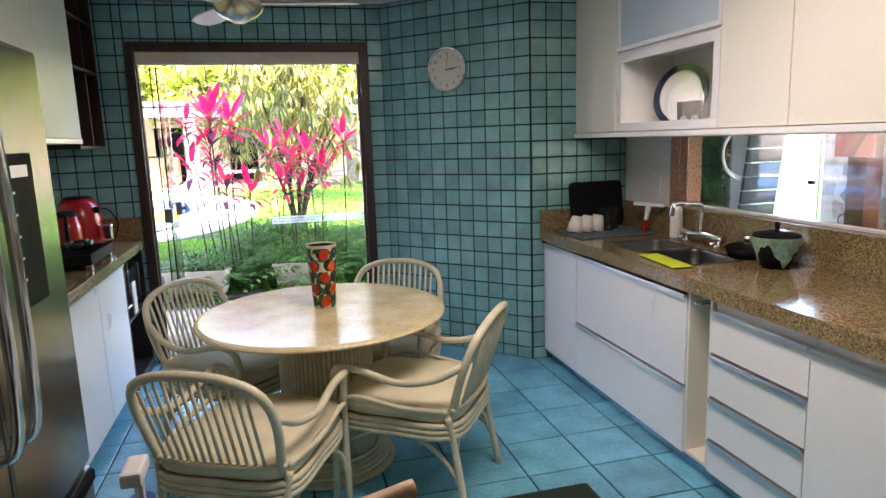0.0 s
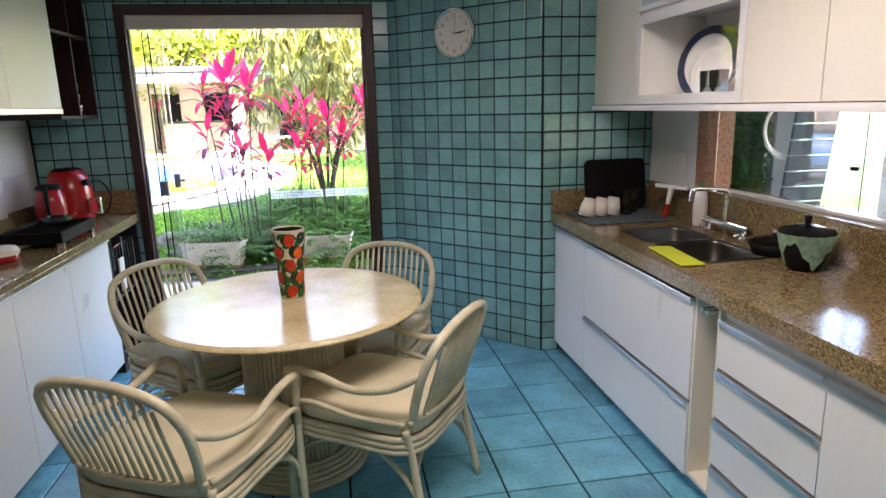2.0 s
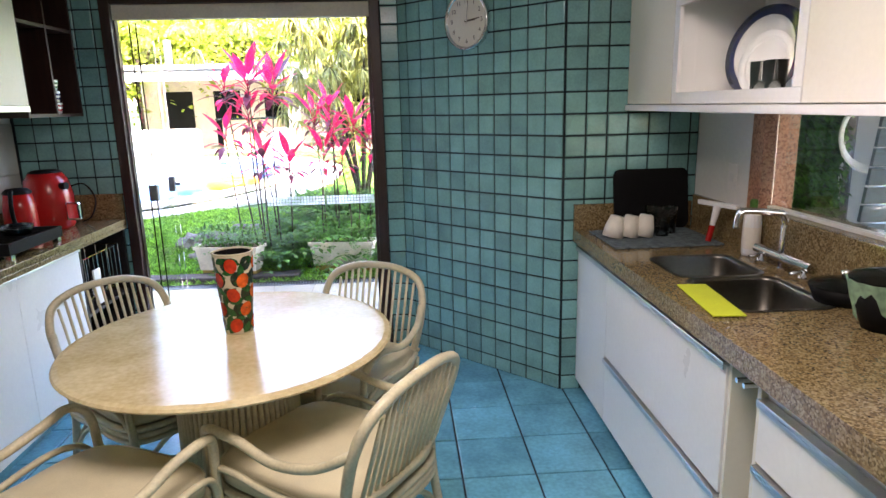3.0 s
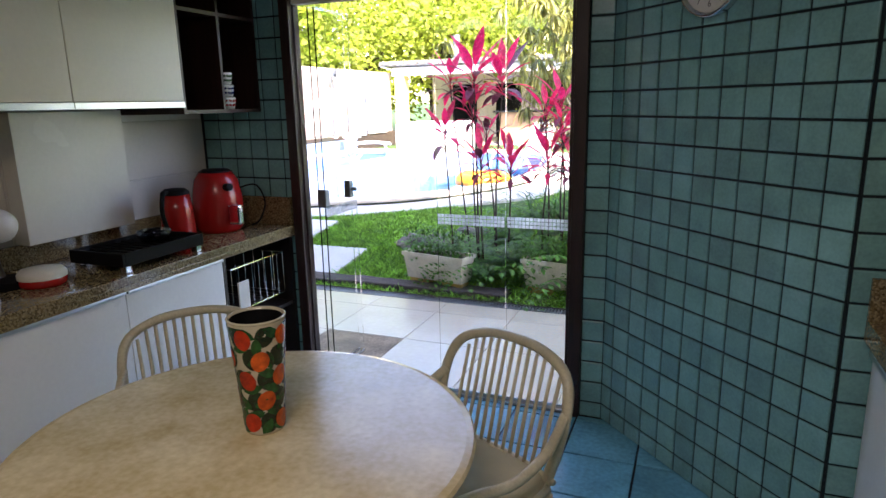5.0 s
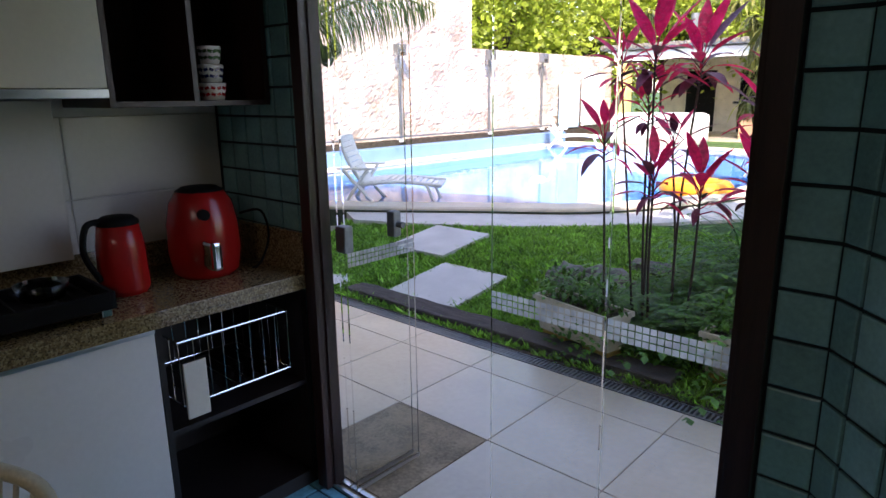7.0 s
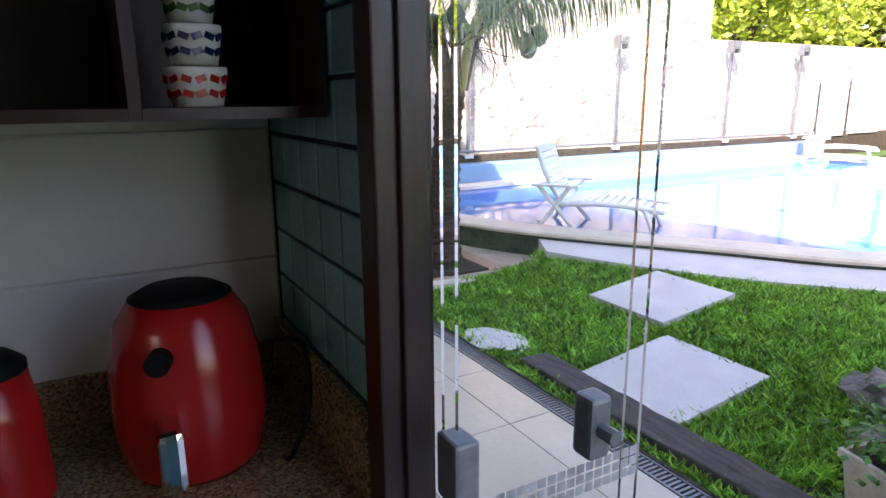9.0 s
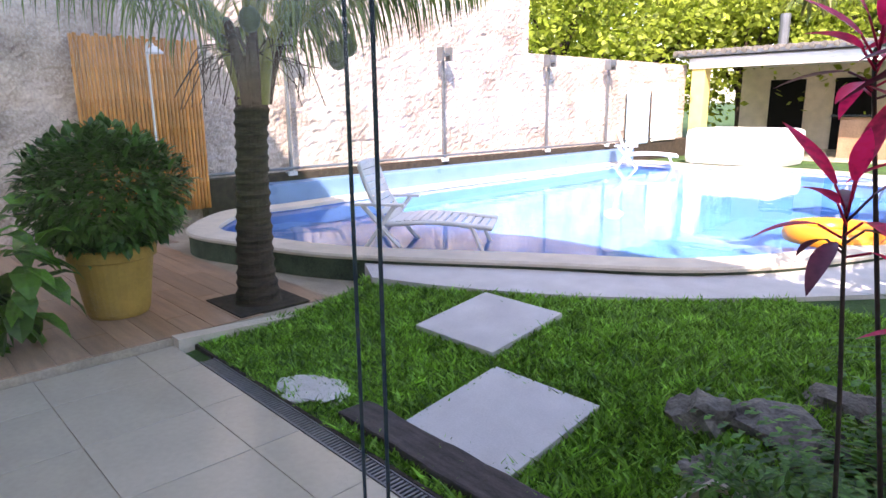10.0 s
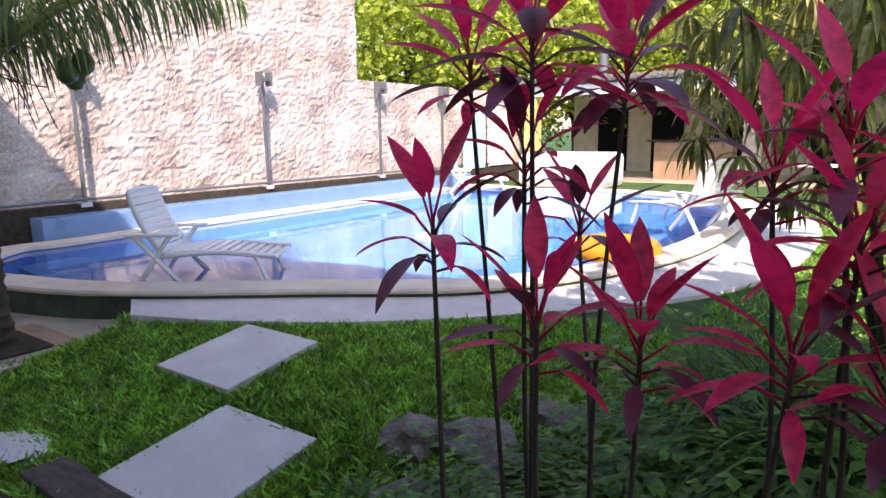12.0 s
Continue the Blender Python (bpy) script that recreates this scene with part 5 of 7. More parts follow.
# variegated shrub behind
dr = empty("variegated_shrub", "tall shrub with yellow-striped narrow curling leaves", "shrub", at=(0.25, 9.4, 0.16))
rng = random.Random(31)
for i in range(9):
    a = i * 0.7
    part("limb", tube(BM(), spline([(0, 0, -0.05), (0.25 * math.cos(a), 0.25 * math.sin(a), 0.9), (0.75 * math.cos(a), 0.7 * math.sin(a), 1.7 + 0.1 * (i % 4))], 5), 0.03, 6, taper=0.012), M_STEM, dr, smooth=True)
bm = BM()
for i in range(300):
    v = Vector((rng.gauss(0, 1), rng.gauss(0, 1), rng.gauss(0, 0.8)))
    c = Vector((v.x * 0.55, v.y * 0.45, 1.95 + v.z * 0.55))
    for k in range(16):
        w = Vector((rng.gauss(0, 1), rng.gauss(0, 1), rng.gauss(0.3, 0.8)))
        leaf(bm, c, w, rng.uniform(0.18, 0.28), 0.03, 1.6, 0.3, 4)
part("foliage", bm, M_DRAC, dr, "narrow yellow-edged leaves")["kind"] = "stuff"

# banana plant past the pool's end
ban = empty("banana_plant", "tall plant with broad bright green arching leaves", "plant", at=(-0.1, 12.9, 0.14))
part("stem", tube(BM(), spline([(0, 0, -0.05), (-0.03, 0, 1.0), (-0.06, 0, 1.9)], 5), 0.09, 10, taper=0.06), M_STALK, ban, smooth=True)
rng = random.Random(41)
for i in range(9):
    a = i * 2.4
    bm = BM()
    leaf(bm, (-0.06, 0, 1.85), (math.cos(a), math.sin(a), rng.uniform(0.7, 1.7)), rng.uniform(1.1, 1.5), 0.30, 1.1, 0.25, 9)
    part("leaf", bm, M_BANANA, ban, smooth=True)

# rocks, sleeper, flat stone, drain
for i, (x, y, z, s) in enumerate([(-1.50, 7.62, 0.10, (0.17, 0.14, 0.15)), (-1.24, 7.72, 0.12, (0.24, 0.18, 0.12)), (-1.02, 8.1, 0.15, (0.2, 0.16, 0.1)), (-1.3, 7.25, 0.05, (0.16, 0.12, 0.09)), (-0.95, 7.55, 0.1, (0.2, 0.15, 0.12))]):
    thing("rock", blob(BM(), (x, y, z), s, i * 3.1, 0.45, 3), M_STONE, "rounded grey-brown garden rock at the edge of the bed", "rock", "garden rocks")
bm = BM()
box(bm, -2.95, -0.2, 6.50, 6.70, -0.06, 0.035, 0.012)
bmesh.ops.subdivide_edges(bm, edges=[e for e in bm.edges if e.calc_length() > 1], cuts=40)
for v in bm.verts:
    v.co += Vector((0, 0.02 * noise.noise(v.co * 3), 0.012 * noise.noise(v.co * 8)))
M_SLEEPER = mat("weathered_sleeper", (0.075, 0.06, 0.055), 0.95, vary=0.45, scale=5, grain=50, stretch=(1, 6, 6), bump=0.8, dist=0.01)
thing("wooden_sleeper", bm, M_SLEEPER, "weathered dark wooden sleeper edging the lawn", "sleeper")
bm = blob(BM(), (0, 0, 0), (0.24, 0.16, 0.035), 4.4, 0.35, 3)
st = thing("flat_stone", bm, M_CONC, "flat pale natural stone lying in the grass", "stone")
st.matrix_world = pose(-3.33, 6.60, 0.0, 0, 0, 12)
dg = empty("floor_drain", "narrow dark slotted drain along the patio edge", "drain")
bm = BM()
for i in range(300):
    x = -4.2 + i * 0.025
    box(bm, x, x + 0.012, PATIO_Y + 0.012, PATIO_Y + 0.088, -0.03, -0.006)
part("slots", bm, M_METAL, dg)["kind"] = "stuff"
part("frame", box(BM(), -4.21, 3.3, PATIO_Y, PATIO_Y + 0.010, -0.06, -0.003), M_METAL, dg)
part("frame", box(BM(), -4.21, 3.3, PATIO_Y + 0.090, PATIO_Y + 0.099, -0.06, -0.003), M_METAL, dg)
part("channel", box(BM(), -4.2, 3.3, PATIO_Y + 0.011, PATIO_Y + 0.089, -0.11, -0.06), M_SOIL, dg)
thing("screed_patch", box(BM(), -1.21, -0.625, 4.835, 5.45, -0.013, -0.006), M_SCREED, "patch of bare rough screed where a tile is missing", "screed", kind="structure")
hc = empty("inspection_cover", "square patio inspection cover with metal rim", "inspection cover", at=(-2.72, 5.18, 0.0))
part("plate", box(BM(), -0.19, 0.19, -0.19, 0.19, -0.003, 0.0), M_CONC, hc)
for a in range(4):
    part("rim", box(BM(), -0.21, 0.21, 0.192, 0.21, -0.003, 0.004, 0, pose(0, 0, 0, 0, 0, 90 * a)), M_METAL, hc)

# grass blades on the lawn
def blades(name, x0, x1, y0, y1, n, h, label, seed):
    r = np.random.default_rng(seed)
    P0 = np.stack([r.uniform(x0, x1, n), r.uniform(y0, y1, n)], 1)
    keep = np.ones(n, bool)
    for i, (x, y) in enumerate(P0):
        if inside(x, y, path_poly) or inside(x, y, outer) or inside(x, y, deck_poly):
            keep[i] = False
        for cx, cy in ((-2.285, 7.05), (-3.09, 7.83)):
            if abs(x - cx) < 0.335 and abs(y - cy) < 0.335:
                keep[i] = False
        if -2.9 < x < -0.2 and 6.51 < y < 6.69:
            keep[i] = False
    P0 = P0[keep]
    m = len(P0)
    a = r.uniform(0, 2 * np.pi, m)
    hh = h * r.uniform(0.35, 1.35, m) * (1 + 0.35 * np.sin(P0[:, 0] * 23 + 3 * np.sin(P0[:, 1] * 17)) * np.sin(P0[:, 1] * 29))
    wd = 0.0115 * r.uniform(0.5, 1.6, m)
    lean = r.uniform(0.3, 1.6, m) * hh
    z = np.array([ground_z(0, y) for y in P0[:, 1]]) - 0.004
    c, s = np.cos(a), np.sin(a)
    b = r.uniform(0, 2 * np.pi, m)
    v = np.zeros((m, 3, 3))
    v[:, 0] = np.stack([P0[:, 0] - c * wd, P0[:, 1] - s * wd, z], 1)
    v[:, 1] = np.stack([P0[:, 0] + c * wd, P0[:, 1] + s * wd, z], 1)
    v[:, 2] = np.stack([P0[:, 0] + np.cos(b) * lean, P0[:, 1] + np.sin(b) * lean, z + hh], 1)
    me = bpy.data.meshes.new(name)
    me.from_pydata(v.reshape(-1, 3).tolist(), [], np.arange(m * 3).reshape(-1, 3).tolist())
    me.materials.append(M_GRASS)
    tagged(new(name, me), label, "grass", kind="stuff")


path_poly = [Vector((p.x, p.y, 0)) for p in spline([(x, y, 0) for x, y in path_out], 5) + inner_edge[k0:k1 + 1][::-1]]
deck_poly = [Vector((x, y, 0)) for x, y in ((-4.42, 7.86), (-4.62, 6.36), (-4.64, 3.5), (-12, 3.5), (-12, 8.4), (-7.8, 8.4), (-7.2, 7.5), (-5.9, 7.4), (-4.75, 7.76))]
blades("lawn_grass", -4.6, 0.9, 6.43, 9.6, 130000, 0.045, "short dense green lawn grass", 1)
blades("far_lawn_grass", -0.9, 5.0, 9.6, 20, 40000, 0.05, "sunlit green lawn grass beyond the pool", 2)

# ---- background: pavilion, shutters, trees ----
pv = empty("pavilion", "open garden pavilion with white fascia and dark interior", "building", at=(0, 22, 0.16))
part("floor_slab", box(BM(), -9, 9, 0, 5.5, -0.1, 0.05), M_PATIO, pv)
part("back_wall", box(BM(), -9, 9, 4.3, 4.5, 0.05, 2.9), M_COPING, pv)
part("fascia", box(BM(), -8.6, 9, -0.25, -0.1, 2.32, 2.58, 0.01), M_WHITE, pv, "white painted fascia")
part("ceiling_slab", box(BM(), -8.6, 9, -0.1, 4.5, 2.5, 2.62), M_PLASTER, pv)
roof = part("roof", box(BM(), -9, 9, -0.4, 4.8, 2.63, 2.72), M_METAL, pv, "grey-brown tiled roof")
for i in range(70):
    x = -8.9 + i * 0.255
    part("roof_tile", rod(BM(), (x, -0.45, 2.72), (x, 2.2, 2.86), 0.07, 0.06, 8), M_STONE, roof)
for x, m_ in ((-8.35, mat("pale_yellow_paint", (0.72, 0.58, 0.22), 0.7)), (-2.6, M_STONE), (2.5, M_STONE), (6.5, M_PLASTER)):
    part("column", box(BM(), x - 0.18, x + 0.18, -0.2, 0.16, 0.05, 2.5, 0.01), m_, pv)
part("bar_counter", box(BM(), -5.2, -3.2, 1.0, 1.5, 0.05, 1.05, 0.01), M_DECK, pv, "wooden bar counter")
part("bar_top", box(BM(), -5.4, -3.0, 0.9, 1.6, 1.05, 1.11, 0.01), M_BLKSTONE, pv)
# flat black panels on the closed back wall, put in for the dark of unlit doorways
for x in (-7.6, -5.8, -3.9, -1.2):
    part("black_doorway_panel", box(BM(), x - 0.5, x + 0.5, 4.25, 4.29, 0.05, 2.1), M_BLACK, pv)
part("bench", box(BM(), -1.9, -0.4, 0.8, 1.3, 0.45, 0.52, 0.01), M_WPLASTIC, pv)
part("chimney", rod(BM(), (-6.9, 1.5, 2.7), (-6.9, 1.5, 3.7), 0.13, None, 12), M_METAL, pv)
bm = BM()
box(bm, -1.1, 1.1, -0.8, 0.8, 0.0, 0.85, 0.18)
tub = thing("covered_tub", bm, M_WPLASTIC, "white covered tub beside the far pool end", "hot tub", smooth=False)
tub.matrix_world = Matrix.Translation((-6.4, 20.3, 0.16))
bl = thing("blue_towel", box(BM(), -8.62, -8.57, 18.75, 19.75, 0.62, 2.05, 0.01), mat("pale_blue_cloth", (0.38, 0.58, 0.80), 0.8, vary=0.2, scale=6), "light blue towel hung on the wall", "towel")
shut = empty("louvre_shutter", "white louvred shutter door on the wall", "shutter", at=(-8.6, 20.6, 0.6))
part("frame", box(BM(), -0.03, 0.0, -0.65, 0.65, 0, 1.5, 0.01), M_WHITE, shut)
for i in range(14):
    part("slat", box(BM(), 0.0, 0.03, -0.6, 0.6, 0.06 + i * 0.1, 0.13 + i * 0.1, 0, pose(0, 0, 0)), M_WHITE, shut)
pr = empty("porch_roof", "dark tiled porch roof edge on wooden rafters", "roof", at=(-8.6, 4.9, 2.62))
part("deck", box(BM(), -1.5, 0.6, -1.5, 1.0, 0.0, 0.05), M_DARKWOOD, pr)
for i in range(9):
    part("roof_tile", rod(BM(), (-1.4 + i * 0.24, 1.1, 0.09), (-1.4 + i * 0.24, -1.5, 0.5), 0.10, 0.09, 8), M_TERRA, pr)


def tree(at, height, spread, n, seed, leaf_len, material, label):
    r = random.Random(seed)
    tr = empty("tree", label, "tree", "trees behind the garden", at=at)
    part("trunk", tube(BM(), spline([(0, 0, -0.2), (r.uniform(-0.3, 0.3), 0.1, height * 0.3), (r.uniform(-0.5, 0.5), 0, height * 0.62)], 5), 0.22, 8, taper=0.09), M_BARK, tr, smooth=True)
    tips = []
    for i in range(9):
        a = i * 2.4
        q = Vector((math.cos(a) * spread * r.uniform(0.4, 0.95), math.sin(a) * spread * r.uniform(0.4, 0.95), height * r.uniform(0.45, 1.0)))
        part("limb", tube(BM(), spline([(0, 0, height * r.uniform(0.25, 0.5)), (q.x * 0.5, q.y * 0.5, q.z * 0.8), q], 4), 0.09, 6, taper=0.02), M_BARK, tr, smooth=True)
        tips.append(q)
    for i in range(10):
        tips.append(Vector((r.uniform(-1, 1) * spread * 0.8, r.uniform(-1, 1) * spread * 0.8, height * r.uniform(0.28, 0.95))))
    bm_v, bm_f = [], []
    for i in range(n):
        c = tips[r.randrange(len(tips))]
        p = c + Vector((r.gauss(0, 1), r.gauss(0, 1), r.gauss(0, 0.7))) * spread * 0.24
        w = Vector((r.gauss(0, 1), r.gauss(0, 1), r.gauss(0, 0.6))).normalized()
        s = w.cross(Vector((r.gauss(0, 1), r.gauss(0, 1), r.gauss(0, 1)))).normalized()
        L = leaf_len * r.uniform(0.6, 1.4)
        k = len(bm_v)
        bm_v += [p, p + w * L * 0.5 + s * L * 0.28, p + w * L, p + w * L * 0.5 - s * L * 0.28]
        bm_f.append((k, k + 1, k + 2, k + 3))
    me = bpy.data.meshes.new("crown")
    me.from_pydata([tuple(v) for v in bm_v], [], bm_f)
    me.materials.append(material)
    cr = new("crown", me)
    cr.parent = tr
    tagged(cr, kind="stuff")


k = 0
for x, y, h, s in ((-22, 19, 8, 3.4), (-17, 24, 8.5, 3.6), (-13, 29, 9, 3.8), (-9.5, 31, 8.5, 3.6), (-5, 32, 9, 3.8), (-1, 33, 8.5, 3.6), (3.5, 31, 9, 4.0), (8, 28, 8, 3.5), (-19, 32, 11, 4.5), (-10, 38, 12, 5), (0, 40, 12, 5), (10, 36, 11, 5), (5, 20, 6.5, 2.6), (4.5, 14, 6, 2.4), (-12.5, 21, 5.4, 2.4), (-12, 25.5, 5.8, 2.6), (-9.6, 28, 5.6, 2.5), (-6, 28.5, 5.4, 2.5), (-2.5, 28.5, 5.6, 2.5), (1, 28, 5.4, 2.4)):
    tree((x, y, 0.1), h, s, 5200, 400 + k, 0.32 if h > 7 else 0.24, M_TREE, "broad leafy green tree behind the garden")
    k += 1
bp = empty("far_palm", "yellow-green palm rising behind the low wall", "palm tree", at=(-6.4, 27.5, 0.1))
part("trunk", rod(BM(), (0, 0, -0.1), (0, 0, 4.0), 0.16, 0.12, 10), M_BARK, bp)
for i in range(9):
    a = i * 0.7
    palm_frond(bp, (0, 0, 4.0), (math.cos(a), math.sin(a), 0.9), 2.8, 1.7, 700 + i)

# ---- small things in the kitchen ----
def text_mesh(name, body, size, material, parent, m):
    cu = bpy.data.curves.new(name, "FONT")
    cu.body, cu.size, cu.align_x, cu.align_y, cu.extrude = body, size, "CENTER", "CENTER", 0.0004
    tmp = bpy.data.objects.new(name, cu)
    scene.collection.objects.link(tmp)
    me = bpy.data.meshes.new_from_object(tmp.evaluated_get(bpy.context.evaluated_depsgraph_get()))
    bpy.data.objects.remove(tmp)
    me.materials.clear()
    me.materials.append(material)
    ob = new(name, me)
    ob.parent = parent
    ob.matrix_basis = m
    return ob


M_DIAL = mat("cream_dial", (0.72, 0.68, 0.60), 0.5, vary=0.04)
M_BROWN = mat("brown_print", (0.06, 0.035, 0.02), 0.6)
clock = empty("wall_clock", "round wall clock with silver rim and cream dial", "clock")
clock.matrix_world = Matrix.Translation((1.194, 4.348, 1.985)) @ pose(0, 0, 0, 90, 0, -46) @ pose(0, 0, 0.012)
part("case", lathe(BM(), [(0, -0.01), (0.14, -0.01), (0.15, 0.0), (0.152, 0.025), (0.146, 0.036), (0.137, 0.03), (0.135, 0.018), (0, 0.018)], 56), M_CHROME, clock, "silver rim", smooth=True)
part("dial", lathe(BM(), [(0, 0.0205), (0.134, 0.0205), (0.134, 0.0185)], 48), M_DIAL, clock, "cream dial")
for h in range(1, 13):
    a = radians(90 - 30 * h)
    text_mesh("numeral", str(h), 0.032, M_BROWN, clock, Matrix.Translation((0.105 * math.cos(a), 0.105 * math.sin(a), 0.0215)))
for nm, a, L, w in (("hour_hand", 88, 0.062, 0.004), ("minute_hand", 84, 0.09, 0.003), ("second_hand", 8, 0.095, 0.0012)):
    q = radians(90 - a)
    part(nm, box(BM(), -0.012, L, -w, w, 0.0225, 0.0235, 0, pose(0, 0, 0, 0, 0, math.degrees(q))), M_BROWN, clock)
part("pivot", lathe(BM(), [(0, 0.027), (0.006, 0.026), (0.006, 0.0215)], 12), M_CHROME, clock)

# ceiling fan
M_FANW = mat("white_fan_paint", (0.72, 0.71, 0.67), 0.4, vary=0.04)
M_BRASSY = mat("champagne_metal", (0.62, 0.55, 0.42), 0.25, 0.9, vary=0.08)
fan = empty("ceiling_fan", "ceiling fan with champagne metal body and white blades", "ceiling fan", at=(-0.12, 3.30, 2.13))
part("rod", rod(BM(), (0, 0, 0.1), (0, 0, CEIL - 2.131), 0.013), M_BRASSY, fan)
part("canopy", lathe(BM(), [(0.02, 0.29), (0.05, 0.30), (0.07, 0.355), (0, 0.357)], 24), M_BRASSY, fan, smooth=True)
part("motor", lathe(BM(), [(0, -0.035), (0.03, -0.035), (0.045, -0.02), (0.08, -0.01), (0.105, 0.015), (0.12, 0.045), (0.125, 0.08), (0.10, 0.095), (0.10, 0.11), (0.05, 0.125), (0, 0.126)], 36), M_BRASSY, fan, smooth=True)
for k in range(3):
    a = radians(-6 + 120 * k)
    bm = BM()
    out = [(0.11, -0.035), (0.2, -0.05), (0.42, -0.065), (0.54, -0.045), (0.57, 0.0), (0.54, 0.05), (0.42, 0.065), (0.2, 0.05), (0.11, 0.035)]
    slab(bm, out, -0.004, 0.004)
    bmesh.ops.transform(bm, matrix=pose(0, 0, 0.05, 0, 0, math.degrees(a)) @ pose(0, 0, 0, 10, 0, 0), verts=bm.verts[:])
    b = part("blade", bm, M_FANW, fan, "white fan blade")
    part("blade_iron", box(BM(), 0.09, 0.2, -0.02, 0.02, 0.055, 0.062, 0.002, pose(0, 0, 0, 0, 0, math.degrees(a))), M_BRASSY, b)
# white panel added above the fill light, not a known fixture
cl = empty("ceiling_lamp", "flat white panel added over the kitchen's fill light", "ceiling lamp", at=(0.75, 1.7, CEIL))
part("frame", box(BM(), -0.5, 0.5, -0.35, 0.35, -0.03, -0.001, 0.004), M_WHITE, cl)

# island with soap and basket
isl = empty("kitchen_island", "low white island with a black stone top", "island")
part("body", box(BM(), -0.30, 0.44, 0.60, 0.92, 0.0, 0.865), M_WHITE, isl)
part("top", box(BM(), -0.34, 0.50, 0.56, 0.965, 0.866, 0.90, 0.006), M_BLKSTONE, isl, "polished black stone top")
M_BLUEL = glass_mat("blue_soap_bottle", (0.02, 0.32, 0.62), 0.05)
M_BLUE = mat("blue_plastic", (0.01, 0.05, 0.25), 0.35)
sb = empty("soap_bottle", "blue pump bottle of dish soap", "soap bottle", at=(-0.195, 0.80, 0.901))
part("bottle", lathe(BM(), [(0, 0), (0.038, 0), (0.042, 0.01), (0.042, 0.10), (0.030, 0.135), (0.014, 0.15), (0.014, 0.16), (0, 0.16)], 24), M_BLUEL, sb, smooth=True)
part("collar", lathe(BM(), [(0.0, 0.161), (0.017, 0.161), (0.017, 0.19), (0, 0.19)], 16), M_BLUE, sb)
bm = rod(BM(), (0, 0, 0.19), (0, 0, 0.225), 0.006)
box(bm, -0.012, 0.012, -0.04, 0.014, 0.225, 0.243, 0.004)
part("pump", bm, M_WPLASTIC, sb, "white pump head")
M_PALEWOOD = mat("pale_wood", (0.45, 0.30, 0.18), 0.55, vary=0.25, scale=10, stretch=(1, 8, 8))
bk = empty("serving_basket", "round wicker tray with a wooden handle", "basket", at=(0.06, 0.74, 0.901))
part("bowl", lathe(BM(), [(0, 0), (0.075, 0), (0.095, 0.03), (0.10, 0.05), (0.092, 0.05), (0.07, 0.012), (0, 0.01)], 28), M_PALEWOOD, bk)
part("handle", tube(BM(), spline([(-0.10, 0.03, 0.105), (-0.04, 0.05, 0.118), (0.03, 0.07, 0.122), (0.095, 0.085, 0.128)], 5), 0.013, 8), M_PALEWOOD, bk, "turned wooden handle", smooth=True)
for s, x, y, z in ((-1, -0.10, 0.03, 0.105), (1, 0.095, 0.085, 0.128)):
    part("wire", tube(BM(), [(x, y, z), (s * 0.098, 0.0, 0.045)], 0.002, 5), M_CHROME, bk)

# plates and glasses in the open wall cabinet
M_CHINA = mat("white_china", (0.78, 0.78, 0.77), 0.15, vary=0.02)
M_NAVY = mat("navy_glaze", (0.012, 0.018, 0.085), 0.15, vary=0.15)
for i, (x, y, r, col, rim) in enumerate(((2.24, 3.19, 0.172, M_CHINA, M_NAVY), (2.215, 3.165, 0.172, M_CHINA, M_NAVY), (2.17, 3.11, 0.168, M_CHINA, M_NAVY), (2.11, 2.98, 0.115, M_CHINA, None))):
    pl = empty("plate", "white china plate with navy rim leaning in the cabinet" if rim else "plain white china plate leaning in the cabinet", "plate", "plates in the wall cabinet")
    pl.matrix_world = Matrix.Translation((x, y, 1.545 + r * 0.98)) @ pose(0, 0, 0, 0, -78, 18)
    part("dish", lathe(BM(), [(0, 0.0), (r * 0.62, 0.0), (r * 0.72, 0.012), (r * 0.80, 0.014), (r * 0.79, 0.018), (r * 0.70, 0.017), (r * 0.6, 0.005), (0, 0.005)], 40), col, pl, smooth=True)
    part("rim", lathe(BM(), [(r * 0.80, 0.014), (r, 0.022), (r, 0.025), (r * 0.79, 0.018)], 40), rim or col, pl, "navy patterned rim" if rim else "", smooth=True)
for y in (2.80, 2.89):
    gl = thing("drinking_glass", lathe(BM(), [(0, 0), (0.03, 0), (0.036, 0.12), (0.034, 0.12), (0.028, 0.006), (0, 0.006)], 24), M_GLASS, "clear drinking glass in the wall cabinet", "glass", "glasses", smooth=True)
    gl.matrix_world = Matrix.Translation((2.03, y, 1.544))

# sink surroundings
M_MAT = mat("dark_patterned_mat", (0.012, 0.018, 0.022), 0.9, vary=0.5, scale=30, grain=90, stretch=(1, 2.5, 1), tint=(0.10, 0.13, 0.14))
bm = box(BM(), 1.72, 2.22, 3.40, 3.80, 0.902, 0.910, 0.003)
thing("drying_mat", bm, M_MAT, "black and white wavy dish-drying mat on the worktop", "mat")
bm = slab(BM(), [(cx + 0.035 * math.cos(radians(q)), cz + 0.035 * math.sin(radians(q))) for cx, cz, q0 in ((0.155, 0.265, 0), (-0.155, 0.265, 90), (-0.155, 0.035, 180), (0.155, 0.035, 270)) for q in range(q0, q0 + 91, 18)], -0.008, 0.008)
bmesh.ops.transform(bm, matrix=pose(0, 0, 0, 90, 0, 0), verts=bm.verts[:])
tr = thing("black_tray", bm, M_BLACK, "black plastic tray leaning on the tiled wall", "tray")
tr.matrix_world = pose(2.04, 3.80, 0.911, -9, 0, 0)
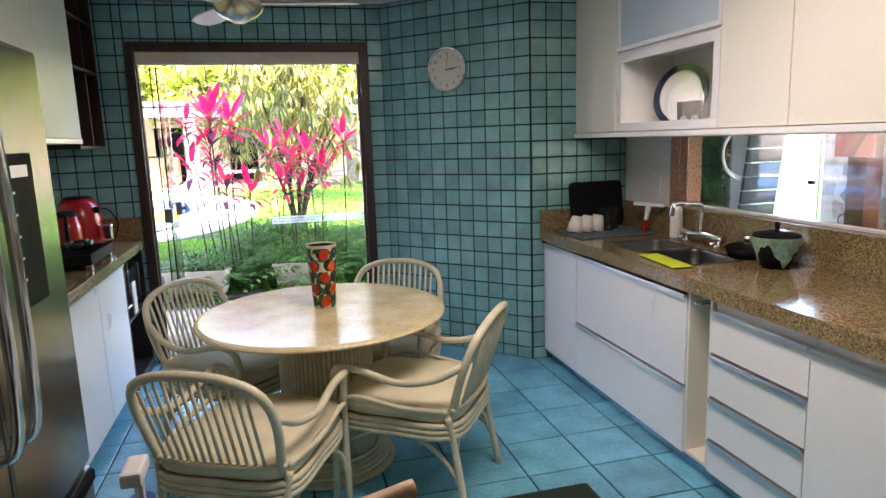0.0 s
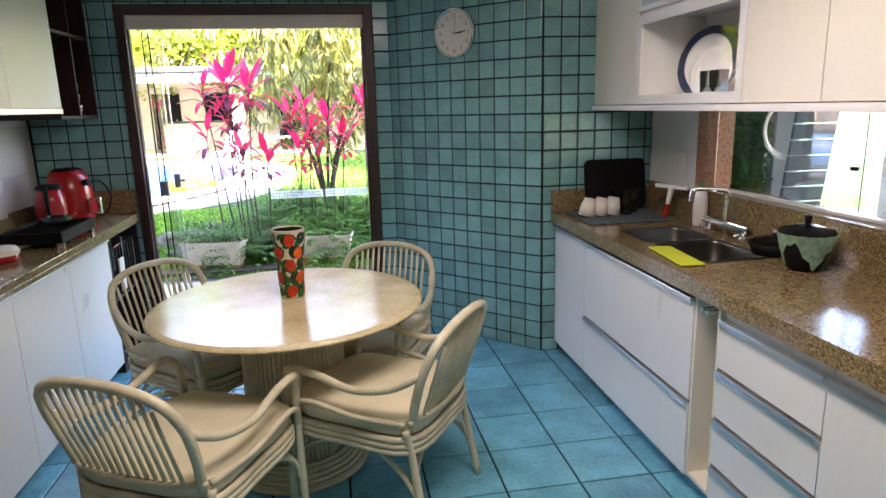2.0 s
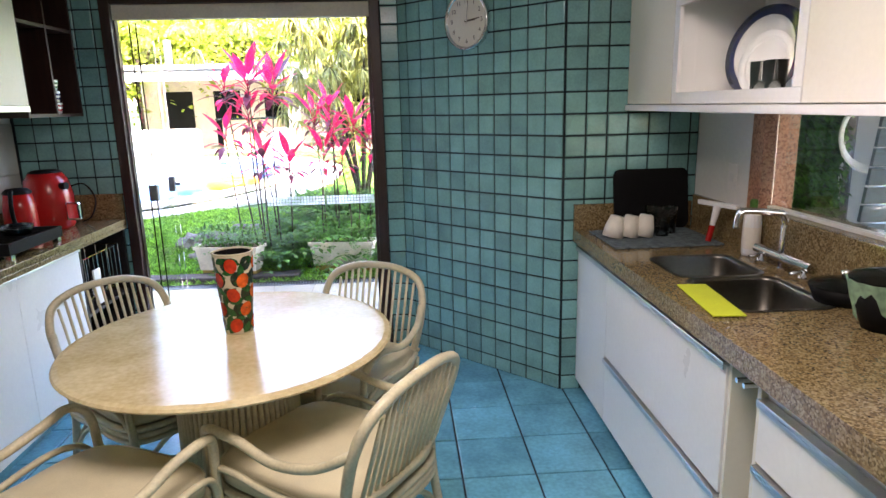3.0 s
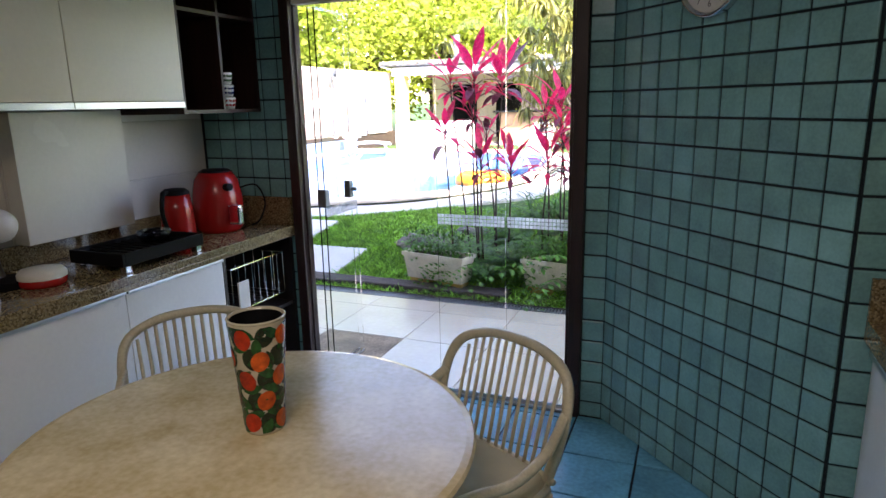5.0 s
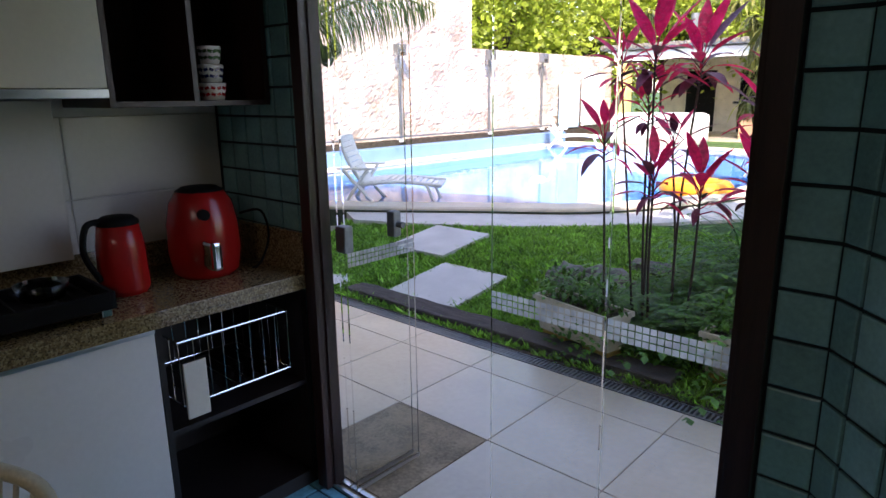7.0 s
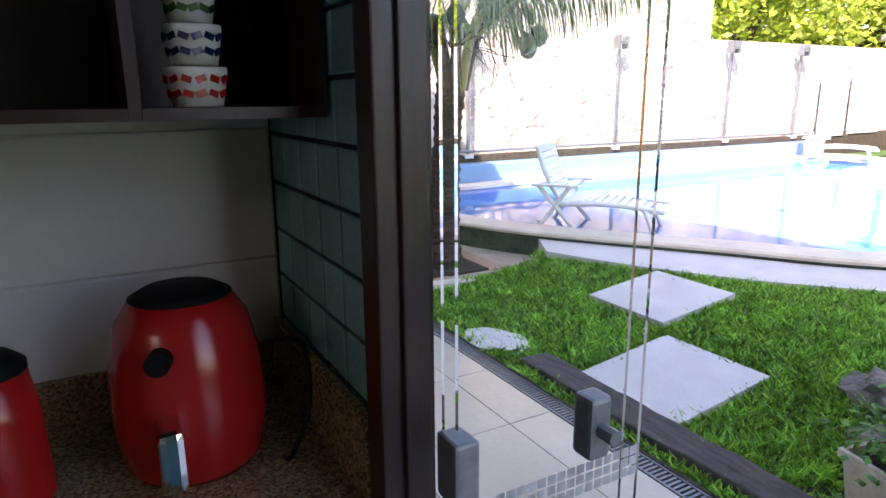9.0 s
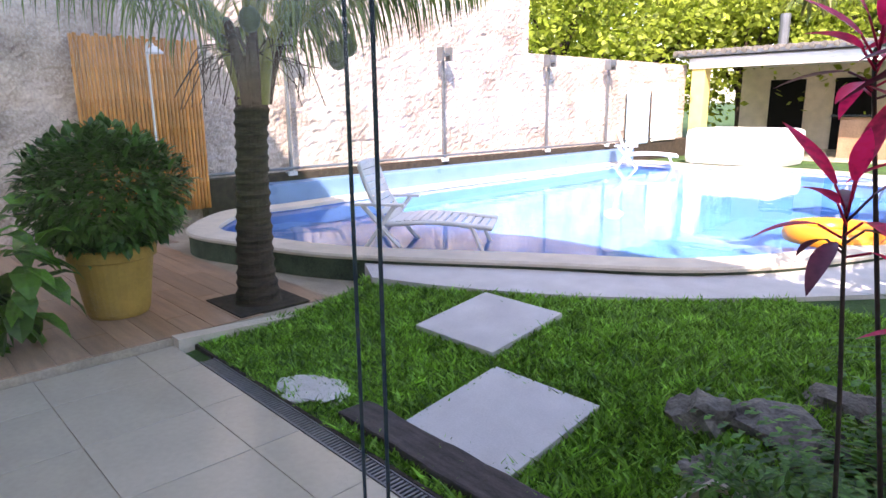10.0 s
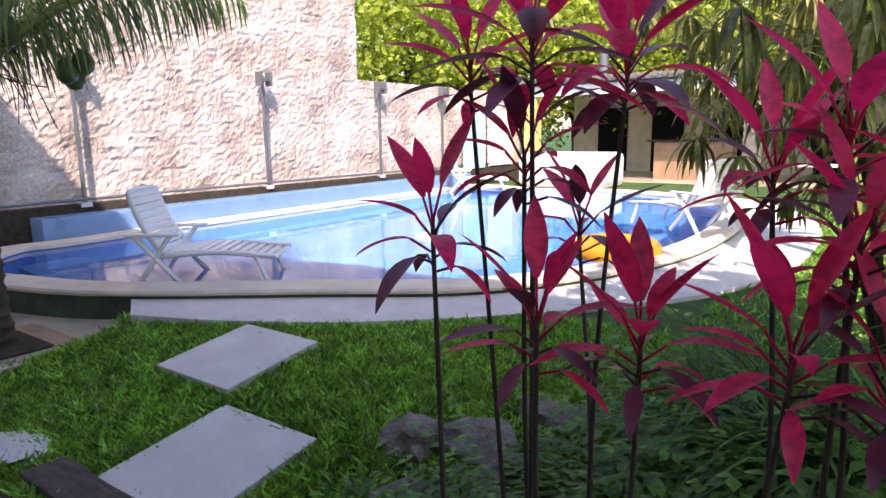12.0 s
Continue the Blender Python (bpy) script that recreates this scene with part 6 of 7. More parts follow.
for i in range(3):
    cp = thing("white_bowl", lathe(BM(), [(0, 0), (0.03, 0), (0.045, 0.05), (0.05, 0.10), (0.046, 0.10), (0.04, 0.05), (0.026, 0.006), (0, 0.006)], 24), M_DIAL, "cream plastic cup upside down on the mat", "cup", "cups drying", smooth=True)
    cp.matrix_world = pose(1.80 + 0.072 * i, 3.62, 1.013, 180, 11, 0)
for x, y in ((2.02, 3.62), (2.08, 3.68), (2.0, 3.7)):
    gl = thing("drinking_glass", lathe(BM(), [(0, 0), (0.03, 0), (0.036, 0.13), (0.034, 0.13), (0.028, 0.006), (0, 0.006)], 24), M_GLASS, "clear drinking glass drying on the mat", "glass", "glasses", smooth=True)
    gl.matrix_world = Matrix.Translation((x, y, 0.911))
sq = empty("squeegee", "white squeegee with a red handle", "squeegee")
sq.matrix_world = pose(2.17, 3.46, 0.911, 0, 0, 20)
part("handle", tube(BM(), [(0, 0, 0.0), (0.02, 0, 0.07)], 0.013, 8), M_REDPL, sq, "red grip")
part("neck", tube(BM(), [(0.02, 0, 0.07), (0.045, 0, 0.16)], 0.011, 8, taper=0.018), M_WPLASTIC, sq)
part("blade", box(BM(), 0.035, 0.06, -0.11, 0.11, 0.155, 0.175, 0.003), M_WPLASTIC, sq)
bt = empty("detergent_bottle", "white detergent bottle with dark green cap", "bottle", at=(2.235, 3.22, 0.901))
part("bottle", lathe(BM(), [(0, 0), (0.033, 0), (0.036, 0.01), (0.036, 0.15), (0.03, 0.18), (0.014, 0.195), (0, 0.195)], 24), M_WPLASTIC, bt, smooth=True)
part("cap", lathe(BM(), [(0, 0.235), (0.012, 0.235), (0.016, 0.225), (0.016, 0.196), (0, 0.196)], 16), M_HEDGE, bt, "dark green cap", smooth=True)
part("label", lathe(BM(), [(0.0364, 0.03), (0.0366, 0.031), (0.0366, 0.12), (0.0364, 0.121)], 24), M_DIAL, bt, smooth=True)
fc = empty("faucet", "chrome bridge mixer tap with a square bent spout", "faucet", at=(2.205, 2.93, 0.901))
part("spout", tube(BM(), spline([(0, 0.02, 0.0), (0, 0.02, 0.10), (0, 0.02, 0.19), (-0.01, 0.02, 0.215), (-0.03, 0.02, 0.225), (-0.15, 0.03, 0.235), (-0.175, 0.03, 0.22), (-0.18, 0.03, 0.17)], 5), 0.013, 12), M_CHROME, fc, smooth=True)
part("bridge", rod(BM(), (0, -0.16, 0.055), (0, 0.19, 0.055), 0.019, None, 16), M_CHROME, fc)
for y in (-0.12, 0.15):
    part("valve", lathe(BM(), [(0, 0), (0.024, 0), (0.02, 0.02), (0.014, 0.03), (0.014, 0.05), (0, 0.05)], 18, (0, y, 0)), M_CHROME, fc, smooth=True)
    part("lever", tube(BM(), [(0, y, 0.035), (-0.055, y - 0.005, 0.03)], 0.008, 8), M_CHROME, fc, smooth=True)
ct = thing("sponge_cloth", box(BM(), -0.05, 0.05, -0.17, 0.17, 0, 0.005, 0.002), M_YELLOW, "lime yellow sponge cloth at the sink's edge", "cloth")
ct.matrix_world = pose(1.775, 2.64, 0.9045, 0, 0, -6)
pn = empty("frying_pan", "black pan with a glass lid by the tap", "pan", at=(2.19, 2.58, 0.901))
part("pan_body", lathe(BM(), [(0, 0), (0.085, 0), (0.105, 0.05), (0.10, 0.05), (0.08, 0.006), (0, 0.006)], 32), M_BLACK, pn, smooth=True)
part("lid", lathe(BM(), [(0.104, 0.052), (0.08, 0.066), (0.04, 0.075), (0, 0.077)], 32), M_GLASS, pn, "glass lid", smooth=True)
part("knob", lathe(BM(), [(0, 0.105), (0.016, 0.10), (0.012, 0.078), (0, 0.078)], 16), M_CHROME, pn, smooth=True)
M_BAG = leaf_mat("green_plastic_bag", (0.26, 0.50, 0.31), (0.45, 0.66, 0.48), 0.25, 0.5)
wb = empty("waste_bin", "small black countertop bin lined with a green bag", "bin", at=(2.13, 2.33, 0.901))
part("bin", lathe(BM(), [(0, 0), (0.056, 0), (0.098, 0.14), (0.093, 0.14), (0.052, 0.006), (0, 0.006)], 28), M_BLACK, wb, smooth=True)
bm = BM()
seg = 40
rng = random.Random(12)
dep = [0.035 + 0.09 * (0.5 + 0.5 * math.sin(i / seg * 6.283 * 3 + 0.6)) + rng.uniform(-0.012, 0.012) for i in range(seg)]
ra = []
for k in range(5):
    row = []
    for i in range(seg):
        a = 6.283 * i / seg
        z = 0.143 - dep[i] * k / 4
        r = 0.1005 - 0.040 * (0.143 - z) / 0.14 + 0.004 * math.sin(i * 2.2 + k) + 0.003
        row.append(bm.verts.new((r * math.cos(a), r * math.sin(a), z)))
    ra.append(row)
for r0, r1 in zip(ra, ra[1:]):
    for i in range(seg):
        bm.faces.new((r0[i], r0[(i + 1) % seg], r1[(i + 1) % seg], r1[i]))
part("liner_bag", bm, M_BAG, wb, "crumpled translucent green bag", smooth=True)
part("lid", lathe(BM(), [(0.10, 0.146), (0.09, 0.158), (0.03, 0.172), (0, 0.173)], 28), M_GLASS, wb, "clear domed lid", smooth=True)
part("knob", lathe(BM(), [(0, 0.21), (0.014, 0.205), (0.010, 0.173), (0, 0.173)], 14), M_BLACK, wb, smooth=True)
so = empty("wall_socket", "white switch plate on the wall beside the hatch", "switch")
part("plate", box(BM(), WALL_R - 0.008, WALL_R - 0.001, 3.50, 3.575, 1.13, 1.25, 0.003), M_WHITE, so)
part("rocker", box(BM(), WALL_R - 0.012, WALL_R - 0.0085, 3.522, 3.552, 1.17, 1.21, 0.002), M_WPLASTIC, so)
ck = empty("cooktop", "steel-framed black glass cooktop in the worktop", "cooktop")
part("glass", box(BM(), 1.76, 2.2, 0.75, 1.40, 0.9015, 0.908, 0.002), M_BLKSTONE, ck)
part("trim", box(BM(), 1.74, 1.76, 0.74, 1.41, 0.9015, 0.914, 0.003), M_ALU, ck)

# left counter: air fryer, kettle, grill, coffee maker
af = empty("air_fryer", "glossy red rounded air fryer on the worktop", "air fryer", at=(-1.25, 4.50, 0.901))
bm = lathe(BM(), [(0, 0), (0.11, 0), (0.124, 0.02), (0.134, 0.10), (0.130, 0.2), (0.113, 0.28), (0.085, 0.322), (0.0, 0.332)], 40)
part("body", bm, M_REDPL, af, "glossy red shell", smooth=True)
part("top_panel", lathe(BM(), [(0, 0.338), (0.065, 0.334), (0.088, 0.321), (0.084, 0.316)], 32), M_BLACK, af, "black top panel", smooth=True)
part("knob", rod(BM(), (0.105, -0.05, 0.245), (0.140, -0.06, 0.248), 0.02, None, 18), M_BLACK, af)
part("basket_handle", box(BM(), 0.12, 0.20, -0.075, -0.035, 0.05, 0.155, 0.012), M_CHROME, af, "grey basket handle")
part("cable", tube(BM(), spline([(0.05, 0.13, 0.22), (0.12, 0.18, 0.23), (0.18, 0.17, 0.14), (0.16, 0.14, 0.04), (0.10, 0.14, 0.006)], 5), 0.005, 6), M_BLACK, af, smooth=True)
kt = empty("electric_kettle", "dark red electric kettle with black handle", "kettle", at=(-1.24, 4.19, 0.901))
part("body", lathe(BM(), [(0, 0), (0.078, 0), (0.084, 0.02), (0.078, 0.17), (0.066, 0.245), (0, 0.25)], 32), M_REDPL, kt, smooth=True)
part("lid", lathe(BM(), [(0, 0.272), (0.05, 0.267), (0.069, 0.25), (0.069, 0.24)], 28), M_BLACK, kt, smooth=True)
part("handle", tube(BM(), spline([(0.0, -0.05, 0.255), (0.03, -0.11, 0.25), (0.035, -0.128, 0.16), (0.02, -0.083, 0.06)], 5), 0.011, 8), M_BLACK, kt, smooth=True)
gr = empty("table_grill", "black electric tray grill on silver feet", "grill", at=(-1.12, 3.83, 0.901))
for x0, x1, y0_, y1_ in ((-0.15, 0.15, -0.23, -0.215), (-0.15, 0.15, 0.215, 0.23), (-0.15, -0.135, -0.215, 0.215), (0.135, 0.15, -0.215, 0.215)):
    part("tray_side", box(BM(), x0, x1, y0_, y1_, 0.03, 0.085, 0.003), M_BLACK, gr)
part("tray_bottom", box(BM(), -0.135, 0.135, -0.215, 0.215, 0.03, 0.04), M_BLACK, gr)
for x in (-0.13, 0.13):
    for y in (-0.2, 0.2):
        part("foot", box(BM(), x - 0.016, x + 0.016, y - 0.016, y + 0.016, 0.0, 0.04, 0.004), M_CHROME, gr)
for k in range(10):
    part("bar", rod(BM(), (-0.13, -0.18 + k * 0.04, 0.07), (0.13, -0.18 + k * 0.04, 0.07), 0.004, None, 6), M_BLACK, gr)
dsh = thing("glass_dish", lathe(BM(), [(0, 0), (0.06, 0), (0.075, 0.045), (0.072, 0.045), (0.056, 0.006), (0, 0.006)], 28), M_GLASS, "round clear glass dish standing on the grill", "dish", smooth=True)
dsh.matrix_world = Matrix.Translation((-1.10, 3.90, 0.978))
cm = empty("coffee_machine", "black and red capsule coffee machine with white head", "coffee machine", at=(-1.33, 3.32, 0.901))
part("stand", tube(BM(), spline([(-0.02, 0, 0.0), (-0.05, 0, 0.12), (-0.02, 0, 0.24), (0.03, 0, 0.27)], 5), 0.055, 14, taper=0.045), M_DARKWOOD, cm, smooth=True)
part("head", blob(BM(), (0.07, 0, 0.24), (0.075, 0.065, 0.065), 1, 0.02, 3), M_WPLASTIC, cm, "white rounded brew head", smooth=True)
part("base", lathe(BM(), [(0, 0), (0.09, 0), (0.09, 0.03), (0, 0.03)], 28, (0.05, 0, 0)), M_BLACK, cm)
cn = empty("red_saucepan", "small red and cream enamel saucepan", "saucepan", at=(-1.17, 3.40, 0.901))
part("pan_body", lathe(BM(), [(0, 0), (0.08, 0), (0.085, 0.01), (0.085, 0.045), (0.08, 0.045), (0, 0.04)], 28), M_REDPL, cn, smooth=True)
part("band", lathe(BM(), [(0.0855, 0.03), (0.0865, 0.046), (0.075, 0.062), (0, 0.063)], 28), M_DIAL, cn, smooth=True)
mk = empty("moka_pot", "polished steel moka pot on the worktop", "moka pot", at=(-1.2, 3.20, 0.901))
part("pot_body", lathe(BM(), [(0, 0), (0.045, 0), (0.036, 0.05), (0.045, 0.10), (0.03, 0.115), (0.0, 0.125)], 10), M_CHROME, mk)
part("handle", tube(BM(), spline([(0.04, 0, 0.10), (0.075, 0, 0.10), (0.07, 0, 0.05)], 4), 0.008, 6), M_BLACK, mk, smooth=True)
col = thing("wall_pillar", box(BM(), WALL_L + 0.012, -1.43, 3.55, 4.10, 1.002, 1.555, 0.003), M_WTILE, "shallow white tiled pillar on the wall", "pillar", kind="structure")
# cups on the dark shelf
for i, (z, c) in enumerate(((1.549, M_REDPL), (1.612, M_NAVY), (1.675, M_HEDGE))):
    cu = empty("stacked_cup", "patterned ceramic cup with banded stripes on the shelf", "cup", "cups on the shelf", at=(-1.17, 4.55, z))
    r = 0.048 - 0.004 * i
    part("body", lathe(BM(), [(0, 0), (r * 0.8, 0), (r, 0.05), (r, 0.06), (r * 0.93, 0.06), (r * 0.75, 0.006), (0, 0.006)], 24), M_DIAL, cu, smooth=True)
    for zz in (0.02, 0.042):
        bm = BM()
        for q in range(14):
            a = 6.283 * q / 14
            rr = r * (0.8 + 0.2 * zz / 0.05) + 0.001
            box(bm, -0.001, 0.001, -0.0075, 0.0075, -0.005, 0.005, 0, Matrix.Translation((rr * math.cos(a), rr * math.sin(a), zz)) @ pose(0, 0, 0, 20 * (-1) ** q, 0, math.degrees(a)))
        part("pattern_band", bm, c, cu)["kind"] = "stuff"
tb = thing("tea_towel", box(BM(), -0.935, -0.925, 4.22, 4.30, 0.50, 0.70, 0.003), M_DIAL, "folded cream cloth hanging over the wire basket", "towel")

# ---- beyond the serving hatch ----
hw = empty("serving_window", "granite framed serving hatch with sliding glass", "window", kind="structure")
part("frame_side", box(BM(), WALL_R - 0.004, WALL_R + 0.15, H1 - 0.09, H1 + 0.001, HZ0 + 0.001, HZ1 - 0.001), M_REDGRANITE, hw, "red granite reveal")
part("sill", box(BM(), WALL_R - 0.028, WALL_R + 0.17, H0, H1 - 0.091, HZ0 - 0.004, HZ0 + 0.008, 0.003), M_GRANITE, hw, "granite sill")
part("sill_track", box(BM(), WALL_R + 0.035, WALL_R + 0.075, H0, H1 - 0.091, HZ0 + 0.0085, HZ0 + 0.022, 0.002), M_WHITE, hw, "white sliding track")
for a, b, d in ((2.35, 3.30, 0.046), (1.55, 2.38, 0.060)):
    p = part("pane", box(BM(), WALL_R + d, WALL_R + d + 0.006, a, b, HZ0 + 0.0225, HZ1 - 0.002), M_GLASS, hw)
    p.visible_shadow = False
part("latch", box(BM(), WALL_R + 0.035, WALL_R + 0.049, 2.37, 2.40, 1.26, 1.275, 0.003), M_BLACK, hw)
thing("side_yard_floor", box(BM(), 2.46, 9.0, -2.3, 4.05, -0.1, -0.01), M_PATIO, "beige tiled side yard floor beyond the hatch", "floor", kind="structure")
rng = random.Random(3)
# green wall: built along the far end of the side yard
mat_slat = mat("blue_grey_slat", (0.16, 0.20, 0.23), 0.4, vary=0.15)
hg = empty("green_wall", "dense green leaf panel on the yard wall", "hedge")
bm = BM()
for i in range(3600):
    leaf(bm, (rng.uniform(2.48, 3.16), 4.0 + rng.uniform(-0.06, 0.02), rng.uniform(0.7, 1.9)), (rng.uniform(-1, 1), -0.8, rng.uniform(-0.9, 0.6)), 0.05, 0.03, 0.5, 0.2, 2)
part("foliage", bm, M_HEDGE, hg)["kind"] = "stuff"
# dark sheet added behind the sparse leaves, its colour standing for shade between them
part("backing", box(BM(), 2.475, 3.17, 4.03, 4.06, 0, 2.4), M_MOSS_SHADE, hg)
sl = empty("slatted_panel", "blue-grey slatted screen in the side yard", "screen", at=(3.33, 3.98, 0))
for i in range(16):
    part("slat", box(BM(), -0.15, 0.14, -0.012, 0.012, 0.5 + i * 0.1, 0.59 + i * 0.1, 0.003, pose(0, 0, 0, 8, 0, 0)), mat_slat, sl)
part("post", box(BM(), -0.155, -0.145, -0.03, 0.03, 0, 2.3), M_METAL, sl)
hs = empty("hose", "coiled pale garden hose hung on the screen", "hose", at=(3.22, 3.9, 1.35))
for k in range(4):
    part("coil", tube(BM(), [((0.17 + 0.012 * k) * math.cos(a), -0.03 - 0.012 * k, (0.17 + 0.01 * k) * math.sin(a)) for a in (6.283 * i / 36 for i in range(36))], 0.008, 6, True), M_WPLASTIC, hs, smooth=True)
# patterned tile wall with a dark red post and an orange towel
M_PATT = speckle("patterned_tile", [(0.2, (0.62, 0.55, 0.5)), (0.5, (0.66, 0.6, 0.55)), (0.62, (0.42, 0.32, 0.28)), (0.8, (0.68, 0.62, 0.57))], 9, 0.3, big=14)
pw = empty("patterned_wall", "wall of beige and brown patterned cement tiles", "wall", at=(3.95, 2.0, 0), kind="structure")
part("backing", box(BM(), 0.0, 0.1, -4.0, 1.9, 0, 2.6), M_PATT, pw)
for i in range(16):
    for j in range(7):
        y, z = -1.1 + i * 0.18, 0.75 + j * 0.18
        bm = BM()
        if (i + j) % 3 == 0:
            tube(bm, [(-0.002, y + 0.09 + 0.05 * math.cos(a), z + 0.09 + 0.05 * math.sin(a)) for a in (6.283 * q / 16 for q in range(16))], 0.006, 4, True)
        else:
            box(bm, -0.003, -0.001, -0.035, 0.035, -0.035, 0.035, 0, Matrix.Translation((0, y + 0.09, z + 0.09)) @ pose(0, 0, 0, 45 if (i + j) % 3 == 1 else 0, 0, 0))
        part("tile_motif", bm, M_REDGRANITE if (i * 3 + j) % 2 else M_METAL, pw)
thing("wooden_post", box(BM(), 3.55, 3.68, 3.18, 3.32, -0.01, 2.6, 0.006), mat("reddish_wood", (0.20, 0.06, 0.03), 0.5, vary=0.3, stretch=(8, 8, 1)), "dark red wooden post in the side yard", "post")
M_TOWEL = mat("coral_towel", (0.72, 0.12, 0.07), 0.9, vary=0.15, grain=200, bump=0.4)
bm = box(BM(), -0.015, 0.015, -0.12, 0.12, -0.4, 0.0, 0.008)
bmesh.ops.subdivide_edges(bm, edges=bm.edges[:], cuts=5)
for v in bm.verts:
    v.co.x += 0.02 * math.sin(v.co.y * 45)
tw = thing("coral_towel", bm, M_TOWEL, "coral red towel hanging on a wooden post", "towel")
tw.matrix_world = Matrix.Translation((3.52, 3.25, 1.72))
# unseen slab added to keep sky light out of the side yard
thing("side_yard_shade_slab", box(BM(), 2.46, 7.98, -2.35, 4.05, 2.61, 2.70), M_PLASTER, "white slab added over the side yard to dim the hatch light", "roof", kind="structure")
thing("side_yard_wall", box(BM(), 8.0, 8.2, -2.4, 4.05, 0, 3.0), M_PLASTER, "white far wall of the side yard", "wall", kind="structure")


# ---- pieces of walls and floors ----
def tile_mesh(name, w, h, d, bevel, material):
    """A tile w by h in x and z, d proud towards -y, with soft edges."""
    me = bpy.data.meshes.new(name)
    b = bevel
    v = []
    for y, k in ((0, 0), (-d + b * 0.5, 0), (-d, b)):
        v += [(k, y, k), (w - k, y, k), (w - k, y, h - k), (k, y, h - k)]
    f = [(8, 9, 10, 11)]
    for s in (0, 4):
        for i in range(4):
            f.append((s + i, s + (i + 1) % 4, s + 4 + (i + 1) % 4, s + 4 + i))
    me.from_pydata(v, [], f)
    me.materials.append(material)
    return me


P, ROW0 = 0.108, -0.027           # tile pitch and the first row's start
TILES = {}


def lay_tile(parent, w, h, m, material=M_TILE, base=None):
    key = (round(w, 3), round(h, 3), material.name)
    if key not in TILES:
        TILES[key] = tile_mesh("tile", w, h, 0.008, 0.004, material)
    ob = new("tile", TILES[key])
    ob.parent = parent
    ob.matrix_parent_inverse = parent.matrix_world.inverted()
    ob.matrix_basis = m
    return ob


def tile_wall(parent, x0, y0, turn, length, zs, off=0.0, pitch=P):
    """Rows of square tiles from (x0, y0) along the direction turn (degrees about z)."""
    g = 0.009
    edges = []
    c = off
    while c < length - 0.012:
        a, b = max(c, 0), min(c + pitch, length)
        if b - a > 0.02:
            edges.append((a, b))
        c += pitch
    for z0, z1 in zs:
        z = z0
        r = math.floor((z0 - ROW0 + 1e-6) / P)
        while True:
            a, b = max(ROW0 + r * P, z0), min(ROW0 + (r + 1) * P, z1)
            if a >= z1 - 0.01:
                break
            if b - a > 0.015:
                for ea, eb in edges:
                    m = pose(x0, y0, 0, 0, 0, turn) @ Matrix.Translation((ea + g / 2, 0, a + g / 2))
                    m = m @ pose(0, 0, 0, random.uniform(-0.5, 0.5), 0, random.uniform(-0.5, 0.5))
                    lay_tile(parent, eb - ea - g, b - a - g, m)
            r += 1


tile_wall(WALL_N, WALL_L, WALL_B + 0.006, 0, DOOR_L - WALL_L, [(0, CEIL)], off=0.01)
tile_wall(WALL_N, DOOR_L, WALL_B + 0.006, 0, DOOR_R - DOOR_L, [(DOOR_T, CEIL)])
tile_wall(WALL_N, DOOR_R, WALL_B + 0.006, 0, 0.80 - DOOR_R, [(0, CEIL)], pitch=0.11)
tile_wall(WALL_O, 0.80, 4.756, -45.97, 1.168, [(0, CEIL)], off=-0.0343, pitch=0.1093)
tile_wall(WALL_C, 1.615, 3.916, 0, WALL_R - 1.615, [(0, CEIL)])

# large white tiles behind the cooktop
for i in range(4):
    for j in range(2):
        lay_tile(WALL_W, 0.597, 0.297, Matrix.Translation((WALL_L - 0.006, 2.35 + i * 0.6, 0.9 + j * 0.3)) @ pose(0, 0, 0, 0, 0, 90), M_WTILE)

# floor tiles
F = 0.316
FLOOR_OB = bpy.data.objects["floor"]


def floor_tile(parent, x0, x1, y0, y1, z, material, gap=0.006):
    return lay_tile(parent, x1 - x0 - gap, y1 - y0 - gap, Matrix.Translation((x0 + gap / 2, y0 + gap / 2, z)) @ pose(0, 0, 0, -90, 0, 0), material)


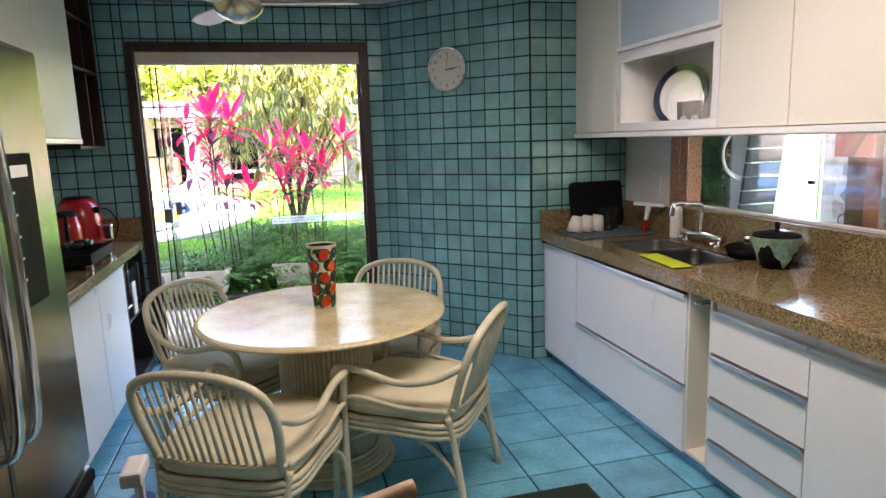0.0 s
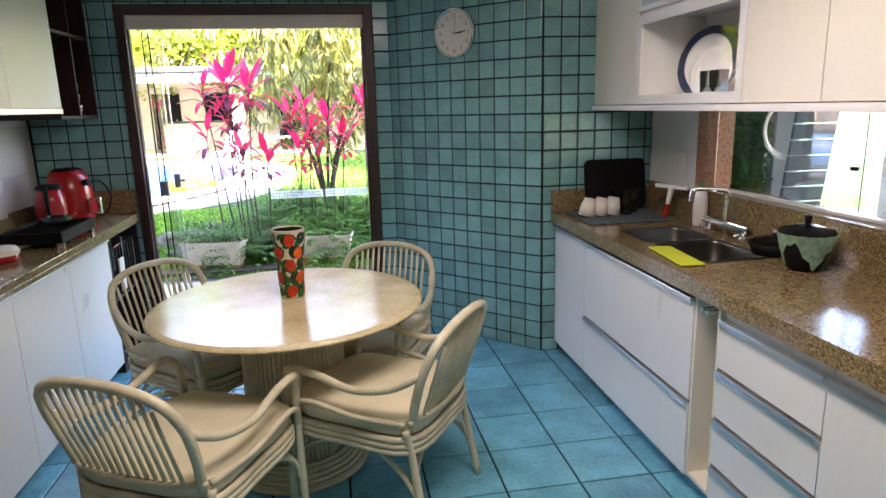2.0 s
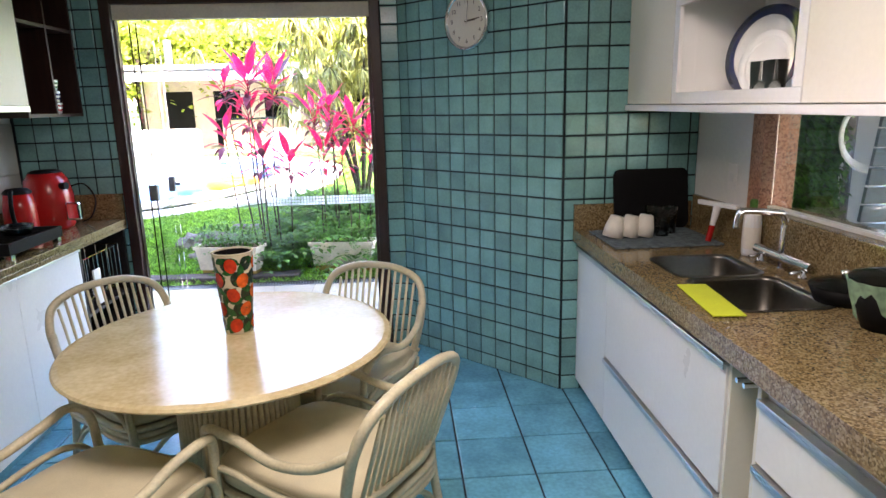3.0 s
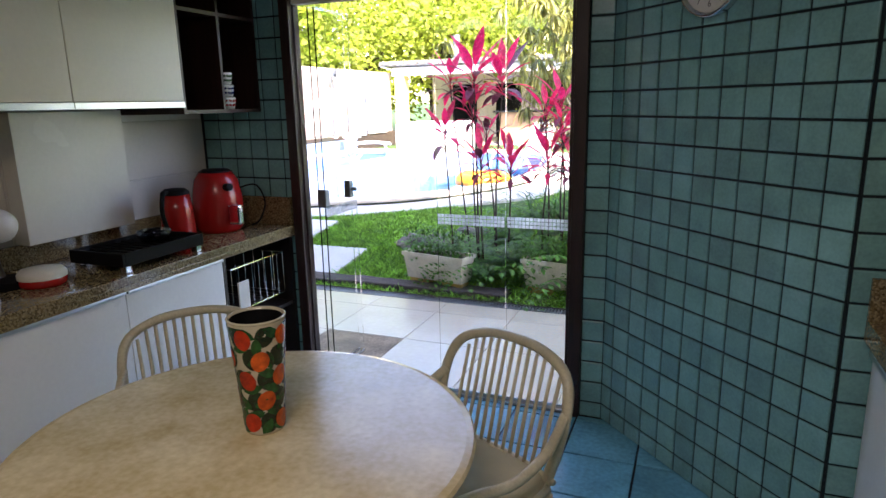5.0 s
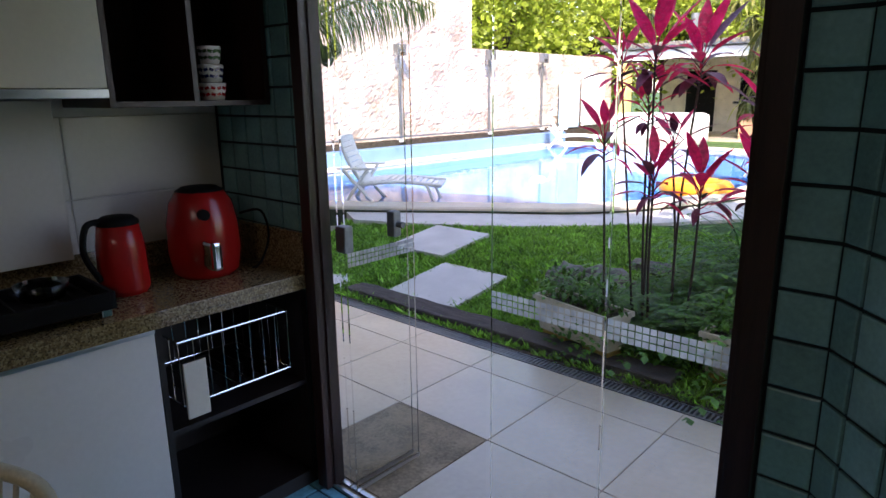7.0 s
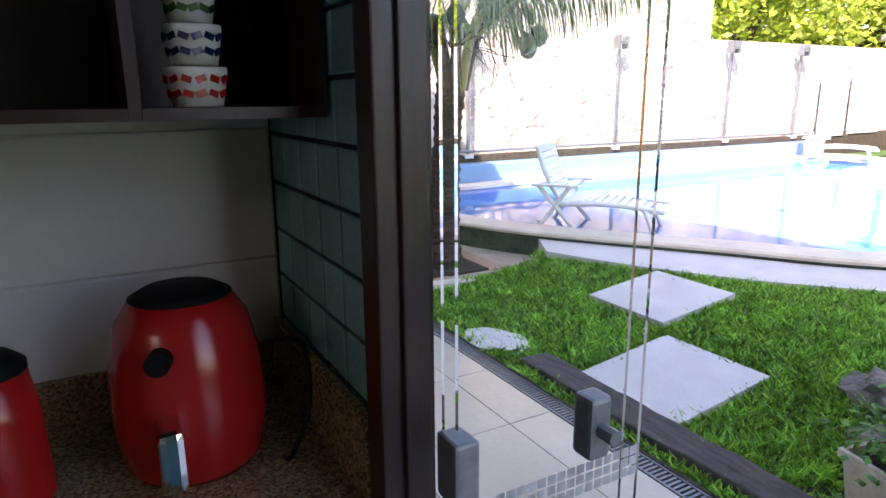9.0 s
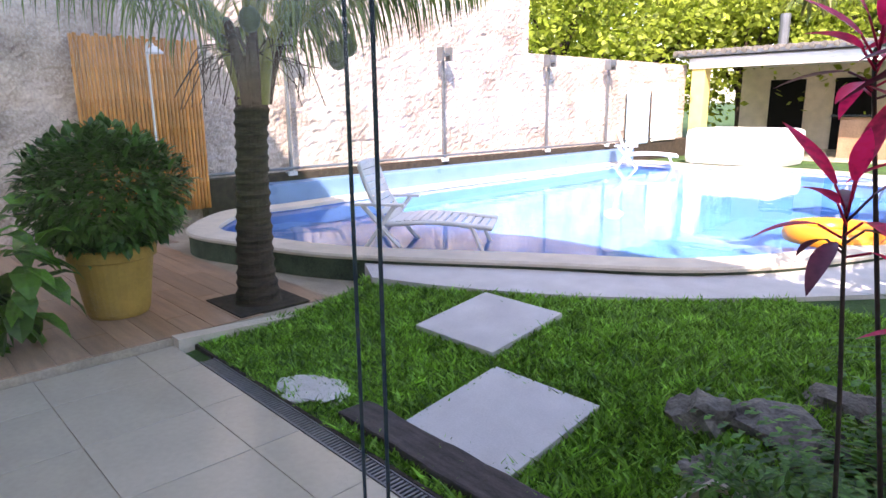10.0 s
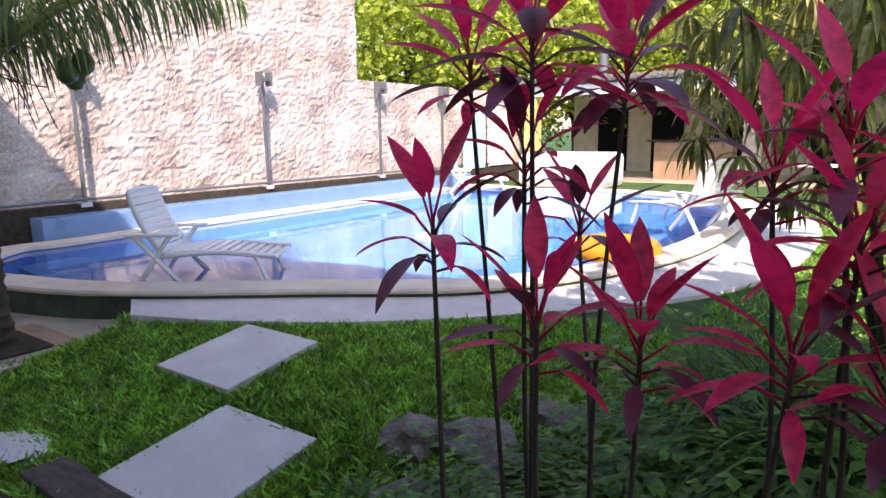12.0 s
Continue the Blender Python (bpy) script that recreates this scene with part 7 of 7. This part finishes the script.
i0 = -9
for i in range(i0, 4):
    x0, x1 = 1.315 + i * F, 1.315 + (i + 1) * F
    x0, x1 = max(x0, WALL_L), min(x1, WALL_R)
    if x1 - x0 < 0.03:
        continue
    for j in range(-12, 4):
        y0, y1 = 3.75 + j * F, 3.75 + (j + 1) * F
        y1 = min(y1, WALL_B)
        if y1 < WALL_S or y1 - y0 < 0.03 or (x0 > 1.5 and y0 > 4.0) or (x0 + y0 > 5.75):
            continue
        ob = floor_tile(FLOOR_OB, x0, x1, y0, y1, -0.008, M_FLOOR, 0.009)

# patio tiles; one corner by the door is left as bare screed
PATIO = bpy.data.objects["patio_bed"]
T = 0.59
for i in range(-8, 12):
    x0 = -0.03 + i * T
    x1 = x0 + T
    for y0, y1 in ((4.83, 5.455), (5.455, 6.04), (6.04, PATIO_Y - 0.005)):
        if x0 < -4.62:
            x0 = -4.62
        if x1 - x0 < 0.03 or (y1 < 5.5 and -1.3 < x0 < -0.65):
            continue
        if x0 > 3.5:
            continue
        floor_tile(PATIO, x0, x1, y0, y1, -0.012, M_PATIO, 0.004)

# deck planks
DECK = bpy.data.objects["deck_bed"]
PLANKS = {}
for j in range(14):
    y0 = 4.8 + j * 0.2
    for i in range(5):
        x1 = -4.66 - i * 1.2 + (j % 3) * 0.4
        x0 = x1 - 1.2
        x1 = min(x1, -4.66)
        if j >= 8 and x1 > -4.6:
            x1 = -4.6
        y1 = y0 + 0.2
        if x1 - x0 < 0.1 or inside((x0 + x1) / 2, y1, outer) or inside(x0, y1, outer) or inside(x1, y1, outer):
            continue
        if y0 > 6.9 and y0 < 7.3 and x0 < -4.6 and x1 > -4.9:
            x1 = -5.3
            if x1 - x0 < 0.1:
                continue
        floor_tile(DECK, x0, x1, y0, y1, 0.04, M_DECK, 0.004)
thing("palm_soil", box(BM(), -5.3, -4.68, 6.82, 7.42, 0.0, 0.058), M_SOIL, "square of dark soil round the palm trunk", "soil", kind="structure")
thing("deck_border", slab(BM(), [(-4.42, 7.84), (-4.66, 6.30), (-4.54, 6.30), (-4.32, 7.82)], -0.1, 0.056), M_COPING, "pale border strip between deck and lawn", "border", kind="structure")
